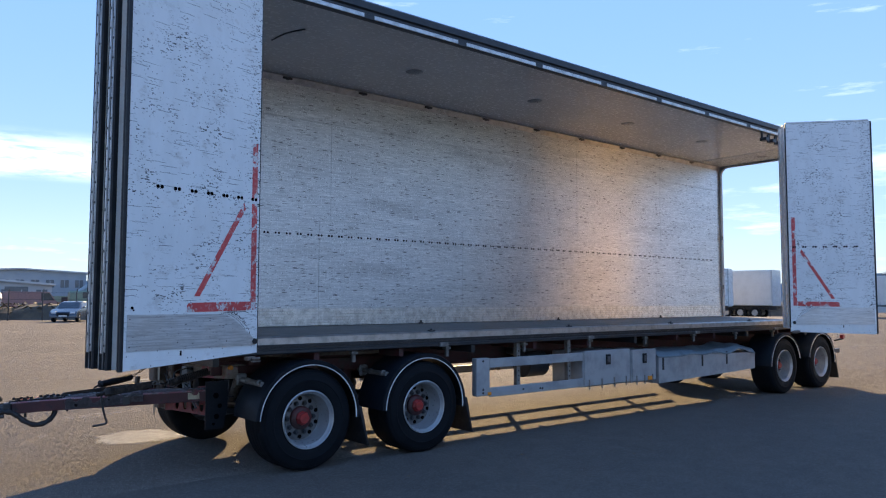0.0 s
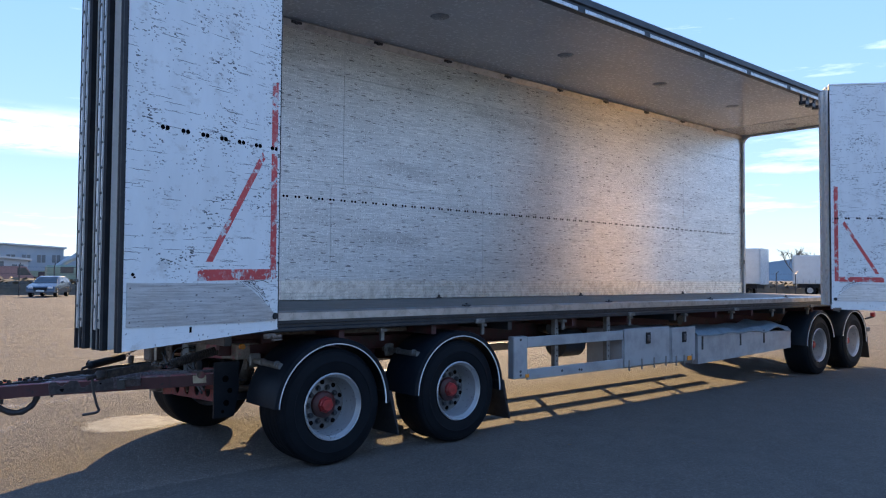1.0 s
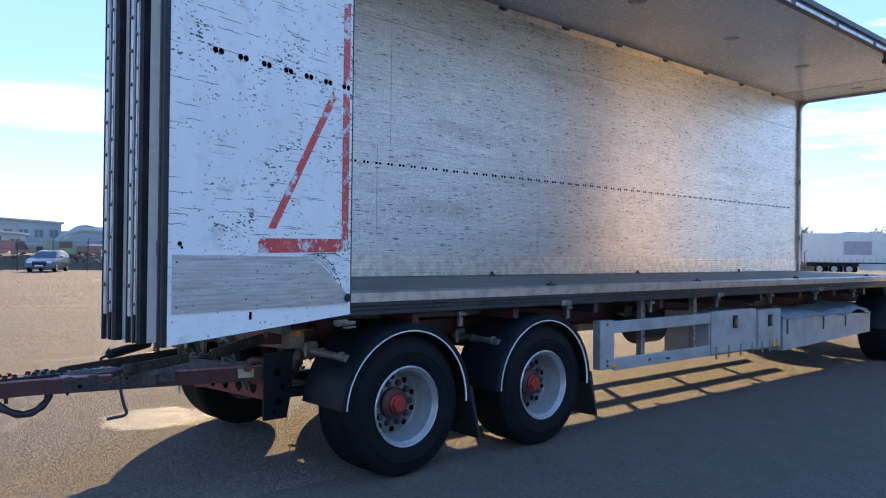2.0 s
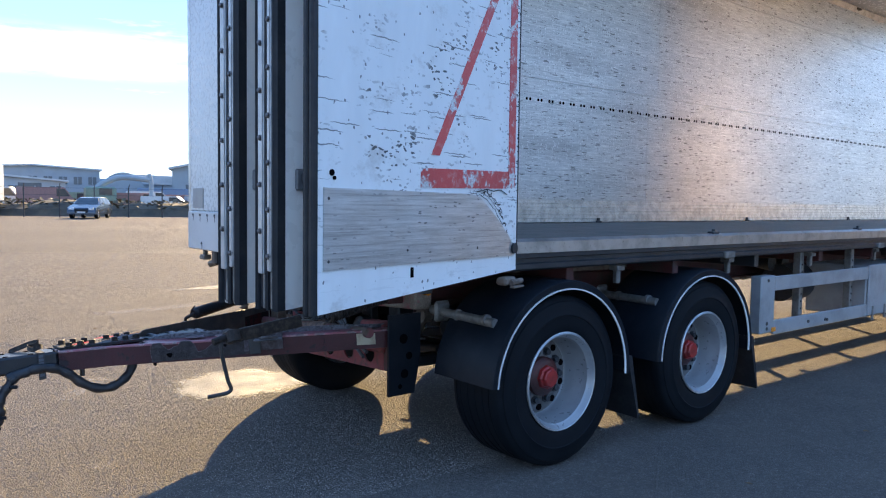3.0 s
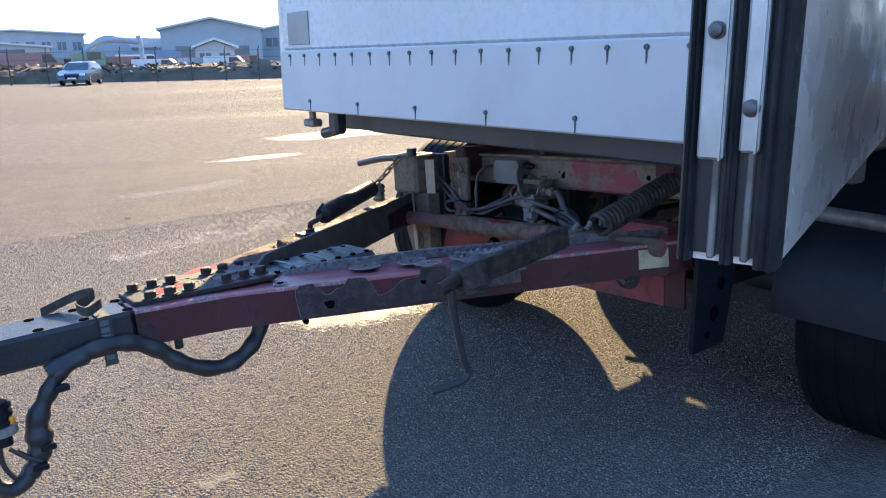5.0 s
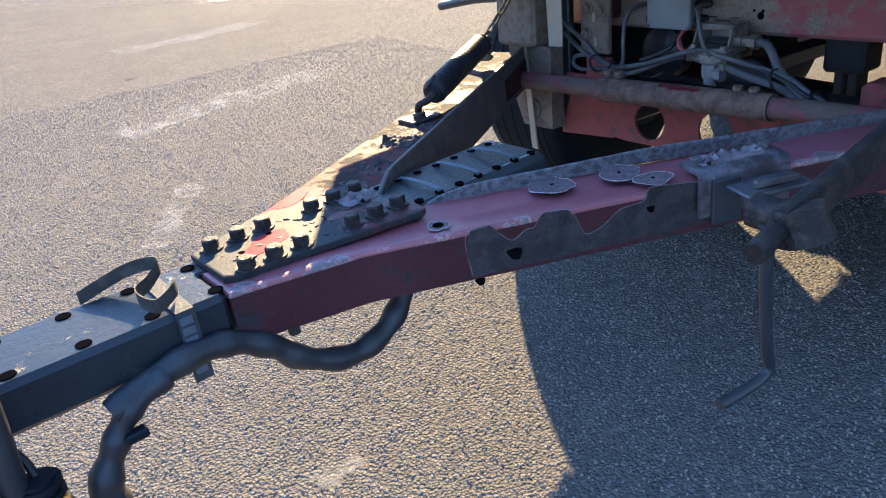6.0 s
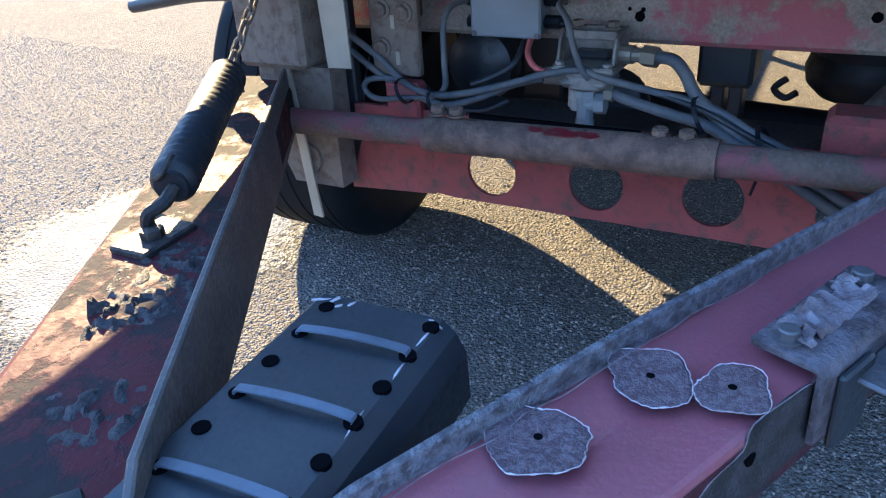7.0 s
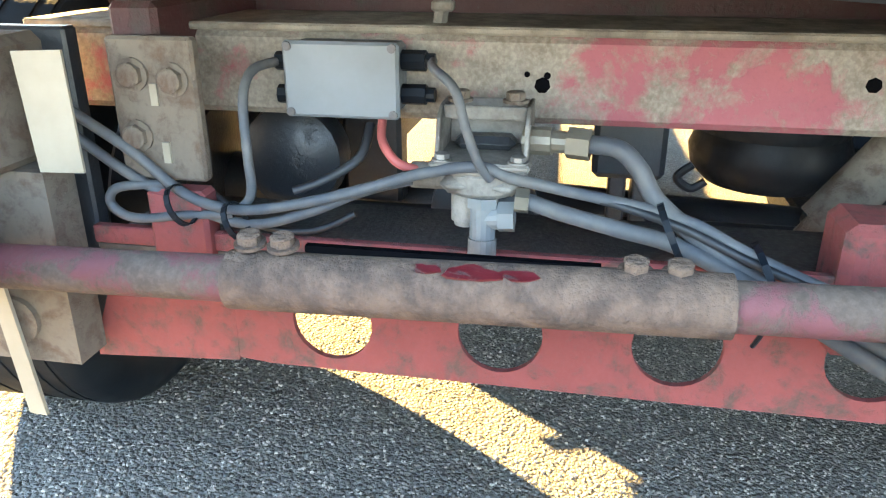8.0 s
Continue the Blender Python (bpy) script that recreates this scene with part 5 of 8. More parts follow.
    pd = part("paint_patch", bm, LOST, db)
    bm = bm_new()
    blob_ring(bm, -1.962, 1.008, ZA + 0.0004, 0.020, 5, 0.0011)
    part("patch_rim", bm, PAINT_RIM, pd)
    # red paint left on the plate and on the tip of the far arm, sunlight painted into its brightness
    for k, (x, y, z, r, sx) in enumerate(((-2.215, 1.19, 0.7765, 0.036, 1.9), (-2.03, 1.335, 0.7765, 0.022, 1.6), (-2.075, 1.345, 0.7765, 0.028, 1.9))):
        bm = bm_new()
        blob_disc(bm, 0, 0, 0, r, 0.0007, k + 70, 26, 0.22)
        fl = part("paint_remnant", bm, SUNLIT_RED, db, "red paint remnant, sunlight in its bright colour" if k == 0 else "")
        fl.matrix_basis = Matrix.Translation((x, y, z)) @ Matrix.Rotation(radians(30), 4, "Z") @ Matrix.Diagonal((sx, 0.8, 1, 1))
    bm = bm_new()
    prism(bm, [(-2.165, 1.349), (-2.020, 1.428), (-1.985, 1.410), (-2.005, 1.372), (-2.060, 1.338), (-2.10, 1.334)], ZA, ZA + 0.0009)
    part("paint_remnant", bm, SUNLIT_RED, db)
    ang = math.degrees(math.atan2(0.485 - 1.05, -0.84 + 2.12))
    side = pose(-2.12, 1.034, 0.69, 0, 0, ang) @ pose(0, 0, 0, 90)
    for x, y, r in ((0.28, 0.005, 0.014), (0.21, -0.035, 0.009), (0.55, 0.03, 0.008)):
        bm = bm_new()
        blob_disc(bm, x, y, 0.0012, r, 0.0012, 3, 12, 0.3)
        bmesh.ops.transform(bm, matrix=side, verts=bm.verts)
        part("side_hole", bm, DARK_HOLE, db)
    # paint broken away along the arm's side, with a lifted pale rim
    torn = [(0.196, -0.024), (0.193, 0.035), (0.202, 0.066), (0.239, 0.069), (0.252, 0.055), (0.277, 0.032), (0.306, 0.045), (0.322, 0.046), (0.338, 0.069), (0.387, 0.066), (0.403, 0.041), (0.420, 0.010), (0.455, 0.020), (0.492, 0.043), (0.536, 0.048), (0.547, 0.069), (0.605, 0.069), (0.645, 0.062), (0.669, 0.047)]
    bm = bm_new()
    prism(bm, torn + [(0.690, 0.030), (0.700, -0.024)], -0.001, 0.0008)
    bmesh.ops.transform(bm, matrix=side, verts=bm.verts)
    sp = part("paint_patch", bm, DARK_PATCH, db, "dark patch of broken paint on the arm's side")
    bm = bm_new()
    tube(bm, [(x + 0.007 * noise.noise(Vector((x * 90, y * 90, 1))), y + 0.007 * noise.noise(Vector((x * 90, y * 90, 6))), 0.0008) for x, y in torn], 0.0008, 5, 3)
    bmesh.ops.transform(bm, matrix=side, verts=bm.verts)
    part("patch_rim", bm, FLAKED, sp)
    lb = bm_new()
    box(lb, 1.20, -0.028, -0.001, 1.30, 0.032, 0.002, 0.001)
    bmesh.ops.transform(lb, matrix=side @ Matrix.Translation((0.02, 0.022, 0)), verts=lb.verts)
    droop(lb)
    part("reflector_label", lb, LABEL_Y, db, "yellowed torn reflective label")
    # mud crust and flakes on the far arm and plate
    bm = bm_new()
    a, b = Vector((-2.02, 1.29)), Vector((-1.05, 1.86))
    d2 = (b - a).normalized()
    n2 = Vector((-d2.y, d2.x))
    nu, nv = 190, 26
    rows = []
    for i in range(nu + 1):
        row = []
        for j in range(nv + 1):
            p = a + (b - a) * (i / nu) + n2 * (-0.062 + 0.125 * j / nv)
            big = noise.noise(Vector((p.x * 9, p.y * 9, 2.0))) + 0.55 * math.exp(-((i / nu - 0.45) / 0.17) ** 2) - 0.30
            small = noise.turbulence(Vector((p.x * 60, p.y * 60, 1.0)), 4, False)
            row.append((bm.verts.new((p.x, p.y, ZA - 0.0015 + max(0.0, big + 0.10) * (0.004 + 0.024 * small))), big))
        rows.append(row)
    for i in range(nu):
        for j in range(nv):
            q = (rows[i][j], rows[i + 1][j], rows[i + 1][j + 1], rows[i][j + 1])
            if max(v[1] for v in q) > 0.0:
                bm.faces.new([v[0] for v in q])
    bmesh.ops.delete(bm, geom=[v for v in bm.verts if not v.link_faces], context="VERTS")
    tagged(part("mud_crust", bm, CRUST, db, "crusted grey mud and blistered paint", True), kind="stuff")
    bm = bm_new()
    for k in range(60):
        x, y = random.uniform(-2.30, -1.93), random.uniform(1.10, 1.34)
        blob_disc(bm, x, y, 0.7765, random.uniform(0.0015, 0.006), random.uniform(0.0008, 0.002), k + 90, 9, 0.45)
    tagged(part("plate_grit", bm, DARK_PATCH, db), kind="stuff")
    # bent sheet at the end of the far flange
    bm = bm_new()
    crumple(bm, -2.03, 1.195, -1.955, 1.25, 0.778, 0.03, None, 8, 6, 4)
    thicken(bm, (0, 0, -0.002))
    part("torn_sheet", bm, FLAKED, db, "", True)
    # clamp bracket on the near arm
    d = Vector((-0.84 + 2.12, 0.485 - 1.05)).normalized()
    cm = Matrix.Translation((-1.53, 0.805, 0)) @ Matrix.Rotation(math.atan2(d.y, d.x), 4, "Z")
    bm = bm_new()
    slab(bm, [(0.036, 0.7635), (0.036, 0.772), (-0.018, 0.772), (-0.034, 0.769), (-0.041, 0.760), (-0.041, 0.680), (-0.0325, 0.680), (-0.0325, 0.7635)], "x", 0.012, 0.205)
    bmesh.ops.bevel(bm, geom=list(bm.edges), offset=0.0018, segments=2, affect="EDGES", profile=0.5)
    bmesh.ops.transform(bm, matrix=cm, verts=bm.verts)
    cb = part("clamp_bracket", bm, worn("mauve_weathered_steel", (0.115, 0.105, 0.122), (0.045, 0.034, 0.038), 0.65, 0.1, 170, 36, 0.9, (0.40, 0.62)), db, "weathered saddle bracket clamped on the arm", True)
    bm = bm_new()
    box(bm, 0.035, -0.050, 0.665, 0.095, -0.041, 0.755, 0.003)
    bmesh.ops.transform(bm, matrix=cm, verts=bm.verts)
    part("clamp_strap", bm, BLACK_STEEL, cb)
    bm = bm_new()
    crumple(bm, 0.035, -0.014, 0.175, 0.030, 0.773, 0.022, cm, 16, 8, 7)
    thicken(bm, (0, 0, -0.0025))
    part("torn_plate", bm, FLAKED, cb, "crumpled torn sheet metal", True)
    bolts("bracket_bolt", cb, BARE, [cm @ Vector((0.034, 0.010, 0.771)), cm @ Vector((0.180, 0.012, 0.771))], (0, 0, 1), 0.011, 0.014)
    bm = bm_new()
    box(bm, 0.06, -0.120, 0.735, 0.20, -0.041, 0.742, 0.003)
    box(bm, 0.09, -0.10, 0.742, 0.18, -0.085, 0.757, 0.003)
    bmesh.ops.transform(bm, matrix=cm, verts=bm.verts)
    part("bracket_shelf", bm, BARE, cb)
    # spring lever and crank handle on the near side
    lv = thing("spring_lever", DRAWN, "", "", parent=TR)
    bm = bm_new()
    m = look((-1.53, 0.51, 0.814), (-1.25, 0.525, 0.838)) @ Matrix.Rotation(math.pi / 2, 4, "Y")
    box(bm, -0.20, -0.030, -0.012, 0.20, 0.030, 0.012, 0.004, m)
    box(bm, -0.20, -0.004, -0.034, 0.20, 0.004, -0.010, 0.003, m)
    part("lever_bar", bm, BOLT, lv, "weathered dark lever bar")
    bm = bm_new()
    tube(bm, [(-1.27, 0.50, 0.842), (-1.24, 0.515, 0.852), (-1.225, 0.54, 0.832), (-1.26, 0.555, 0.825), (-1.32, 0.53, 0.832)], 0.006, 8)
    tube(bm, [(-1.33, 0.50, 0.845), (-1.30, 0.51, 0.857), (-1.28, 0.535, 0.845)], 0.006, 8)
    part("shackle", bm, GALV, lv)
    bm = bm_new()
    cyl(bm, (-1.695, 0.455, 0.797), (-1.695, 0.56, 0.807), 0.027, 16)
    cyl(bm, (-1.79, 0.50, 0.786), (-1.65, 0.505, 0.814), 0.017, 12)
    cyl(bm, (-1.695, 0.470, 0.777), (-1.695, 0.490, 0.827), 0.036, 16)
    part("crank_head", bm, BOLT, lv)
    bm = bm_new()
    tube(bm, [(-1.752, 0.50, 0.795), (-1.752, 0.502, 0.73), (-1.728, 0.508, 0.60), (-1.714, 0.510, 0.556), (-1.732, 0.513, 0.538), (-1.78, 0.519, 0.534), (-1.822, 0.526, 0.532)], 0.0095, 12, 6)
    part("crank_handle", bm, BLACK_STEEL, lv, "rusty dark crank handle", True)
    bm = bm_new()
    p, q = Vector((-1.175, 0.545, 0.828)), Vector((-0.80, 0.56, 0.900))
    ax = (q - p).normalized()
    s = ax.cross(Vector((0, 0, 1))).normalized()
    u = s.cross(ax)
    turns = 20
    pts = []
    for i in range(turns * 10 + 1):
        a = 2 * math.pi * i / 10
        pts.append(p + (q - p) * (i / (turns * 10)) + s * 0.030 * math.cos(a) + u * 0.030 * math.sin(a))
    tube(bm, pts, 0.0085, 6, 1)
    part("coil_spring", bm, BOLT, lv, "dark coil spring", True)
    bm = bm_new()
    tube(bm, [(-1.26, 0.535, 0.832), (-1.21, 0.54, 0.828), (-1.175, 0.575, 0.84), (-1.16, 0.545, 0.86), (-1.18, 0.53, 0.83)], 0.006, 8)
    part("spring_hook", bm, BLACK_STEEL, lv)
    # far spring in its sleeve, with eye bolt and chain
    fs = thing("spring_stay", DRAWN, "", "", parent=TR)
    bm = bm_new()
    p, q = Vector((-1.50, 1.610, 0.822)), Vector((-1.14, 1.815, 0.865))
    pts = [p.lerp(q, i / 60) for i in range(61)]
    tube(bm, pts, lambda f: 0.034 + 0.0012 * math.sin(f * 60 * 2.2) - (0.010 if f < 0.02 or f > 0.98 else 0), 18, 1)
    part("spring_sleeve", bm, RUBBER, fs, "dark ribbed spring sleeve", True)
    bm = bm_new()
    tube(bm, [(-1.50, 1.605, 0.822), (-1.525, 1.600, 0.812), (-1.545, 1.615, 0.80), (-1.54, 1.63, 0.77)], 0.010, 8)
    cyl(bm, (-1.555, 1.605, ZA), (-1.555, 1.605, 0.785), 0.017, 6)
    box(bm, -1.60, 1.575, ZA - 0.002, -1.50, 1.645, ZA + 0.010, 0.003)
    tube(bm, [(-1.49, 1.60, 0.87), (-1.51, 1.61, 0.845), (-1.50, 1.64, 0.83)], 0.005, 6)
    part("eye_bolt", bm, BOLT, fs)
    link = bm_new()
    ring = [(0.018 * math.cos(a), 0, 0.009 * math.sin(a)) for a in [2 * math.pi * i / 14 for i in range(15)]]
    ring = [(x + (0.009 if x > 0 else -0.009), y, z) for x, y, z in ring]
    tube(link, ring, 0.0042, 6, 1)
    l0 = part("chain_link", link, RUST_GREY, fs, "rusty chain link", True)
    a, b = Vector((-1.125, 1.825, 0.868)), Vector((-0.93, 1.90, 0.965))
    for i in range(5):
        l = l0 if i == 0 else l0.copy()
        if i:
            scene.collection.objects.link(l)
        c = a.lerp(b, (i + 0.5) / 5)
        l.matrix_basis = Matrix.Translation(c) @ (b - a).to_track_quat("X", "Z").to_matrix().to_4x4() @ Matrix.Rotation(math.pi / 2 * (i % 2), 4, "X")
    bm = bm_new()
    cyl(bm, (-1.06, 1.90, 0.79), (-1.04, 1.915, 0.86), 0.02, 10)
    for k in range(4):
        cyl(bm, (-1.062 + 0.004 * k, 1.898 + 0.003 * k, 0.795 + k * 0.017), (-1.060 + 0.004 * k, 1.90 + 0.003 * k, 0.803 + k * 0.017), 0.027, 12)
    part("threaded_stud", bm, BRASS, fs)
    # step plate tied between the arms
    st = thing("step_plate", DRAWN, "", "", parent=TR)
    bm = bm_new()
    slab(bm, [(1.105, 0.752), (1.120, 0.766), (1.275, 0.768), (1.283, 0.762), (1.283, 0.752), (1.135, 0.750), (1.112, 0.730), (1.104, 0.665), (1.094, 0.665), (1.094, 0.728)], "x", -1.99, -1.583)
    bmesh.ops.transform(bm, matrix=Matrix.Translation((-1.6, 1.205, 0)) @ Matrix.Rotation(radians(2.2), 4, "Z") @ Matrix.Translation((1.6, -1.19, 0)), verts=bm.verts)
    part("step_top", bm, PLASTIC_STEP, st, "dark grey plastic step with round holes")
    rm = Matrix.Translation((-1.6, 1.205, 0)) @ Matrix.Rotation(radians(2.2), 4, "Z") @ Matrix.Translation((1.6, -1.19, 0))
    bm = bm_new()
    cyl(bm, (0, 0, 0.764), (0, 0, 0.7695), 0.0093, 16)
    repeats(part("step_hole", bm, DARK_HOLE, st), [rm @ Vector((-1.602 - i * 0.0525 - 0.004 * j, y, 0)) for i in range(7) for j, y in enumerate((1.125, 1.256))])
    for i in (1, 3, 5):
        a = rm @ Vector((-1.602 - i * 0.0525, 1.128, 0.770))
        b = rm @ Vector((-1.602 - i * 0.0525 - 0.004, 1.253, 0.770))
        c = (a + b) / 2 + Vector((0, 0, 0.008))
        bm = bm_new()
        d = (b - a).normalized()
        n = Vector((-d.y, d.x, 0)) * 0.0055
        path = smooth_path([a - Vector((0, 0, 0.006)), a + Vector((0, 0, 0.004)), c, b + Vector((0, 0, 0.004)), b - Vector((0, 0, 0.006))], 6)
        v0 = [bm.verts.new(q + n) for q in path]
        v1 = [bm.verts.new(q - n) for q in path]
        for k in range(len(path) - 1):
            bm.faces.new((v0[k], v0[k + 1], v1[k + 1], v1[k]))
        thicken(bm, (0, 0, 0.0022))
        part("tie_strap", bm, TIE, st, "pale grey cable tie")
    # pale scuffs along the step's worn edges
    for k, (x, y, r, sx, ang) in enumerate(((-1.606, 1.272, 0.010, 0.22, 20), (-1.601, 1.255, 0.008, 0.3, 70), (-1.603, 1.232, 0.007, 0.25, 60), (-1.612, 1.245, 0.006, 0.3, 35), (-1.604, 1.126, 0.012, 0.2, -35), (-1.63, 1.124, 0.014, 0.12, 80), (-1.69, 1.123, 0.016, 0.08, 88), (-1.77, 1.124, 0.018, 0.07, 92))):
        bm = bm_new()
        blob_disc(bm, 0, 0, 0, r, 0.0005, k + 51, 12, 0.35)
        p = rm @ Vector((x + 0.012, y, 0.7665 + 0.0016 * (y > 1.2)))
        sc = part("scuff", bm, PAINT_RIM, st)
        sc.matrix_basis = Matrix.Translation(p) @ Matrix.Rotation(radians(ang + 7), 4, "Z") @ Matrix.Diagonal((sx, 1, 1, 1))
    # hoses hanging from the drawbar
    hz = thing("air_hoses", DRAWN, "", "", parent=TR)
    bm = bm_new()
    tube(bm, [(-2.56, 1.055, 0.668), (-2.47, 1.062, 0.692), (-2.396, 1.070, 0.694), (-2.343, 1.075, 0.678), (-2.289, 1.075, 0.643), (-2.247, 1.075, 0.600), (-2.176, 1.075, 0.560), (-2.112, 1.075, 0.555), (-2.054, 1.078, 0.579), (-2.014, 1.085, 0.618), (-1.990, 1.095, 0.672)], lambda f: 0.022 + 0.002 * math.sin(f * 55), 12, 9)
    part("wrapped_hose", bm, HOSE, hz, "black wrapped hose bundle", True)
    # the bundle hangs in a loop and rises over the beam
    bm = bm_new()
    tube(bm, [(-2.47, 1.055, 0.690), (-2.532, 1.05, 0.668), (-2.569, 1.05, 0.622), (-2.602, 1.05, 0.564), (-2.606, 1.05, 0.508), (-2.622, 1.05, 0.460), (-2.658, 1.05, 0.428)], lambda f: 0.020 + 0.010 * math.exp(-((f - 0.62) / 0.17) ** 2) + 0.0025 * math.sin(f * 44), 12, 9)
    part("hanging_hose", bm, HOSE, hz, "black taped hose bundle hanging down", True)
    bm = bm_new()
    tube(bm, [(-2.640, 1.045, 0.436), (-2.680, 1.04, 0.418), (-2.715, 1.035, 0.445), (-2.725, 1.03, 0.505), (-2.714, 1.03, 0.585), (-2.706, 1.03, 0.665), (-2.699, 1.035, 0.755), (-2.696, 1.045, 0.825), (-2.706, 1.065, 0.858), (-2.722, 1.09, 0.842), (-2.742, 1.11, 0.790), (-2.755, 1.115, 0.768)], lambda f: 0.0185 - 0.006 * max(0, f - 0.45), 12, 9)
    part("looped_hose", bm, HOSE, hz, "black rubber hose looped over the beam", True)
    for pts in ([(-2.700, 1.05, 0.700), (-2.684, 1.045, 0.665), (-2.680, 1.04, 0.630)], [(-2.690, 1.04, 0.535), (-2.688, 1.04, 0.480), (-2.664, 1.04, 0.430)], [(-2.670, 1.04, 0.520), (-2.640, 1.035, 0.488), (-2.612, 1.03, 0.470)]):
        bm = bm_new()
        tube(bm, pts, 0.0065, 8, 6)
        part("thin_hose", bm, HOSE, hz, "", True)
    for x, y, z in ((-2.598, 1.03, 0.500), (-2.546, 1.03, 0.632), (-2.622, 1.03, 0.455)):
        bm = bm_new()
        box(bm, x - 0.012, y - 0.010, z - 0.008, x + 0.022, y + 0.012, z + 0.008, 0.003)
        part("hose_clip", bm, BLACK, hz)
    # left coupling head with its lever and pale lid
    bm = bm_new()
    box(bm, -2.785, 1.01, 0.590, -2.728, 1.09, 0.662, 0.012)
    box(bm, -2.790, 1.005, 0.572, -2.735, 1.085, 0.600, 0.008)
    cyl(bm, (-2.750, 1.05, 0.655), (-2.745, 1.05, 0.692), 0.020, 14)
    box(bm, -2.800, 1.03, 0.605, -2.780, 1.06, 0.618, 0.003)
    part("coupling_head", bm, BLACK, hz, "black air coupling")
    bm = bm_new()
    box(bm, -2.775, 1.03, 0.664, -2.735, 1.075, 0.672, 0.003)
    part("coupling_lid", bm, CAST, hz, "pale dull metal lid")
    # round plug with ribs
    bm = bm_new()
    cyl(bm, (-2.678, 1.03, 0.560), (-2.680, 1.03, 0.640), 0.024, 16)
    for z in (0.590, 0.608, 0.626):
        cyl(bm, (-2.679, 1.03, z), (-2.679, 1.03, z + 0.008), 0.030, 16)
    cyl(bm, (-2.678, 1.03, 0.535), (-2.678, 1.03, 0.562), 0.018, 14)
    part("coupling_plug", bm, BLACK, hz, "black ribbed electric plug", True)
    bm = bm_new()
    cyl(bm, (-2.672, 1.025, 0.563), (-2.674, 1.025, 0.584), 0.0275, 16)
    part("coupling_ring", bm, CAST, hz, "dull metal ring")
    bm = bm_new()
    box(bm, -2.662, 1.005, 0.586, -2.650, 1.025, 0.606, 0.003)
    part("plug_tab", bm, AMBER, hz, "small orange plug tab")
    # webbing strap over the drawbar
    bm = bm_new()
    path = smooth_path([(-2.52, 1.28, 0.77), (-2.44, 1.25, 0.80), (-2.40, 1.20, 0.812), (-2.425, 1.17, 0.80), (-2.46, 1.13, 0.80), (-2.445, 1.09, 0.79), (-2.41, 1.10, 0.80), (-2.395, 1.14, 0.795)], 6)
    v0 = [bm.verts.new(q + Vector((0, 0, 0.008))) for q in path]
    v1 = [bm.verts.new(q - Vector((0, 0, 0.016))) for q in path]
    for k in range(len(path) - 1):
        bm.faces.new((v0[k], v0[k + 1], v1[k + 1], v1[k]))
    thicken(bm, (0.002, 0.002, 0))
    part("webbing_loop", bm, worn("grey_webbing", (0.030, 0.028, 0.027), (0.075, 0.068, 0.060), 0.75, 0, 160, 20, 0.3), hz, "dirty dark webbing strap loop")
    bm = bm_new()
    box(bm, -2.425, 1.077, 0.64, -2.395, 1.083, 0.768)
    box(bm, -2.425, 1.078, 0.7645, -2.395, 1.27, 0.7675)
    part("webbing_strap", bm, worn("dark_webbing", (0.035, 0.037, 0.042), (0.06, 0.06, 0.065), 0.7, 0, 160, 20, 0.3), hz, "dark strap with pale lettering")
    bm = bm_new()
    for k in range(6):
        box(bm, -2.422, 1.0745, 0.655 + k * 0.018, -2.402, 1.0775, 0.668 + k * 0.018)
    part("strap_print", bm, TIE, hz)
    # bolt ends under the plate
    bm = bm_new()
    for i in range(2):
        cyl(bm, (-2.282 + i * 0.053, 1.116, 0.625), (-2.282 + i * 0.053, 1.116, 0.66), 0.012, 8)
    part("bolt_ends", bm, BLACK_STEEL, db)


build_drawbar()


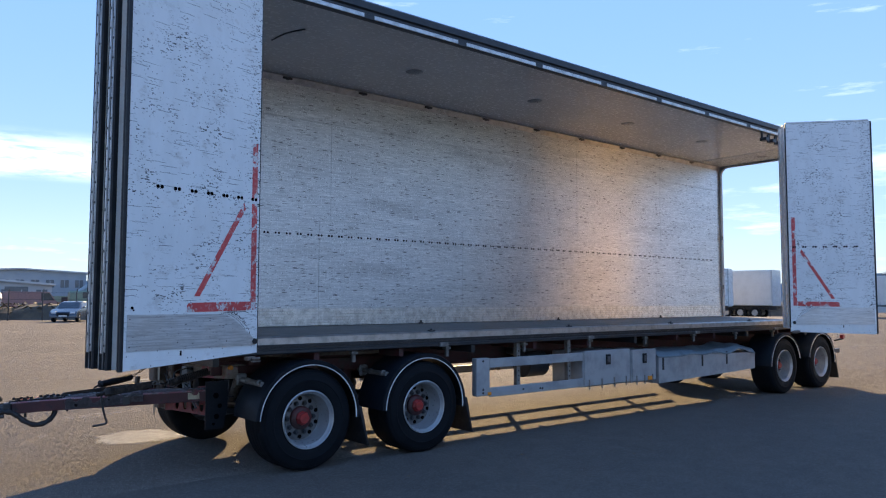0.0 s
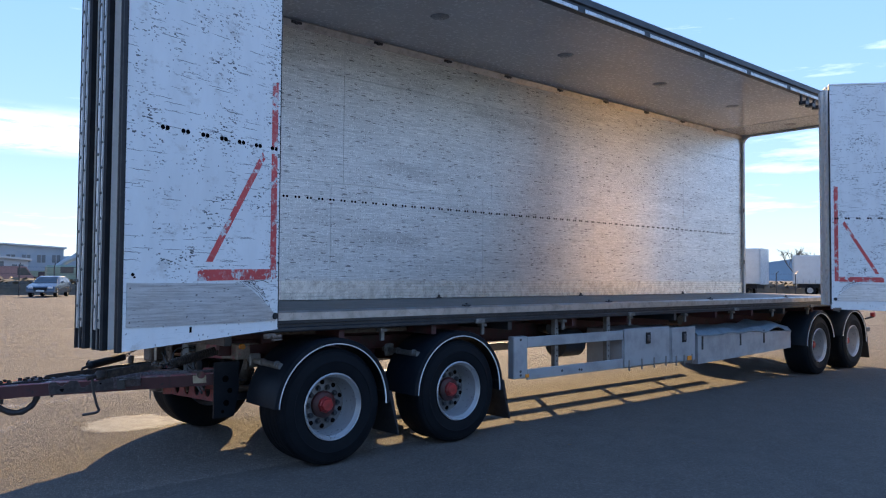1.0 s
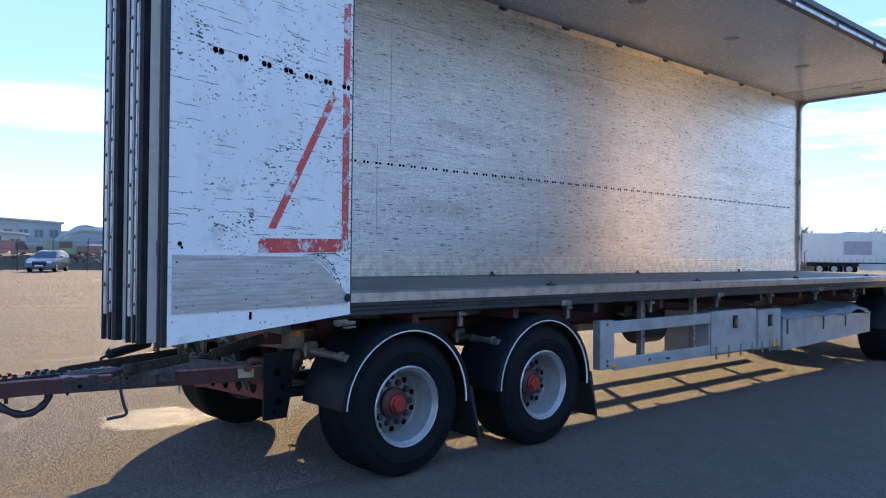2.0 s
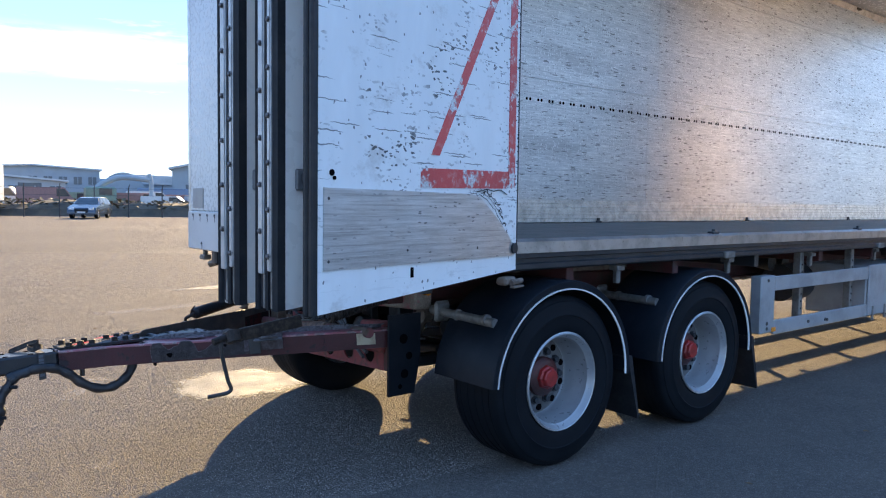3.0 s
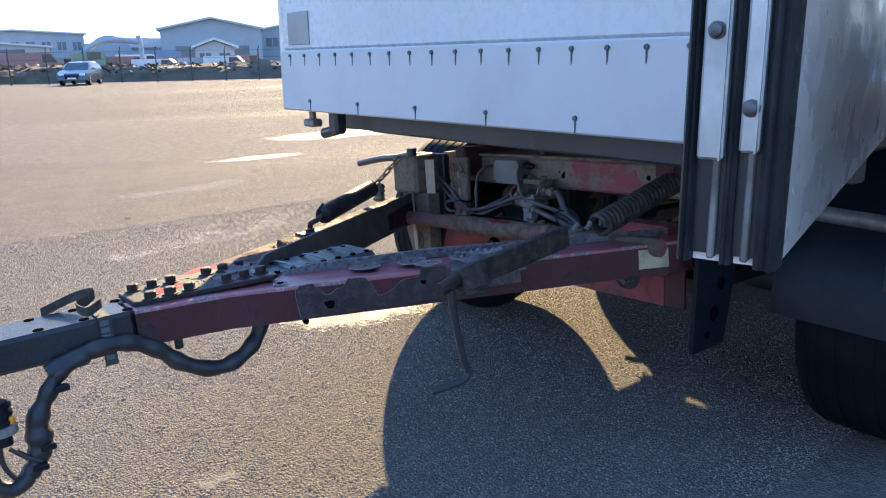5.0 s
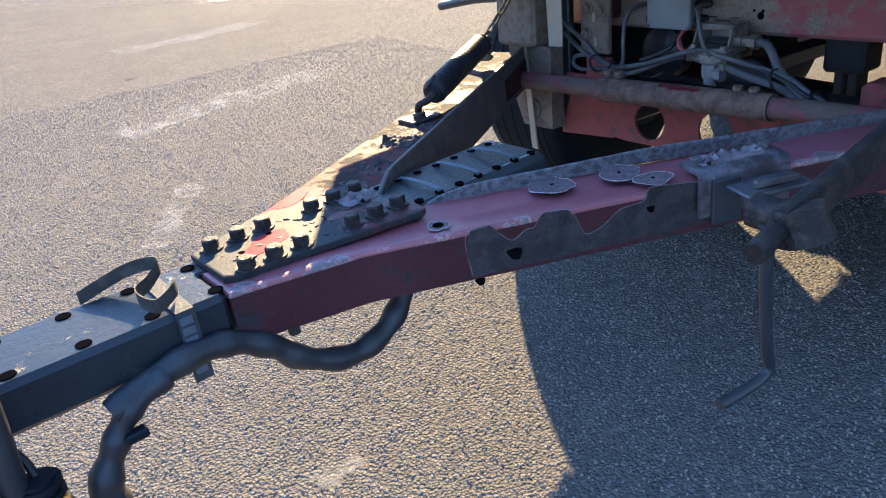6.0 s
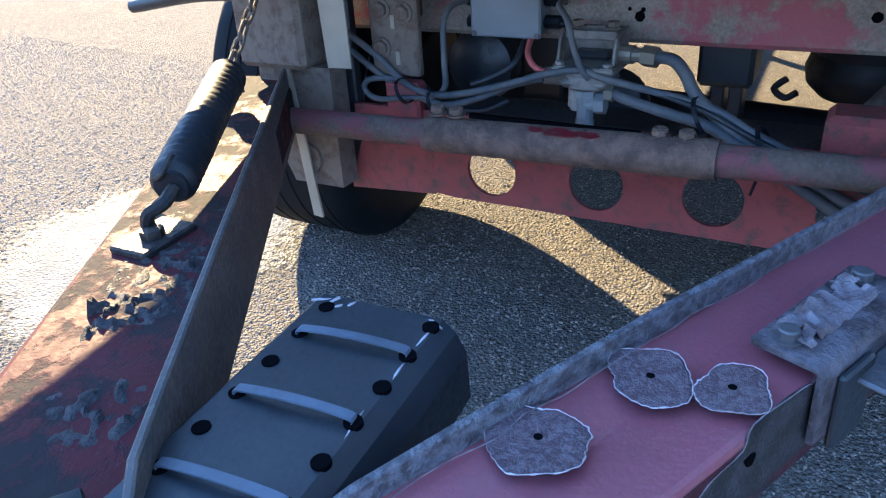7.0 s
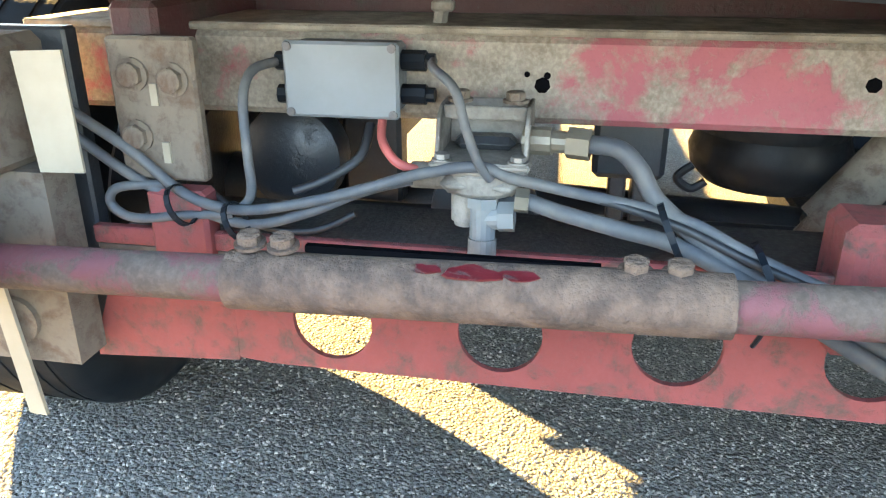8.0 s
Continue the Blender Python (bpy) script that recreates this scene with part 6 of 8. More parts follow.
def build_bogie():
    bg_ = thing("front_bogie", STEERED, "rusty red steerable front bogie frame", "", parent=TR)
    # crossbar with its sleeve
    bm = bm_new()
    cyl(bm, (-0.93, 0.50, 0.734), (-0.93, 2.06, 0.694), 0.028, 24)
    part("cross_shaft", bm, PALE_RED, bg_, "dusty red cross shaft", True)
    bm = bm_new()
    cyl(bm, (-0.93, 0.965, 0.722), (-0.93, 1.520, 0.7075), 0.035, 28)
    part("shaft_sleeve", bm, SLEEVE, bg_, "rusty brown shaft sleeve", True)
    bolts("sleeve_bolt", bg_, SLEEVE, [(-0.925, y, 0.750) for y in (1.02, 1.065, 1.455, 1.495)], (-0.15, 0, 1), 0.014, 0.016)
    for k, (yy, r) in enumerate(((1.285, 0.012), (1.235, 0.020), (1.185, 0.014))):
        bm = bm_new()
        blob_disc(bm, 0, 0, 0, r, 0.0012, k + 31, 18, 0.3)
        chip = part("paint_chip", bm, CHIP_RED, bg_, "glossy red paint chip" if k == 0 else "")
        chip.matrix_basis = Matrix.Translation((-0.9475, yy, 0.7155 + 0.031)) @ Matrix.Rotation(radians(-30), 4, "Y") @ Matrix.Diagonal((0.5, 1.5, 1, 1))
    bm = bm_new()
    box(bm, -0.924, 1.10, 0.745, -0.914, 1.43, 0.7535)
    part("sleeve_slot", bm, DARK_HOLE, bg_)
    # lower cross plate with lightening holes
    x = -0.78
    cs = [(1.455, 0.578), (1.220, 0.582), (0.990, 0.586), (0.755, 0.590)]
    ys = [1.60, 1.338, 1.105, 0.872, 0.60]
    bm = bm_new()
    for (cy, cz), a, b in zip(cs, ys[1:], ys):
        ring_plate(bm, x, cy, cz, 0.0575, a, b, 0.503, 0.662)
    bmesh.ops.remove_doubles(bm, verts=bm.verts, dist=0.0005)
    thicken(bm, (0.010, 0, 0))
    slab(bm, [(1.6005, 0.503), (1.83, 0.488), (1.83, 0.515), (1.77, 0.662), (1.6005, 0.662)], "x", x, x + 0.010)
    part("cross_plate", bm, CORAL, bg_, "coral red cross plate with round holes")
    # darker red than the rest of the plate, painted in for shade
    part("plate_end", bx(x, 0.52, 0.505, x + 0.010, 0.5985, 0.662, bevel=0.002), DARK_RED, bg_, "dark red end of the cross plate, shade put into its colour")
    bm = bm_new()
    box(bm, x, 0.52, 0.664, -0.55, 1.80, 0.676, 0.003)
    part("shelf_plate", bm, OILY, bg_, "dirty horizontal shelf plate")
    part("shelf_edge", bx(x - 0.004, 0.52, 0.676, x + 0.012, 1.80, 0.702, bevel=0.002), CORAL, bg_)
    # upper beam
    part("upper_beam", bx(-0.64, 0.49, 0.838, -0.52, 1.95, 0.957, bevel=0.010), BEAM_RED, bg_, "dusty red upper cross beam")
    part("beam_cap", bx(-0.655, 0.49, 0.957, -0.45, 1.95, 0.968, bevel=0.003), SOIL, bg_)
    part("beam_above", bx(-0.42, 0.49, 0.955, -0.30, 2.0, 1.06, bevel=0.006), DARK_RED, bg_)
    bm = bm_new()
    cyl(bm, (-0.60, 1.335, 0.965), (-0.63, 1.325, 1.0), 0.010, 8)
    box(bm, -0.64, 1.31, 0.985, -0.62, 1.34, 1.0, 0.003)
    part("grease_nipple", bm, CAST, bg_)
    bm = bm_new()
    lathe(bm, [(0.80, 0.0), (1.00, 0.0), (1.00, 0.05), (0.80, 0.05), (0.80, 0.0)], 60, pose(0.45, 1.19, 1.03, 90))
    part("turntable_ring", bm, RUST_GREY, bg_, "grey turntable ring", True)
    for yy, zz, r in ((1.187, 0.892, 0.011), (1.181, 0.905, 0.005), (1.208, 0.906, 0.004), (0.775, 0.905, 0.010)):
        bm = bm_new()
        cyl(bm, (-0.6415, yy, zz), (-0.638, yy, zz), r, 7)
        part("beam_hole", bm, DARK_HOLE, bg_)
    # end brackets
    part("far_bearing", bx(-0.90, 1.835, 0.80, -0.70, 2.02, 0.965, bevel=0.012), RUST_GREY, bg_, "chipped bearing block")
    bm = bm_new()
    slab(bm, [(1.80, 0.52), (1.94, 0.52), (2.00, 0.66), (2.00, 0.80), (1.80, 0.80)], "x", -0.86, -0.80)
    part("far_cheek", bm, RUST_GREY, bg_)
    bm = bm_new()
    cyl(bm, (-0.869, 1.885, 0.585), (-0.858, 1.885, 0.585), 0.035, 18)
    part("far_cheek_hole", bm, RUST_GREY, bg_)
    part("bolted_plate", bx(-0.785, 1.615, 0.775, -0.765, 1.735, 0.962, bevel=0.004), RUST_GREY, bg_, "bolted grey backing plate")
    bolts("plate_nut", bg_, RUST_GREY, [(-0.785, yy, zz) for yy, zz in ((1.70, 0.915), (1.705, 0.835), (1.645, 0.91))], (-1, 0, 0), 0.016, 0.016)
    bm = bm_new()
    box(bm, -0.789, -0.005, -0.014, -0.784, 0.005, 0.014)
    repeats(part("plate_tab", bm, TAG, bg_), [(0, 1.673, 0.89), (0, 1.666, 0.814)])
    part("red_lug", bx(-0.80, 1.615, 0.66, -0.76, 1.70, 0.765, bevel=0.006), CORAL, bg_)
    part("near_bearing", bx(-0.80, 0.58, 0.60, -0.70, 0.822, 0.772, bevel=0.012), CORAL, bg_, "red bearing bracket")
    part("far_plate", bx(-0.77, 1.80, 0.50, -0.74, 2.02, 0.97, bevel=0.004), BLACK_STEEL, bg_)
    bm = bm_new()
    slab(bm, [(-0.80, 0.40), (-0.62, 0.40), (-0.58, 0.62), (-0.58, 0.86), (-0.80, 0.86)], "y", 0.47, 0.485)
    nb = part("near_hanger", bm, BLACK, TR, "dark hanger plate with round holes")
    for xx, zz, r in ((-0.70, 0.72, 0.028), (-0.66, 0.62, 0.022), (-0.69, 0.52, 0.026), (-0.72, 0.45, 0.014)):
        bm = bm_new()
        cyl(bm, (xx, 0.468, zz), (xx, 0.4715, zz), r, 14)
        part("hanger_hole", bm, DARK_HOLE, nb)
    # pale marker plate and hanging strip
    tg = bm_new()
    slab(tg, [(1.797, 0.953), (1.731, 0.956), (1.729, 0.808), (1.790, 0.806)], "x", -0.875, -0.871)
    part("marker_plate", tg, TAG, bg_, "blank cream marker plate")
    bm = bm_new()
    slab(bm, [(1.912, 0.80), (1.890, 0.80), (1.853, 0.445), (1.880, 0.447)], "x", -0.885, -0.879)
    part("hanging_strip", bm, TAG, bg_, "bent pale metal strip")
    # locking rod with a handle
    bm = bm_new()
    tube(bm, [(-0.87, 1.90, 0.975), (-0.87, 2.02, 0.955), (-0.87, 2.16, 0.945), (-0.87, 2.36, 0.915)], 0.016, 10, 5)
    cyl(bm, (-0.87, 1.90, 0.955), (-0.87, 1.90, 1.0), 0.022, 12)
    part("locking_rod", bm, BLACK_STEEL, bg_, "bent black locking rod", True)
    # junction box
    jb = part("junction_box", bx(-0.700, 1.373, 0.856, -0.642, 1.523, 0.948, bevel=0.006), JBOX, bg_, "grey plastic junction box")
    part("box_cover", bx(-0.712, 1.369, 0.852, -0.699, 1.527, 0.952, bevel=0.004), JBOX, jb)
    bm = bm_new()
    cyl(bm, (-0.7145, 0, 0), (-0.711, 0, 0), 0.006, 10)
    repeats(part("cover_screw", bm, BARE, jb), [(0, yy, zz) for yy in (1.377, 1.519) for zz in (0.859, 0.945)])
    for zz in (0.880, 0.925):
        bm = bm_new()
        cyl(bm, (-0.672, 1.374, zz), (-0.672, 1.340, zz), 0.014, 8)
        cyl(bm, (-0.672, 1.341, zz), (-0.672, 1.328, zz), 0.010, 10)
        part("cable_gland", bm, BLACK, jb)
    for zz in (0.875, 0.920):
        bm = bm_new()
        cyl(bm, (-0.672, 1.522, zz), (-0.672, 1.550, zz), 0.013, 8)
        part("cable_gland", bm, BLACK, jb)
    # relay valve with its fittings
    rv = thing("relay_valve", pose(0, 0, 0), "", "", parent=bg_)
    bm = bm_new()
    box(bm, -0.802, 1.188, 0.815, -0.69, 1.312, 0.824, 0.003)
    box(bm, -0.798, 1.192, 0.806, -0.69, 1.308, 0.8145, 0.003)
    part("valve_flange", bm, CAST, rv, "bolted double flange")
    bm = bm_new()
    lathe(bm, [(0.0, 0.776), (0.046, 0.776), (0.052, 0.782), (0.054, 0.804), (0.050, 0.808), (0.0, 0.808)], 24, pose(-0.745, 1.25, 0) @ Matrix.Rotation(math.pi / 2, 4, "X"))
    box(bm, -0.795, 1.200, 0.780, -0.70, 1.300, 0.803, 0.010)
    part("valve_body", bm, CAST, rv, "dusty cast alloy brake valve", True)
    # open bracket that carries the valve: back plate, two cheeks and a front lip
    bm = bm_new()
    for y0 in (1.192, 1.302):
        slab(bm, [(-0.785, 0.8245), (-0.69, 0.8245), (-0.69, 0.884), (-0.745, 0.884), (-0.768, 0.872)], "y", y0, y0 + 0.006)
    box(bm, -0.700, 1.198, 0.8245, -0.694, 1.302, 0.884)
    box(bm, -0.752, 1.198, 0.866, -0.746, 1.302, 0.884, 0.002)
    bmesh.ops.bevel(bm, geom=list(bm.edges), offset=0.0012, segments=1, affect="EDGES")
    part("valve_bracket", bm, CAST, rv, "open pressed bracket with speckled paint")
    part("valve_top", bx(-0.742, 1.212, 0.8245, -0.704, 1.290, 0.842, bevel=0.008), BLACK_STEEL, rv)
    bolts("bracket_bolt", rv, RUST_GREY, [(-0.722, yy, 0.884) for yy in (1.215, 1.285)], (0, 0, 1), 0.012, 0.014)
    bolts("valve_screw", rv, GALV, [(-0.790, yy, 0.824) for yy in (1.203, 1.297)], (0, 0, 1), 0.0095, 0.009)
    bm = bm_new()
    cyl(bm, (-0.75, 1.272, 0.735), (-0.75, 1.272, 0.785), 0.020, 18)
    cyl(bm, (-0.75, 1.272, 0.728), (-0.75, 1.272, 0.736), 0.016, 18)
    part("valve_exhaust", bm, CAST, rv, "", True)
    bm = bm_new()
    cyl(bm, (-0.745, 1.298, 0.79), (-0.745, 1.345, 0.79), 0.018, 12)
    part("valve_port", bm, CAST, rv, "", True)
    bm = bm_new()
    cyl(bm, (-0.788, 1.246, 0.680), (-0.784, 1.246, 0.702), 0.0145, 14)
    cyl(bm, (-0.785, 1.246, 0.700), (-0.783, 1.246, 0.722), 0.0185, 16)
    cyl(bm, (-0.783, 1.246, 0.720), (-0.781, 1.246, 0.764), 0.0165, 16)
    cyl(bm, (-0.781, 1.246, 0.763), (-0.780, 1.246, 0.776), 0.021, 6)
    cyl(bm, (-0.781, 1.246, 0.750), (-0.781, 1.212, 0.752), 0.0165, 16)
    cyl(bm, (-0.781, 1.226, 0.751), (-0.781, 1.206, 0.752), 0.0200, 6)
    part("valve_outlet", bm, worn("pale_grey_fitting", (0.17, 0.18, 0.185), (0.12, 0.122, 0.12), 0.5, 0, 90, 12, 0.1), rv, "pale grey push fitting")
    bm = bm_new()
    cyl(bm, (-0.745, 1.20, 0.842), (-0.75, 1.165, 0.843), 0.018, 12)
    cyl(bm, (-0.75, 1.166, 0.843), (-0.752, 1.145, 0.843), 0.014, 12)
    cyl(bm, (-0.752, 1.146, 0.843), (-0.757, 1.118, 0.842), 0.020, 6)
    part("brass_fitting", bm, BRASS, rv, "dull brass hose fitting")
    bm = bm_new()
    cyl(bm, (-0.79, 1.205, 0.778), (-0.79, 1.188, 0.777), 0.016, 6)
    part("brass_fitting", bm, BRASS, rv)
    # cables and hoses
    cables = [
        ("cable", 0.0085, CABLE, [(-0.80, 1.80, 0.875), (-0.80, 1.71, 0.818), (-0.80, 1.64, 0.762), (-0.80, 1.57, 0.745), (-0.80, 1.49, 0.757), (-0.80, 1.40, 0.782), (-0.80, 1.32, 0.808), (-0.80, 1.25, 0.820), (-0.80, 1.21, 0.808), (-0.80, 1.15, 0.797), (-0.80, 1.01, 0.770), (-0.82, 0.93, 0.738), (-0.83, 0.83, 0.70), (-0.83, 0.68, 0.655)]),
        ("cable", 0.0085, CABLE, [(-0.79, 1.80, 0.835), (-0.79, 1.72, 0.780), (-0.79, 1.64, 0.742), (-0.79, 1.56, 0.722), (-0.79, 1.48, 0.742), (-0.78, 1.40, 0.775), (-0.77, 1.34, 0.79)]),
        ("cable", 0.0075, CABLE, [(-0.79, 1.58, 0.735), (-0.80, 1.64, 0.733), (-0.80, 1.72, 0.724), (-0.80, 1.752, 0.742), (-0.80, 1.74, 0.765), (-0.79, 1.69, 0.770), (-0.78, 1.66, 0.765)]),
        ("cable", 0.0075, CABLE, [(-0.68, 1.548, 0.920), (-0.73, 1.562, 0.915), (-0.77, 1.560, 0.885), (-0.79, 1.552, 0.82), (-0.79, 1.552, 0.765), (-0.78, 1.58, 0.735)]),
        ("cable", 0.0070, CABLE, [(-0.675, 1.330, 0.925), (-0.75, 1.315, 0.928), (-0.80, 1.28, 0.912), (-0.81, 1.265, 0.87), (-0.81, 1.25, 0.83), (-0.80, 1.235, 0.805)]),
        ("air_hose", 0.0135, CABLE, [(-0.757, 1.120, 0.843), (-0.775, 1.085, 0.843), (-0.785, 1.06, 0.822), (-0.79, 1.04, 0.79), (-0.80, 1.00, 0.757), (-0.82, 0.93, 0.712), (-0.83, 0.83, 0.665), (-0.83, 0.70, 0.60)]),
        ("air_hose", 0.0120, CABLE, [(-0.79, 1.19, 0.777), (-0.80, 1.15, 0.768), (-0.81, 1.08, 0.755), (-0.81, 1.01, 0.738), (-0.83, 0.93, 0.705), (-0.845, 0.83, 0.650), (-0.85, 0.70, 0.575)]),
        ("cable", 0.0065, HOSE, [(-0.79, 1.19, 0.800), (-0.80, 1.10, 0.786), (-0.81, 1.01, 0.762), (-0.83, 0.92, 0.728), (-0.84, 0.80, 0.685), (-0.84, 0.66, 0.63)]),
        ("cable", 0.0070, worn("red_air_line", (0.42, 0.10, 0.09), (0.30, 0.09, 0.08), 0.5), [(-0.70, 1.395, 0.85), (-0.74, 1.385, 0.83), (-0.76, 1.36, 0.808), (-0.75, 1.33, 0.797)]),
        ("cable", 0.0080, HOSE, [(-0.69, 1.415, 0.84), (-0.73, 1.42, 0.805), (-0.76, 1.46, 0.78), (-0.77, 1.50, 0.765)]),
        ("cable", 0.0060, HOSE, [(-0.76, 1.62, 0.75), (-0.77, 1.56, 0.715), (-0.77, 1.48, 0.71), (-0.76, 1.42, 0.735)]),
    ]
    for nm, r, mt, pts in cables:
        bm = bm_new()
        tube(bm, pts, 0.87 * r, 10, 8)
        part(nm, bm, mt, bg_, "dusty grey cable" if mt == CABLE and nm == "cable" else "", True)
    for y, z, s in ((1.02, 0.757, 0.034), (0.905, 0.708, 0.042), (1.64, 0.752, 0.026), (1.565, 0.735, 0.024)):
        bm = bm_new()
        lathe(bm, [(s, -0.004), (s + 0.0025, -0.004), (s + 0.0025, 0.004), (s, 0.004), (s, -0.004)], 16, pose(-0.815, y, z, -25, 0, 0))
        part("cable_tie", bm, BLACK, bg_)
    bm = bm_new()
    tube(bm, [(-0.85, 0.905, 0.69), (-0.86, 0.912, 0.66), (-0.85, 0.918, 0.635)], 0.003, 6, 3)
    part("tie_tail", bm, BLACK, bg_)
    # parts behind: air springs, brake chambers, dampers, longitudinal beams
    for y in (0.64, 1.72):
        for ax in (0.36, 1.78):
            sy = 0.115 if y < 1 and ax < 1 else 0.0
            bm = bm_new()
            lathe(bm, [(0.0, 0.0), (0.12, 0.0), (0.15, 0.03), (0.158, 0.07), (0.145, 0.105), (0.158, 0.14), (0.15, 0.18), (0.12, 0.20), (0.0, 0.20)], 26, pose(ax - 0.44, y + sy, 0.60 + 0.14 * sy, 90))
            part("air_spring", bm, RUBBER, bg_, "black rubber air spring", True)
        part("bogie_beam", bx(-0.74, y - 0.035, 0.87, 2.05, y + 0.035, 1.0, bevel=0.008), DARK_RED, bg_)
        part("spring_arm", bx(-0.60, y - 0.05, 0.50, 1.9, y + 0.05, 0.565, bevel=0.008), BLACK_STEEL, bg_)
    for x in (0.05, 0.75, 1.45, 2.0):
        part("bogie_cross", bx(x - 0.05, 0.62, 0.72, x + 0.05, 1.76, 0.90, bevel=0.008), DARK_RED, bg_)
    bm = bm_new()
    cyl(bm, (-0.47, 0.75, 0.66), (-0.47, 0.61, 0.86), 0.040, 18)
    cyl(bm, (-0.47, 0.78, 0.62), (-0.47, 0.74, 0.68), 0.022, 12)
    cyl(bm, (-0.50, 0.64, 0.79), (-0.44, 0.64, 0.79), 0.045, 14)
    part("damper", bm, RUST_GREY, bg_, "rusty damper", True)
    for y, z in ((1.60, 0.74), (1.28, 0.66)):
        bm = bm_new()
        lathe(bm, [(0.0, 0.0), (0.06, 0.0), (0.085, 0.02), (0.09, 0.05), (0.085, 0.08), (0.05, 0.10), (0.0, 0.10)], 22, pose(-0.45, y, z, 0, 0, 90))
        part("brake_chamber", bm, BLACK_STEEL, bg_, "", True)
    bm = bm_new()
    for y in (1.10, 1.06):
        box(bm, -0.40, y - 0.05, 0.60, -0.33, y - 0.02, 0.83, 0.004)
    box(bm, -0.42, 0.99, 0.70, -0.30, 1.11, 0.82, 0.01)
    part("hanger_block", bm, BLACK_STEEL, bg_)
    part("hanger_web", bx(-0.33, 1.462, 0.60, -0.27, 1.575, 0.83, bevel=0.008), BLACK_STEEL, bg_)
    bm = bm_new()
    cyl(bm, (-0.35, 0.65, 0.575), (-0.35, 1.72, 0.575), 0.035, 16)
    part("torsion_bar", bm, BLACK_STEEL, bg_, "", True)
    bm = bm_new()
    tube(bm, [(-0.30, 0.93, 0.70), (-0.30, 0.955, 0.675), (-0.30, 0.93, 0.655), (-0.30, 0.905, 0.67)], 0.008, 8)
    part("small_hose", bm, HOSE, bg_)
    # added box that stops sun passing between the far wheels
    part("sun_block_box", bx(0.38, 2.06, 0.77, 0.98, 2.22, 1.12, bevel=0.01), BLACK_STEEL, TR)
    # bracket and rod are added; their outline notches the sun strip on the ground
    bm = bm_new()
    slab(bm, [(0.40, 0.615), (0.47, 0.633), (0.592, 0.668), (0.647, 0.591), (0.668, 0.598), (0.735, 0.745), (0.74, 0.80), (0.40, 0.80)], "y", 2.185, 2.215)
    fb = part("far_hanger", bm, BLACK_STEEL, TR, "dark bracket added between the far wheels to shape their shadow")
    bm = bm_new()
    cyl(bm, (0.76, 2.20, 0.575), (0.610, 2.20, 0.508), 0.014, 10)
    cyl(bm, (0.70, 2.20, 0.545), (0.72, 2.20, 0.80), 0.012, 10)
    part("shadow_rod", bm, BLACK_STEEL, fb)
    # mudguard stays reaching out to the near side
    for x, z in ((-0.455, 0.862), (0.98, 0.872)):
        bm = bm_new()
        cyl(bm, (x, 0.52, z), (x, -0.02, z - 0.012), 0.026, 16)
        for y in (0.30, 0.06):
            cyl(bm, (x, y, z - 0.004), (x, y - 0.02, z - 0.004), 0.033, 16)
        part("guard_stay", bm, GALV, TR, "grey mudguard stay tube", True)
        bm = bm_new()
        box(bm, x - 0.055, 0.42, z - 0.06, x + 0.055, 0.445, z + 0.06, 0.014)
        part("stay_flange", bm, GALV, TR)
    bm = bm_new()
    cyl(bm, (-0.58, 0.44, 0.985), (-0.58, 0.40, 0.985), 0.022, 14)
    part("side_lamp", bm, AMBER, TR, "small amber side lamp")


build_bogie()


def build_front_feet():
    """Hooks under the front of the box."""
    ft = thing("front_hook", pose(0, 0, 0), "", "", parent=TR)
    bm = bm_new()
    cyl(bm, (-1.12, 2.30, 1.135), (-1.12, 2.30, 1.085), 0.016, 10)
    box(bm, -1.15, 2.26, 1.06, -1.09, 2.34, 1.095, 0.008)
    part("hook_bolt", bm, GALV, ft)
    bm = bm_new()
    box(bm, -1.15, 2.05, 1.04, -1.09, 2.12, 1.14, 0.012)
    cyl(bm, (-1.12, 2.10, 1.055), (-1.12, 2.20, 1.035), 0.024, 12)
    part("hook_arm", bm, BLACK_STEEL, ft)
    part("under_bar", bx(-1.10, 0.35, 1.06, -1.02, 1.86, 1.135, bevel=0.008), BLACK_STEEL, ft)


build_front_feet()


# ---- surroundings ----
def puddle(cx, cy, rx, ry, seed, label, turn=0):
    """A shallow film of water whose edge breaks up into damp asphalt."""
    bm = bm_new()
    n = 96
    c = bm.verts.new((0, 0, 0))
    ring = [bm.verts.new((1.35 * math.cos(2 * math.pi * i / n), 1.35 * math.sin(2 * math.pi * i / n), 0)) for i in range(n)]
    for i in range(n):
        bm.faces.new((c, ring[i], ring[(i + 1) % n]))
    for v in bm.verts:
        v.co.x *= rx
        v.co.y *= ry
    ob = part("puddle", bm, water(rx, ry, seed))
    ob.matrix_basis = pose(cx, cy, 0.004, 0, 0, turn)
    tagged(ob, label, "puddle")


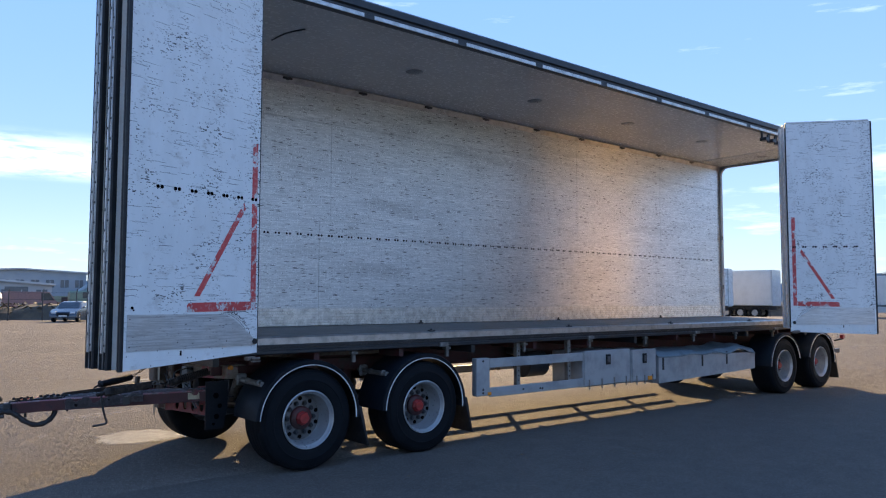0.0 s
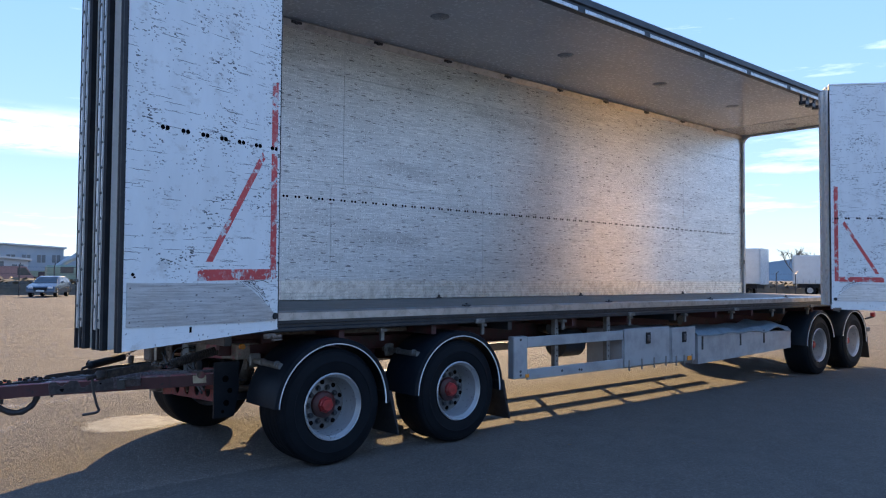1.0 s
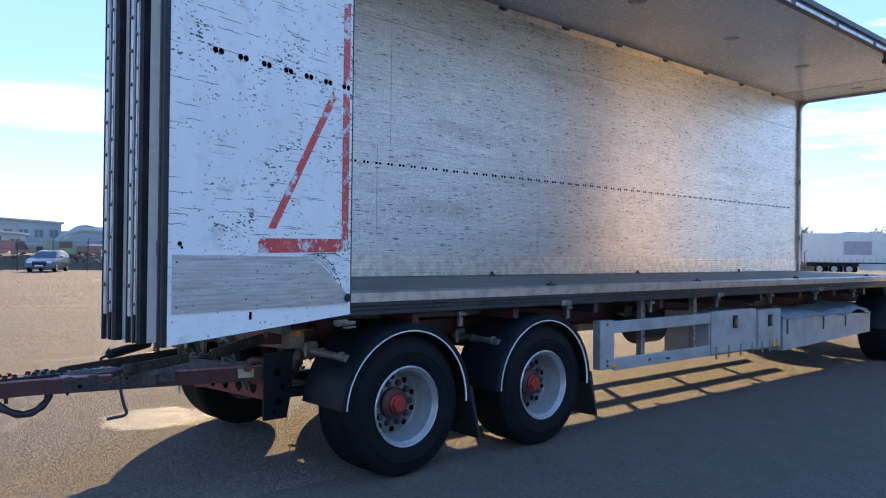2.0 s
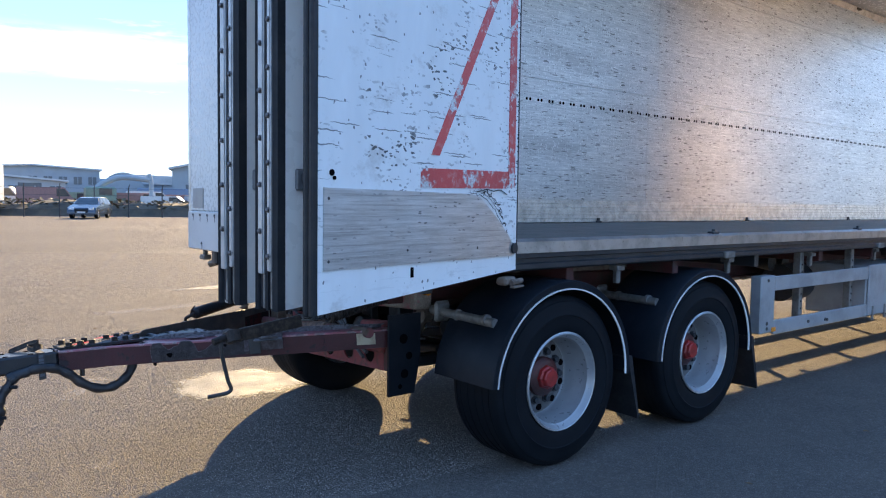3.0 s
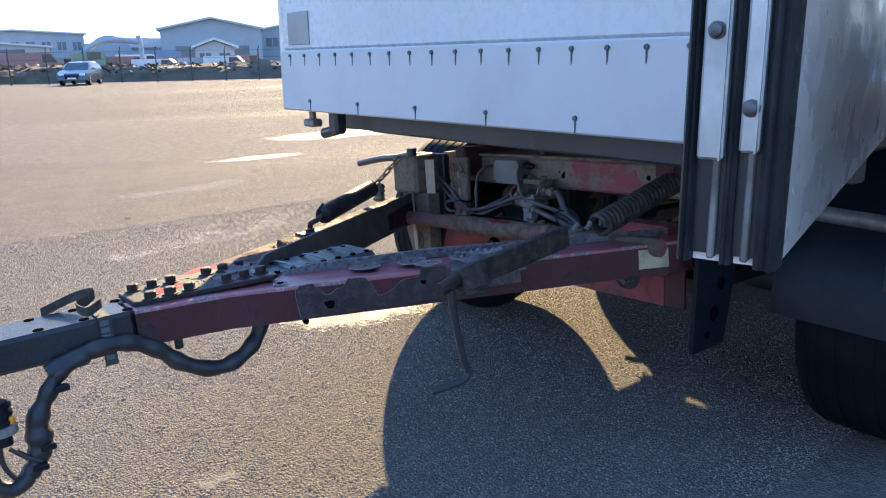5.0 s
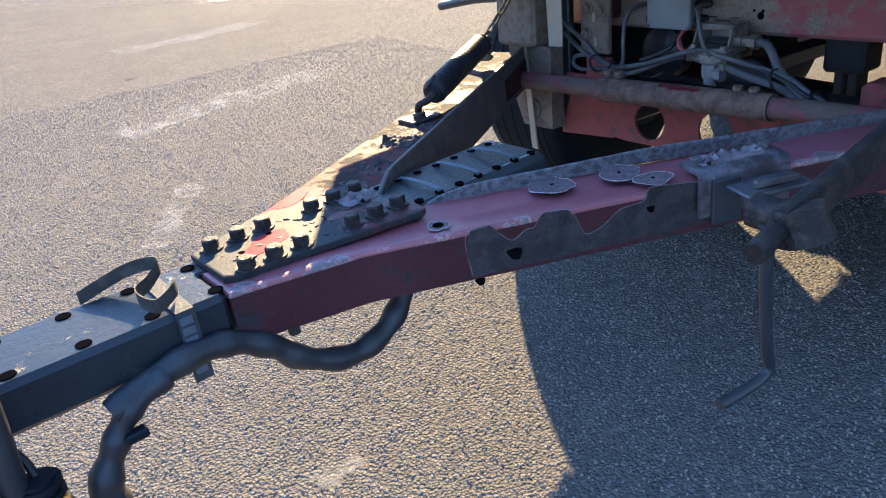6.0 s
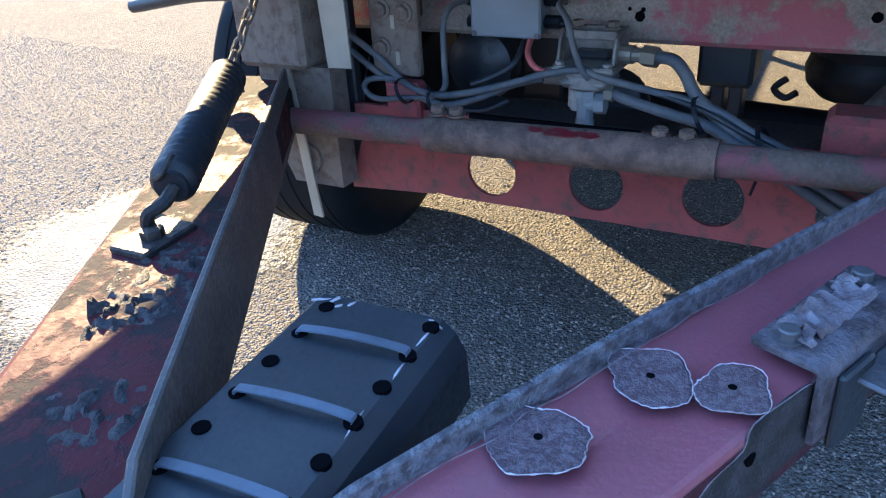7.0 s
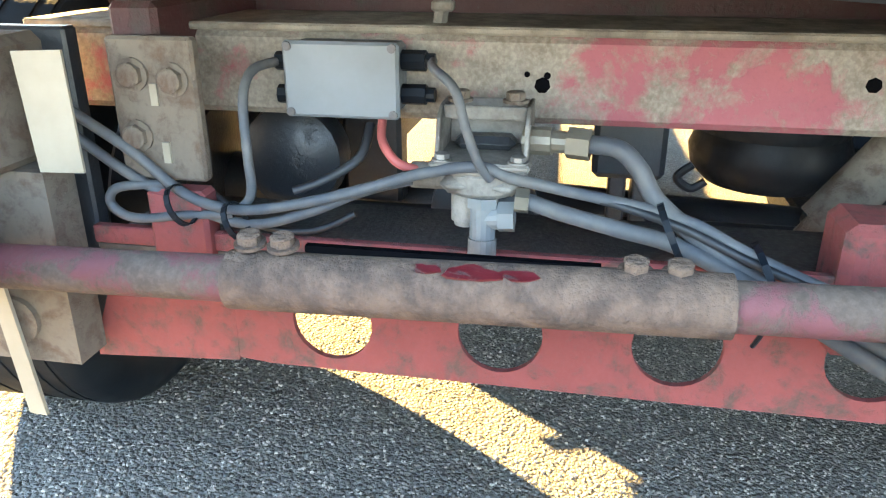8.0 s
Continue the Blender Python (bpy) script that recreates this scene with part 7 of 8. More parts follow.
def water(rx, ry, seed):
    k = Mat("shallow_water", 0.3, 0, 0.11)
    v = k.coords()
    k.color(k.mix(k.ramp(k.noise(v, 6, 4), 0.4, 0.7), (0.105, 0.108, 0.110), (0.17, 0.172, 0.172)))
    k.rough(k.ramp(k.noise(v, 4, 5), 0.40, 0.62, 0.55, 0.75))
    k.bump(k.math("MULTIPLY", k.voronoi(v, 105)[0], -1.0), 0.45, 0.010)
    ln = k.t.nodes.new("ShaderNodeVectorMath")
    ln.operation = "LENGTH"
    k.t.links.new(k.coords((1 / rx, 1 / ry, 1)), ln.inputs[0])
    mp = k.coords((1, 1, 1), (seed, seed * 0.7, 0))
    rim = k.math("ADD", k.math("MULTIPLY", k.math("SUBTRACT", k.noise(mp, 2.2, 4), 0.5), 0.9), k.math("MULTIPLY", k.math("SUBTRACT", k.noise(mp, 45, 5, 0.7), 0.5), 1.1))
    wet = k.ramp(k.math("ADD", ln.outputs["Value"], rim), 0.80, 1.02, 1.0, 0.0)
    cl = k.t.nodes.new("ShaderNodeBsdfTransparent")
    mx = k.t.nodes.new("ShaderNodeMixShader")
    k.link(wet, mx.inputs["Fac"])
    k.t.links.new(cl.outputs["BSDF"], mx.inputs[1])
    k.t.links.new(k.b.outputs["BSDF"], mx.inputs[2])
    k.t.links.new(mx.outputs["Shader"], k.o.inputs["Surface"])
    return k.m


puddle(-0.65, 2.80, 0.55, 0.50, 1.3, "shallow bright puddle on the asphalt beside the drawbar")
puddle(4.6, 11.4, 1.5, 0.7, 4.1, "shallow bright puddle on the asphalt behind the trailer")
puddle(1.9, 9.3, 0.8, 0.25, 7.7, "thin damp patch on the asphalt")


def ground_mark(pts, w, label):
    bm = bm_new()
    path = smooth_path([(*p, 0.003) for p in pts], 10)
    rows = []
    for i, p in enumerate(path):
        d = (path[min(i + 1, len(path) - 1)] - path[max(i - 1, 0)]).normalized()
        n = Vector((-d.y, d.x, 0))
        k = w * (0.6 + 0.8 * abs(noise.noise(Vector((i * 0.35, w * 9, 2)))))
        rows.append((bm.verts.new(p + n * k), bm.verts.new(p - n * k)))
    for a, b in zip(rows, rows[1:]):
        bm.faces.new((a[0], b[0], b[1], a[1]))
    tagged(part("chalk_mark", bm, CHALK), label, "ground mark")


ground_mark([(-1.45, 4.72), (-0.9, 4.86), (-0.3, 4.98), (0.15, 5.06)], 0.16, "faint pale scrape on the asphalt")
ground_mark([(-1.48, 3.62), (-1.62, 3.44), (-1.80, 3.18), (-1.9, 3.05)], 0.07, "faint pale scrape on the asphalt")
ground_mark([(-2.12, 1.42), (-2.05, 1.44), (-1.99, 1.44)], 0.045, "small pale scuff on the asphalt")
ground_mark([(-0.6, 7.28), (0.2, 7.32), (0.9, 7.5)], 0.2, "faint pale scrape on the asphalt")


def pale_strip(y0, y1, x0, x1, skew, label):
    """A broad pale, broken strip across the yard."""
    bm = bm_new()
    rows = []
    for i in range(61):
        x = x0 + (x1 - x0) * i / 60
        w = 0.18 * (y1 - y0)
        a = y0 + skew * (x - x0) + w * noise.noise(Vector((x * 0.21, 1.0, y0)))
        b = y1 + skew * (x - x0) + w * noise.noise(Vector((x * 0.27, 5.0, y0)))
        rows.append((bm.verts.new((x, a, 0.003)), bm.verts.new((x, b, 0.003))))
    for p, q in zip(rows, rows[1:]):
        bm.faces.new((p[0], q[0], q[1], p[1]))
    tagged(part("pale_strip", bm, PALE_BAND), label, "ground mark")


pale_strip(18.3, 28.3, -14, 30, -0.6, "broad pale broken strip across the asphalt yard")


def grit():
    """Chippings standing proud of the asphalt round the drawbar."""
    rng = np.random.default_rng(5)
    n = 75000
    x = rng.uniform(-4.6, 1.2, n)
    y = 0.2 + 5.6 * rng.random(n) ** 1.35
    r = rng.uniform(0.0016, 0.0046, n) * (1 + 0.13 * y)
    h = r * rng.uniform(0.5, 0.95, n)
    a0 = rng.uniform(0, 6.28, n)
    vs = np.zeros((n, 8, 3))
    for k in range(4):
        a = a0 + k * math.pi / 2 + rng.uniform(-0.35, 0.35, n)
        q = r * rng.uniform(0.75, 1.25, n)
        vs[:, k] = np.stack([x + q * np.cos(a), y + q * np.sin(a), np.full(n, -0.0005)], 1)
        vs[:, k + 4] = np.stack([x + 0.55 * q * np.cos(a), y + 0.55 * q * np.sin(a), h * rng.uniform(0.75, 1.1, n)], 1)
    base = np.arange(n)[:, None, None] * 8
    quad = np.array([[4, 5, 6, 7], [0, 1, 5, 4], [1, 2, 6, 5], [2, 3, 7, 6], [3, 0, 4, 7]])
    fs = (base + quad[None]).reshape(-1, 4)
    me = bpy.data.meshes.new("grit")
    me.from_pydata(vs.reshape(-1, 3).tolist(), [], fs.tolist())
    k = Mat("asphalt_chippings", 0.85, 0, 0.25)
    isl = k.t.nodes.new("ShaderNodeNewGeometry").outputs["Random Per Island"]
    col = k.mix(k.ramp(isl, 0, 0.9), (0.168, 0.153, 0.137), (0.315, 0.284, 0.248))
    k.color(k.mix(k.ramp(isl, 0.965, 0.99), col, (0.32, 0.295, 0.26)))
    me.materials.append(k.m)
    tagged(new("grit", me), "small stone chippings standing proud of the asphalt", "gravel", kind="stuff")


grit()

LEAF = worn("dry_leaf", (0.22, 0.15, 0.08), (0.13, 0.09, 0.055), 0.7)
for k in range(16):
    bm = bm_new()
    x, y = ((2.13, -0.88), (2.04, -1.03), (0.6, -0.9), (3.1, -1.6), (-0.72, 0.9), (-1.6, 5.3), (-0.9, 6.1), (0.6, 5.6))[k] if k < 8 else (random.uniform(-3, 5), random.uniform(3.2, 9))
    s = random.uniform(0.012, 0.026)
    a = random.uniform(0, 6.3)
    vs = [bm.verts.new((x + s * (u * math.cos(a) - v * math.sin(a)), y + s * (u * math.sin(a) + v * math.cos(a)), 0.004 + s * h)) for u, v, h in ((-1, 0, 0.1), (-0.2, 0.5, 0.5), (1, 0, 0.2), (-0.2, -0.5, 0.35))]
    bm.faces.new(vs)
    thicken(bm, (0, 0, 0.0012))
    tagged(part("fallen_leaf", bm, LEAF), "small dry brown leaf lying on the asphalt", "leaf", "fallen leaves")

GLASS_DARK = worn("dark_window_glass", (0.03, 0.036, 0.045), (0.05, 0.056, 0.065), 0.08, 0, 20, 2, 0.0)
CAR_PAINT = worn("grey_blue_car_paint", (0.060, 0.080, 0.115), (0.048, 0.065, 0.095), 0.16, 0.4, 60, 2, 0.0)


def build_car(m):
    """A dark estate car; local x ahead."""
    car = thing("estate_car", m, "grey-blue estate car parked on the yard by the fence", "car")
    side = [(2.28, 0.30), (2.30, 0.55), (2.20, 0.74), (1.55, 0.90), (0.95, 0.97), (0.25, 1.38), (-0.4, 1.47), (-1.5, 1.44), (-2.05, 1.30), (-2.25, 0.95), (-2.30, 0.55), (-2.26, 0.30)]
    bm = bm_new()
    n = len(side)
    rows = []
    for y, k in ((-0.90, 0), (-0.86, 1), (0.86, 1), (0.90, 0)):
        row = []
        for x, z in side:
            inset = 0.0 if z < 0.95 else (z - 0.95) * 0.42
            s = 1 if y > 0 else -1
            row.append(bm.verts.new((x * (1.0 if k else 0.985), y - s * inset, z if k else 0.30 + (z - 0.30) * 0.97)))
        rows.append(row)
    for a, b in zip(rows, rows[1:]):
        for i in range(n):
            bm.faces.new((a[i], a[(i + 1) % n], b[(i + 1) % n], b[i]))
    bm.faces.new(rows[0])
    bm.faces.new(list(reversed(rows[-1])))
    bmesh.ops.recalc_face_normals(bm, faces=bm.faces)
    part("car_body", bm, CAR_PAINT, car, "grey-blue car body", True)
    for s in (-1, 1):
        for pts in ([(0.70, 1.02), (0.22, 1.32), (-0.30, 1.38), (-0.30, 1.0)], [(-0.38, 1.0), (-0.38, 1.385), (-1.2, 1.37), (-1.2, 1.0)], [(-1.28, 1.0), (-1.28, 1.365), (-1.85, 1.27), (-1.98, 1.02)]):
            bm = bm_new()
            slab(bm, pts, "y", 0, 0.03)
            for v in bm.verts:
                v.co.y = s * (0.885 - max(0, (v.co.z - 0.95)) * 0.42 + (0.012 if v.co.y > 0.01 else -0.01))
            bmesh.ops.recalc_face_normals(bm, faces=bm.faces)
            part("side_window", bm, GLASS_DARK, car)
    bm = bm_new()
    vs = [bm.verts.new(p) for p in ((0.97, -0.74, 0.985), (0.97, 0.74, 0.985), (0.28, 0.62, 1.385), (0.28, -0.62, 1.385))]
    bm.faces.new(vs)
    thicken(bm, (0.012, 0, 0.012))
    part("windscreen", bm, GLASS_DARK, car)
    for s in (-1, 1):
        part("headlight", bx(2.16, s * 0.62 - 0.17, 0.60, 2.30, s * 0.62 + 0.17, 0.74, bevel=0.03), worn("headlight_glass", (0.6, 0.62, 0.65), (0.5, 0.52, 0.55), 0.1), car)
        part("door_mirror", bx(0.55, s * 0.98 - 0.08, 0.98, 0.70, s * 0.98 + 0.08, 1.10, bevel=0.02), CAR_PAINT, car)
    part("grille", bx(2.20, -0.42, 0.42, 2.315, 0.42, 0.66, bevel=0.02), BLACK, car)
    part("registration_plate", bx(2.31, -0.26, 0.40, 2.325, 0.26, 0.50), WHITE, car)
    for x in (1.42, -1.38):
        for s in (-1, 1):
            wh = thing("wheel", pose(x, s * 0.80, 0.32), "", "", parent=car)
            bm = bm_new()
            lathe(bm, [(0.21, -0.10), (0.30, -0.11), (0.32, -0.08), (0.32, 0.08), (0.30, 0.11), (0.21, 0.10)], 26)
            part("tyre", bm, TYRE, wh, "", True)
            bm = bm_new()
            lathe(bm, [(0.0, 0.09), (0.08, 0.10), (0.21, 0.085), (0.21, -0.085), (0.08, -0.10), (0.0, -0.09)], 20)
            part("rim", bm, RIM, wh)


build_car(pose(10.9, 53.6, 0, 0, 0, 242))


def build_fence():
    f = thing("yard_fence", pose(0, 0, 0), "dark wire yard fence with slim posts", "fence")
    a, d = Vector((-22.0, 70.3)), Vector((0.9135, -0.407))
    post = bm_new()
    cyl(post, (0, 0, 0), (0, 0, 2.15), 0.045, 8)
    cyl(post, (0, 0, 2.1), (0.0, -0.25, 2.4), 0.03, 6)
    p0 = part("post", post, BLACK_STEEL, f)
    for i in range(46):
        p = p0 if i == 0 else p0.copy()
        if i:
            scene.collection.objects.link(p)
        c = a + d * (i * 2.3)
        p.location = (c.x, c.y, 0)
    e = a + d * (45 * 2.3)
    for z in (0.12, 0.9, 1.6, 2.1):
        bm = bm_new()
        cyl(bm, (a.x, a.y, z), (e.x, e.y, z), 0.010, 5)
        part("wire", bm, BLACK_STEEL, f)


build_fence()


def build_bank():
    """A low bank of dry scrub behind the fence."""
    bm = bm_new()
    a, d = Vector((-40.0, 81.0)), Vector((0.9135, -0.407))
    n = Vector((0.407, 0.9135))
    prev = None
    for i in range(150):
        row = []
        for j, (off, h) in enumerate(((0, 0.0), (0.5, 0.55), (1.2, 1.05), (2.2, 1.25), (3.6, 1.1), (5.5, 0.4), (6.5, 0.0))):
            c = a + d * (i * 0.9) + n * (off + 1.0)
            hh = h * (0.9 + 0.45 * noise.noise(Vector((i * 0.22, j * 0.5, 3))) + 0.25 * noise.noise(Vector((i * 0.9, j, 8))))
            row.append(bm.verts.new((c.x, c.y, max(0, hh) if h else -0.02)))
        if prev:
            for j in range(6):
                bm.faces.new((prev[j], prev[j + 1], row[j + 1], row[j]))
        prev = row
    bmesh.ops.recalc_face_normals(bm, faces=bm.faces)
    tagged(part("scrub_bank", bm, worn("dry_earth_bank", (0.10, 0.085, 0.06), (0.055, 0.05, 0.04), 0.9, 0, 6, 0.8, 0.4)), "low earth bank with dry scrub behind the fence", "bank", kind="structure")
    verts, faces = [], []
    rng = random.Random(5)
    for k in range(5200):
        c = a + d * rng.uniform(2, 132) + n * rng.uniform(1.2, 5.5)
        s = rng.uniform(0.10, 0.34)
        z = rng.uniform(0.5, 1.25)
        t = rng.uniform(0, 6.3)
        b = len(verts)
        u = Vector((math.cos(t), math.sin(t), rng.uniform(-0.5, 0.8))) * s
        w_ = Vector((-math.sin(t), math.cos(t), rng.uniform(-0.3, 0.9))) * s * 0.6
        o = Vector((c.x, c.y, z))
        verts += [o - u, o + w_, o + u, o - w_ * 0.6]
        faces.append((b, b + 1, b + 2, b + 3))
    me = bpy.data.meshes.new("scrub")
    me.from_pydata(verts, [], faces)
    me.materials.append(worn("dry_scrub", (0.085, 0.075, 0.045), (0.14, 0.115, 0.075), 0.85, 0, 4, 0.7, 0.0))
    tagged(new("scrub", me), "dry brown scrub growing on the bank", "scrub", kind="stuff")


build_bank()


def cam_polar(az, dist):
    return Vector((-3.2 + dist * math.cos(radians(az)), -3.0 + dist * math.sin(radians(az))))


# haze of distance is mixed into these pale cladding colours
HAZED_BLUE_CLAD = worn("hazed_blue_grey_cladding", (0.30, 0.345, 0.39), (0.26, 0.305, 0.35), 0.5, 0, 3, 0.3, 0.0)
HAZED_GREY_CLAD = worn("hazed_pale_grey_cladding", (0.42, 0.45, 0.47), (0.36, 0.38, 0.40), 0.5, 0, 3, 0.3, 0.0)
HAZED_DARK_CLAD = worn("hazed_slate_cladding", (0.28, 0.33, 0.365), (0.25, 0.295, 0.33), 0.5, 0, 3, 0.3, 0.0)
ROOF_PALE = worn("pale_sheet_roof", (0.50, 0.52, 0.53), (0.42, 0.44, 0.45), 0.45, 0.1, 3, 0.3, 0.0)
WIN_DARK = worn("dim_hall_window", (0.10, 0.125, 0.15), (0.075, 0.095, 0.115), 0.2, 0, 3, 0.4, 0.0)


def hall(az0, az1, dist, eave, ridge, depth, wall, roof, label, windows=0, doors=0):
    """A sheet-clad hall facing the yard, between two bearings."""
    a, b = cam_polar(az1, dist), cam_polar(az0, dist)
    w_ = (b - a).length
    m = Matrix.Translation((a.x, a.y, 0)) @ Matrix.Rotation(math.atan2(b.y - a.y, b.x - a.x), 4, "Z")
    h = thing("warehouse", m, label, "warehouse", "halls beyond the fence")
    bm = bm_new()
    slab(bm, [(0, -0.2), (w_, -0.2), (w_, eave), (w_ / 2, ridge), (0, eave)], "y", 0, depth)
    part("wall", bm, wall, h)
    for s in (0, 1):
        bm = bm_new()
        p, q = ((-0.6, eave - 0.15), (w_ / 2, ridge + 0.1)) if s == 0 else ((w_ / 2, ridge + 0.1), (w_ + 0.6, eave - 0.15))
        slab(bm, [p, q, (q[0], q[1] + 0.35), (p[0], p[1] + 0.35)], "y", -0.8, depth + 0.8)
        part("roof", bm, roof, h)
    for i in range(windows):
        x = w_ * (i + 0.5) / windows
        wn_ = part("window", bx(x - w_ * 0.28 / windows, -0.08, eave * 0.55, x + w_ * 0.28 / windows, 0.04, eave * 0.78), WIN_DARK, h)
        part("frame", bx(x - 0.08, -0.12, eave * 0.55, x + 0.08, -0.07, eave * 0.78), wall, wn_)
    for i in range(doors):
        x = w_ * (i + 0.5) / doors
        part("door", bx(x - 2.0, -0.06, -0.1, x + 2.0, 0.04, 4.0), WIN_DARK, h)
    return h


hall(75.4, 83.5, 205, 8.0, 8.6, 50, HAZED_BLUE_CLAD, HAZED_GREY_CLAD, "long low blue-grey warehouse beyond the fence", 9, 0)
hall(77.5, 86.0, 165, 4.4, 5.2, 20, HAZED_GREY_CLAD, ROOF_PALE, "pale low shed in front of the warehouse", 7, 2)
hall(64.0, 70.7, 150, 6.9, 8.6, 46, HAZED_DARK_CLAD, HAZED_GREY_CLAD, "large slate grey gabled warehouse", 0, 2)
hall(58.0, 64.0, 170, 7.5, 8.8, 40, HAZED_DARK_CLAD, HAZED_GREY_CLAD, "slate grey gabled warehouse", 4, 0)
hall(66.0, 68.6, 112, 3.1, 4.0, 12, HAZED_GREY_CLAD, ROOF_PALE, "small pale shed with a low gable", 2, 0)


def arched_hall():
    a, b = cam_polar(75.4, 190), cam_polar(70.4, 190)
    w_ = (b - a).length
    m = Matrix.Translation((a.x, a.y, 0)) @ Matrix.Rotation(math.atan2(b.y - a.y, b.x - a.x), 4, "Z")
    h = thing("arched_hall", m, "grey hall with a rounded roof beyond the fence", "warehouse", "halls beyond the fence")
    bm = bm_new()
    pts = [(0, -0.2)] + [(w_ * 0.30 - w_ * 0.30 * math.cos(t), 2.0 + 5.2 * math.sin(t)) for t in [math.pi * i / 16 for i in range(17)]] + [(w_ * 0.6, -0.2)]
    slab(bm, pts, "y", 0, 40)
    part("wall", bm, HAZED_DARK_CLAD, h)
    part("side_hall", bx(w_ * 0.35, 4, -0.2, w_, 30, 4.6), HAZED_BLUE_CLAD, h)
    bm = bm_new()
    slab(bm, [(w_ * 0.33, 4.6), (w_ + 0.5, 4.6), (w_ + 0.5, 6.6), (w_ * 0.36, 6.9)], "y", 3.5, 31)
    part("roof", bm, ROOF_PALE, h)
    for i in range(4):
        x = w_ * (0.65 + 0.09 * i)
        part("window", bx(x - 0.8, 3.9, 2.2, x + 0.8, 4.05, 3.4), WIN_DARK, h)


arched_hall()


def build_hills():
    bm = bm_new()
    prev = None
    for i in range(121):
        az = 15 + i * 0.9
        r = 900
        h = 22 + 14 * noise.noise(Vector((i * 0.09, 1, 0))) + 4 * noise.noise(Vector((i * 0.6, 4, 0)))
        p = cam_polar(az, r)
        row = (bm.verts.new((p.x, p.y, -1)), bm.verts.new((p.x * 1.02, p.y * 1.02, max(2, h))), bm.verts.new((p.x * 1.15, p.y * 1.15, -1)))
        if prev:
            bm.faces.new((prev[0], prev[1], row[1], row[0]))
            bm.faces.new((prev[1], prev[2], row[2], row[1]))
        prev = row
    # the blue-grey is air haze painted into the ridge's colour
    tagged(part("backdrop", bm, worn("hazed_wooded_ridge", (0.20, 0.25, 0.30), (0.16, 0.205, 0.25), 0.95, 0, 0.02, 0.004, 0.0)), "low distant wooded ridge", "ridge", kind="structure")


build_hills()

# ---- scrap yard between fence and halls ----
# distance haze is put into these colours too, greying them
HAZED_RED = emit_free("hazed_red_paint", (0.26, 0.15, 0.14), 0.4)
HAZED_GREEN = emit_free("hazed_green_paint", (0.19, 0.25, 0.19), 0.4)
HAZED_BLUE = emit_free("hazed_blue_paint", (0.15, 0.23, 0.35), 0.45)


def yard_vehicle(az, dist, L, H, paint, label, turn=0):
    c = cam_polar(az, dist)
    v = thing("parked_van", pose(c.x, c.y, 0, 0, 0, az - 90 + turn), label, "van", "vehicles in the far yard")
    bm = bm_new()
    slab(bm, [(-L / 2, 0.45), (L / 2, 0.45), (L / 2, 0.45 + H * 0.42), (L / 2 - 0.55, 0.45 + H * 0.5), (L / 2 - 1.2, 0.45 + H), (-L / 2, 0.45 + H)], "y", -0.9, 0.9)
    bmesh.ops.bevel(bm, geom=list(bm.edges), offset=0.06, segments=2, affect="EDGES")
    part("body", bm, paint, v)
    bm = bm_new()
    slab(bm, [(L / 2 - 0.75, 0.5 + H * 0.52), (L / 2 - 1.25, 0.4 + H * 0.95), (L / 2 - 2.0, 0.4 + H * 0.95), (L / 2 - 2.0, 0.5 + H * 0.52)], "y", -0.92, 0.92)
    part("cab_window", bm, GLASS_DARK, v)
    for x in (-L * 0.32, L * 0.32):
        for y in (-0.8, 0.8):
            bm = bm_new()
            cyl(bm, (x, y - 0.12, 0.36), (x, y + 0.12, 0.36), 0.36, 16)
            part("tyre", bm, TYRE, v)


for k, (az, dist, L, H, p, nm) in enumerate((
        (81.6, 84, 5.2, 1.9, WHITE, "white"), (79.9, 88, 4.4, 1.6, HAZED_GREY_CLAD, "grey"), (78.6, 82, 5.0, 1.9, HAZED_RED, "red"), (76.9, 90, 4.6, 1.5, HAZED_GREEN, "green"),
        (73.2, 86, 5.6, 1.5, HAZED_RED, "red"), (72.2, 90, 4.6, 1.7, WHITE, "white"), (71.1, 84, 4.8, 1.2, WHITE, "white"), (69.9, 92, 5.0, 1.4, HAZED_RED, "red"),
        (68.3, 88, 4.6, 1.3, HAZED_BLUE_CLAD, "blue-grey"), (66.6, 86, 4.6, 1.4, WHITE, "white"), (65.4, 90, 4.8, 1.5, HAZED_RED, "red"))):
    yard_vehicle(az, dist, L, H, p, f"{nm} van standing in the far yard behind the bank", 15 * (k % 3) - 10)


def build_excavator():
    c = cam_polar(75.3, 84)
    e = thing("excavator", pose(c.x, c.y, 0, 0, 0, -15), "dark excavator with a bent boom beyond the fence", "excavator")
    part("track", bx(-1.8, -1.3, 0, 1.8, -0.7, 0.8, bevel=0.2), BLACK, e)
    part("track", bx(-1.8, 0.7, 0, 1.8, 1.3, 0.8, bevel=0.2), BLACK, e)
    part("cab", bx(-1.6, -1.2, 0.9, 1.4, 1.2, 2.5, bevel=0.2), HAZED_GREEN, e)
    part("cab_window", bx(-0.2, -1.22, 1.7, 1.0, -1.18, 2.35), GLASS_DARK, e)
    bm = bm_new()
    tube(bm, [(-0.9, 0, 2.0), (0.4, 0, 3.0), (2.0, 0, 3.5), (4.6, 0, 3.3)], 0.28, 8)
    part("boom", bm, HAZED_DARK_CLAD, e)
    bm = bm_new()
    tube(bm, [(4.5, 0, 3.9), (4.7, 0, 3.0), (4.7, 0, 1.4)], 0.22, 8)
    part("dipper", bm, HAZED_DARK_CLAD, e)
    part("bucket", bx(4.2, -0.5, 0.6, 5.2, 0.5, 1.4, bevel=0.2), BLACK, e)


build_excavator()


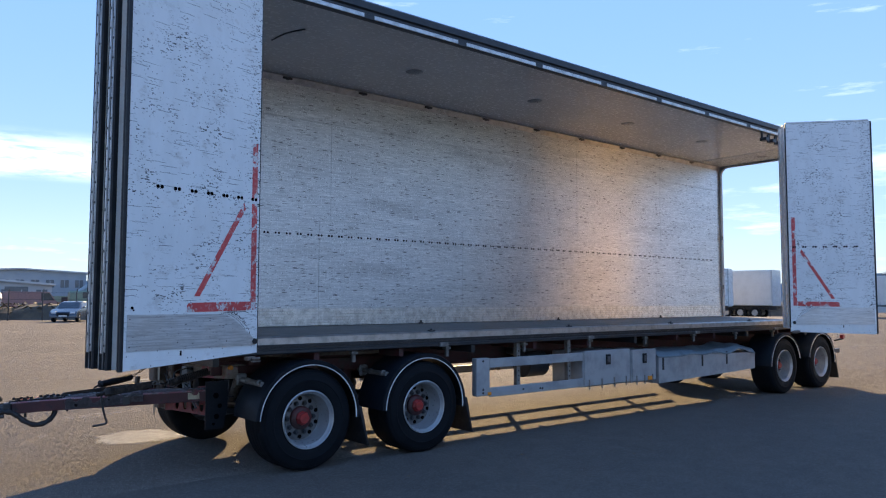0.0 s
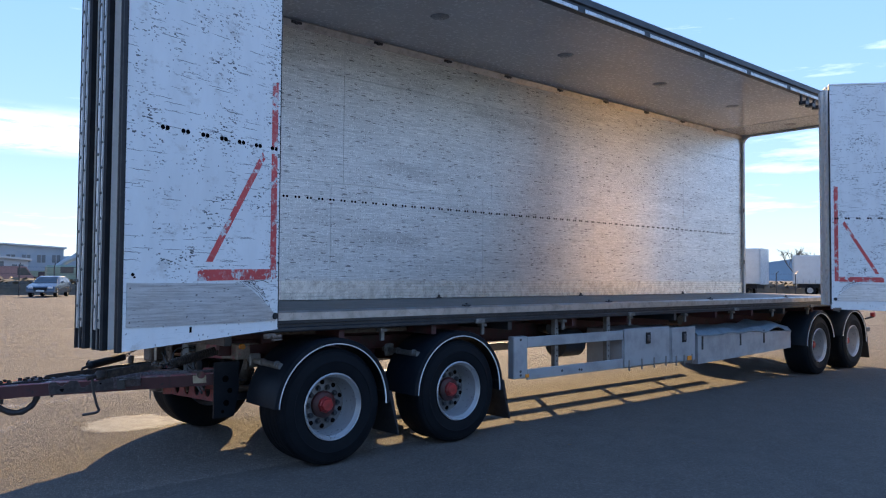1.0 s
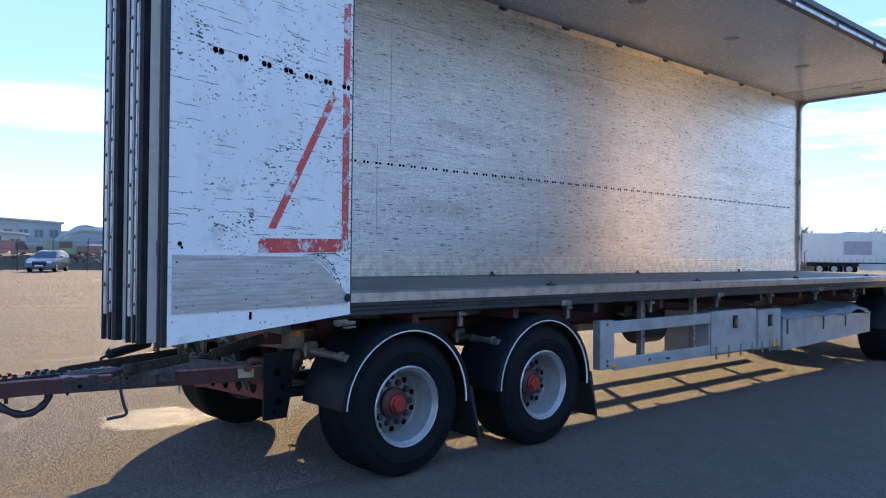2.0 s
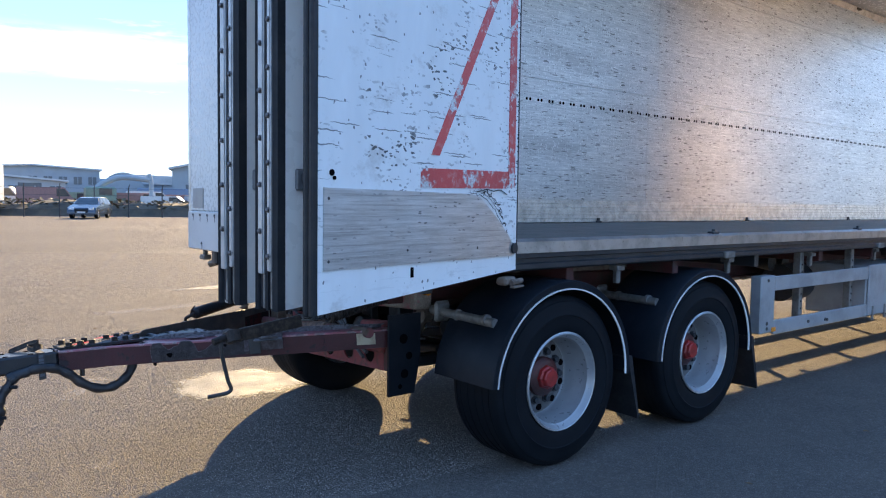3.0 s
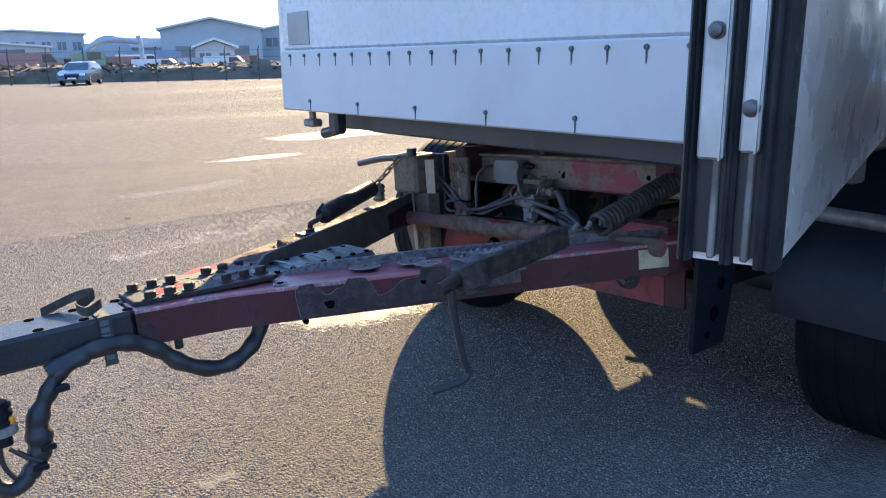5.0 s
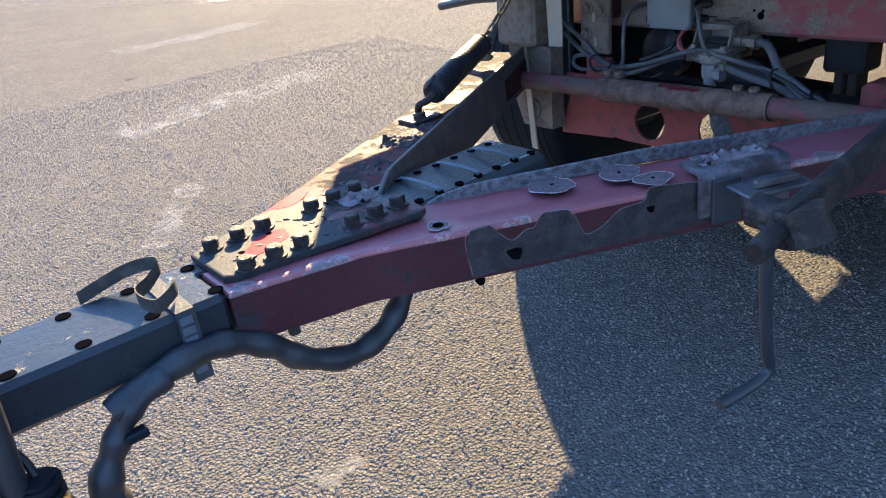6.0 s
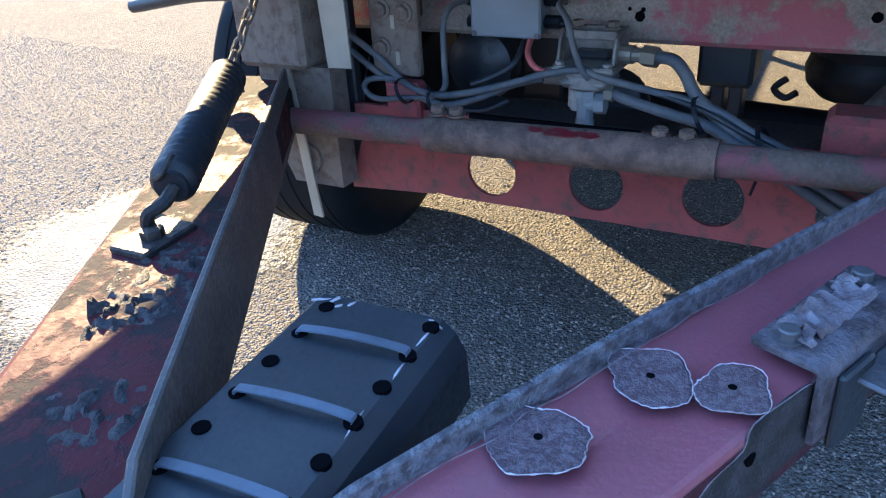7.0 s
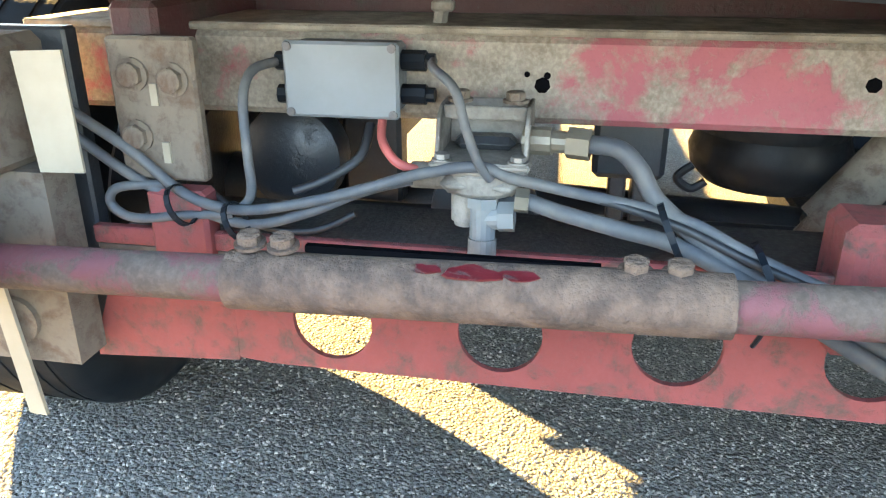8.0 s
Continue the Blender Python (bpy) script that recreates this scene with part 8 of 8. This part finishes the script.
def build_container():
    c = cam_polar(71.3, 100)
    o = thing("blue_container", pose(c.x, c.y, 0, 0, 0, -18), "blue steel container in the far yard", "container")
    part("shell", bx(-3, -1.2, 0, 3, 1.2, 2.6, bevel=0.05), HAZED_BLUE, o)
    for i in range(12):
        part("rib", bx(-2.8 + i * 0.5, -1.25, 0.1, -2.6 + i * 0.5, -1.19, 2.5), HAZED_BLUE, o)


build_container()


def semitrailer(m, L, zt, wall, label, marks, curtain=False):
    """A parked semitrailer; local x along it from the rear end, local -y side towards the yard."""
    s = thing("semitrailer", m, label, "trailer", "parked trailers")
    part("body", bx(0, -1.28, 1.15, L, 1.28, zt, bevel=0.05), wall, s)
    part("rear_frame", bx(-0.05, -1.26, 1.10, 0.0, 1.26, zt + 0.01, bevel=0.02), HAZED_GREY_CLAD, s)
    for y in (-1.24, 0.02):
        part("rear_door", bx(-0.09, y, 1.14, -0.052, y + 1.22, zt - 0.03, bevel=0.012), wall, s)
    part("underframe", bx(0.3, -1.1, 0.75, L - 0.2, 1.1, 1.14), BLACK, s)
    part("side_skirt", bx(4.9, -1.26, 0.45, L - 3.4, -1.20, 1.05, bevel=0.02), HAZED_GREY_CLAD, s)
    for x in (1.5, 2.8, 4.1):
        for y in (-1.05, 1.05):
            wh = thing("wheel", pose(x, y, 0.5), "", "", parent=s)
            bm = bm_new()
            cyl(bm, (0, -0.17, 0), (0, 0.17, 0), 0.5, 22)
            part("tyre", bm, TYRE, wh)
            bm = bm_new()
            cyl(bm, (0, -0.18, 0), (0, 0.18, 0), 0.28, 18)
            part("rim", bm, RIM, wh)
    for x0, z0, x1, z1, mt in marks:
        part("printed_bar", bx(x0, -1.29, z0, x1, -1.282, z1), mt, s)
    if curtain:
        bm = bm_new()
        for i in range(int(L / 0.55)):
            box(bm, 0.3 + i * 0.55, -1.30, 1.12, 0.36 + i * 0.55, -1.283, 1.55)
        part("curtain_straps", bm, HAZED_DARK_CLAD, s)


INK = emit_free("dark_print", (0.05, 0.055, 0.06), 0.5)
INK2 = emit_free("grey_print", (0.30, 0.30, 0.36), 0.5)
INK3 = emit_free("red_print", (0.42, 0.07, 0.06), 0.5)
semitrailer(pose(55.6, 27.0, 0, 0, 0, 112), 13.6, 4.25, WHITE_DIRTY, "white box semitrailer with dark print parked across the yard",
            [(2.6, 2.55, 3.4, 2.9, INK), (3.5, 2.55, 3.75, 2.95, INK), (4.3, 2.55, 6.6, 2.9, INK), (2.6, 3.5, 4.6, 3.62, INK2), (2.6, 2.35, 6.6, 2.40, INK2)])
semitrailer(pose(63.5, 27.0, 0, 0, 0, 100), 13.6, 4.35, WHITE, "plain white box semitrailer parked in a row", [])
semitrailer(pose(74.5, 29.0, 0, 0, 0, -75), 13.6, 4.0, WHITE, "white curtain semitrailer with print and tie straps",
            [(3.6, 1.9, 6.0, 3.2, INK2), (8.8, 2.4, 11.8, 3.2, INK), (8.9, 1.95, 11.6, 2.25, INK3)], True)
semitrailer(pose(84.0, 18.0, 0, 0, 0, -72), 13.6, 4.0, WHITE_DIRTY, "dirty white curtain semitrailer parked in a row", [(3.0, 2.4, 6.0, 3.1, INK)], True)
# added out of view as a golden reflector for the aluminium wall
semitrailer(pose(15.3, -3.7, 0, 0, 0, -90), 13.6, 4.3, worn("golden_reflector_paint", (0.86, 0.60, 0.25), (0.78, 0.53, 0.22), 0.4, 0, 30, 1.5, 0.02), "unseen ochre semitrailer added to put a golden glow in the bare wall", [])
semitrailer(pose(6.4, 60.5, 0, 0, 0, 160), 9.0, 3.75, WHITE_DIRTY, "pale grey box trailer parked by the fence", [])


def bare_tree(x, y, h, seed):
    t = thing("bare_tree", pose(x, y, 0), "leafless winter tree beyond the trailers", "tree", "far trees")
    rng = random.Random(seed)
    verts, faces = [], []

    def limb(p, d, ln, r, depth):
        q = p + d * ln
        s = d.orthogonal().normalized()
        u = d.cross(s)
        b = len(verts)
        for c, rr in ((p, r), (q, r * 0.6)):
            for k in range(4):
                a = math.pi / 2 * k
                verts.append(c + s * rr * math.cos(a) + u * rr * math.sin(a))
        for k in range(4):
            faces.append((b + k, b + (k + 1) % 4, b + 4 + (k + 1) % 4, b + 4 + k))
        if depth:
            for _ in range(4 if depth > 1 else 6):
                nd = (d + Vector((rng.uniform(-1, 1), rng.uniform(-1, 1), rng.uniform(-0.2, 0.7))) * 0.75).normalized()
                limb(p + d * ln * rng.uniform(0.55, 1.0), nd, ln * rng.uniform(0.5, 0.75), r * 0.5, depth - 1)
    limb(Vector((0, 0, 0)), Vector((0, 0, 1)), h * 0.36, h * 0.022, 0)
    me = bpy.data.meshes.new("trunk")
    me.from_pydata(verts, [], faces)
    bark = worn("grey_bark", (0.13, 0.115, 0.10), (0.09, 0.08, 0.07), 0.9, 0, 5, 2, 0.0)
    me.materials.append(bark)
    new("trunk", me).parent = t
    verts, faces = [], []
    for _ in range(6):
        limb(Vector((0, 0, h * rng.uniform(0.25, 0.36))), Vector((rng.uniform(-0.7, 0.7), rng.uniform(-0.7, 0.7), 1)).normalized(), h * 0.24, h * 0.012, 3)
    me = bpy.data.meshes.new("crown")
    me.from_pydata(verts, [], faces)
    me.materials.append(bark)
    new("crown", me).parent = t


for k, (az, dist, h) in enumerate(((23.0, 130, 8.5), (22.0, 140, 8.0), (28.5, 140, 7), (83.5, 120, 7), (18.5, 130, 8))):
    c = cam_polar(az, dist)
    bare_tree(c.x, c.y, h, k + 3)
c = cam_polar(82.0, 66)
fp = thing("mast", pose(c.x, c.y, 0), "two thin pale masts behind the parked trailer", "mast")
for dx, h in ((0, 6.6), (0.55, 6.2)):
    bm = bm_new()
    cyl(bm, (dx, 0, 0), (dx + 0.05, 0, h), 0.05, 8, 0.025)
    part("pole", bm, HAZED_GREY_CLAD, fp)
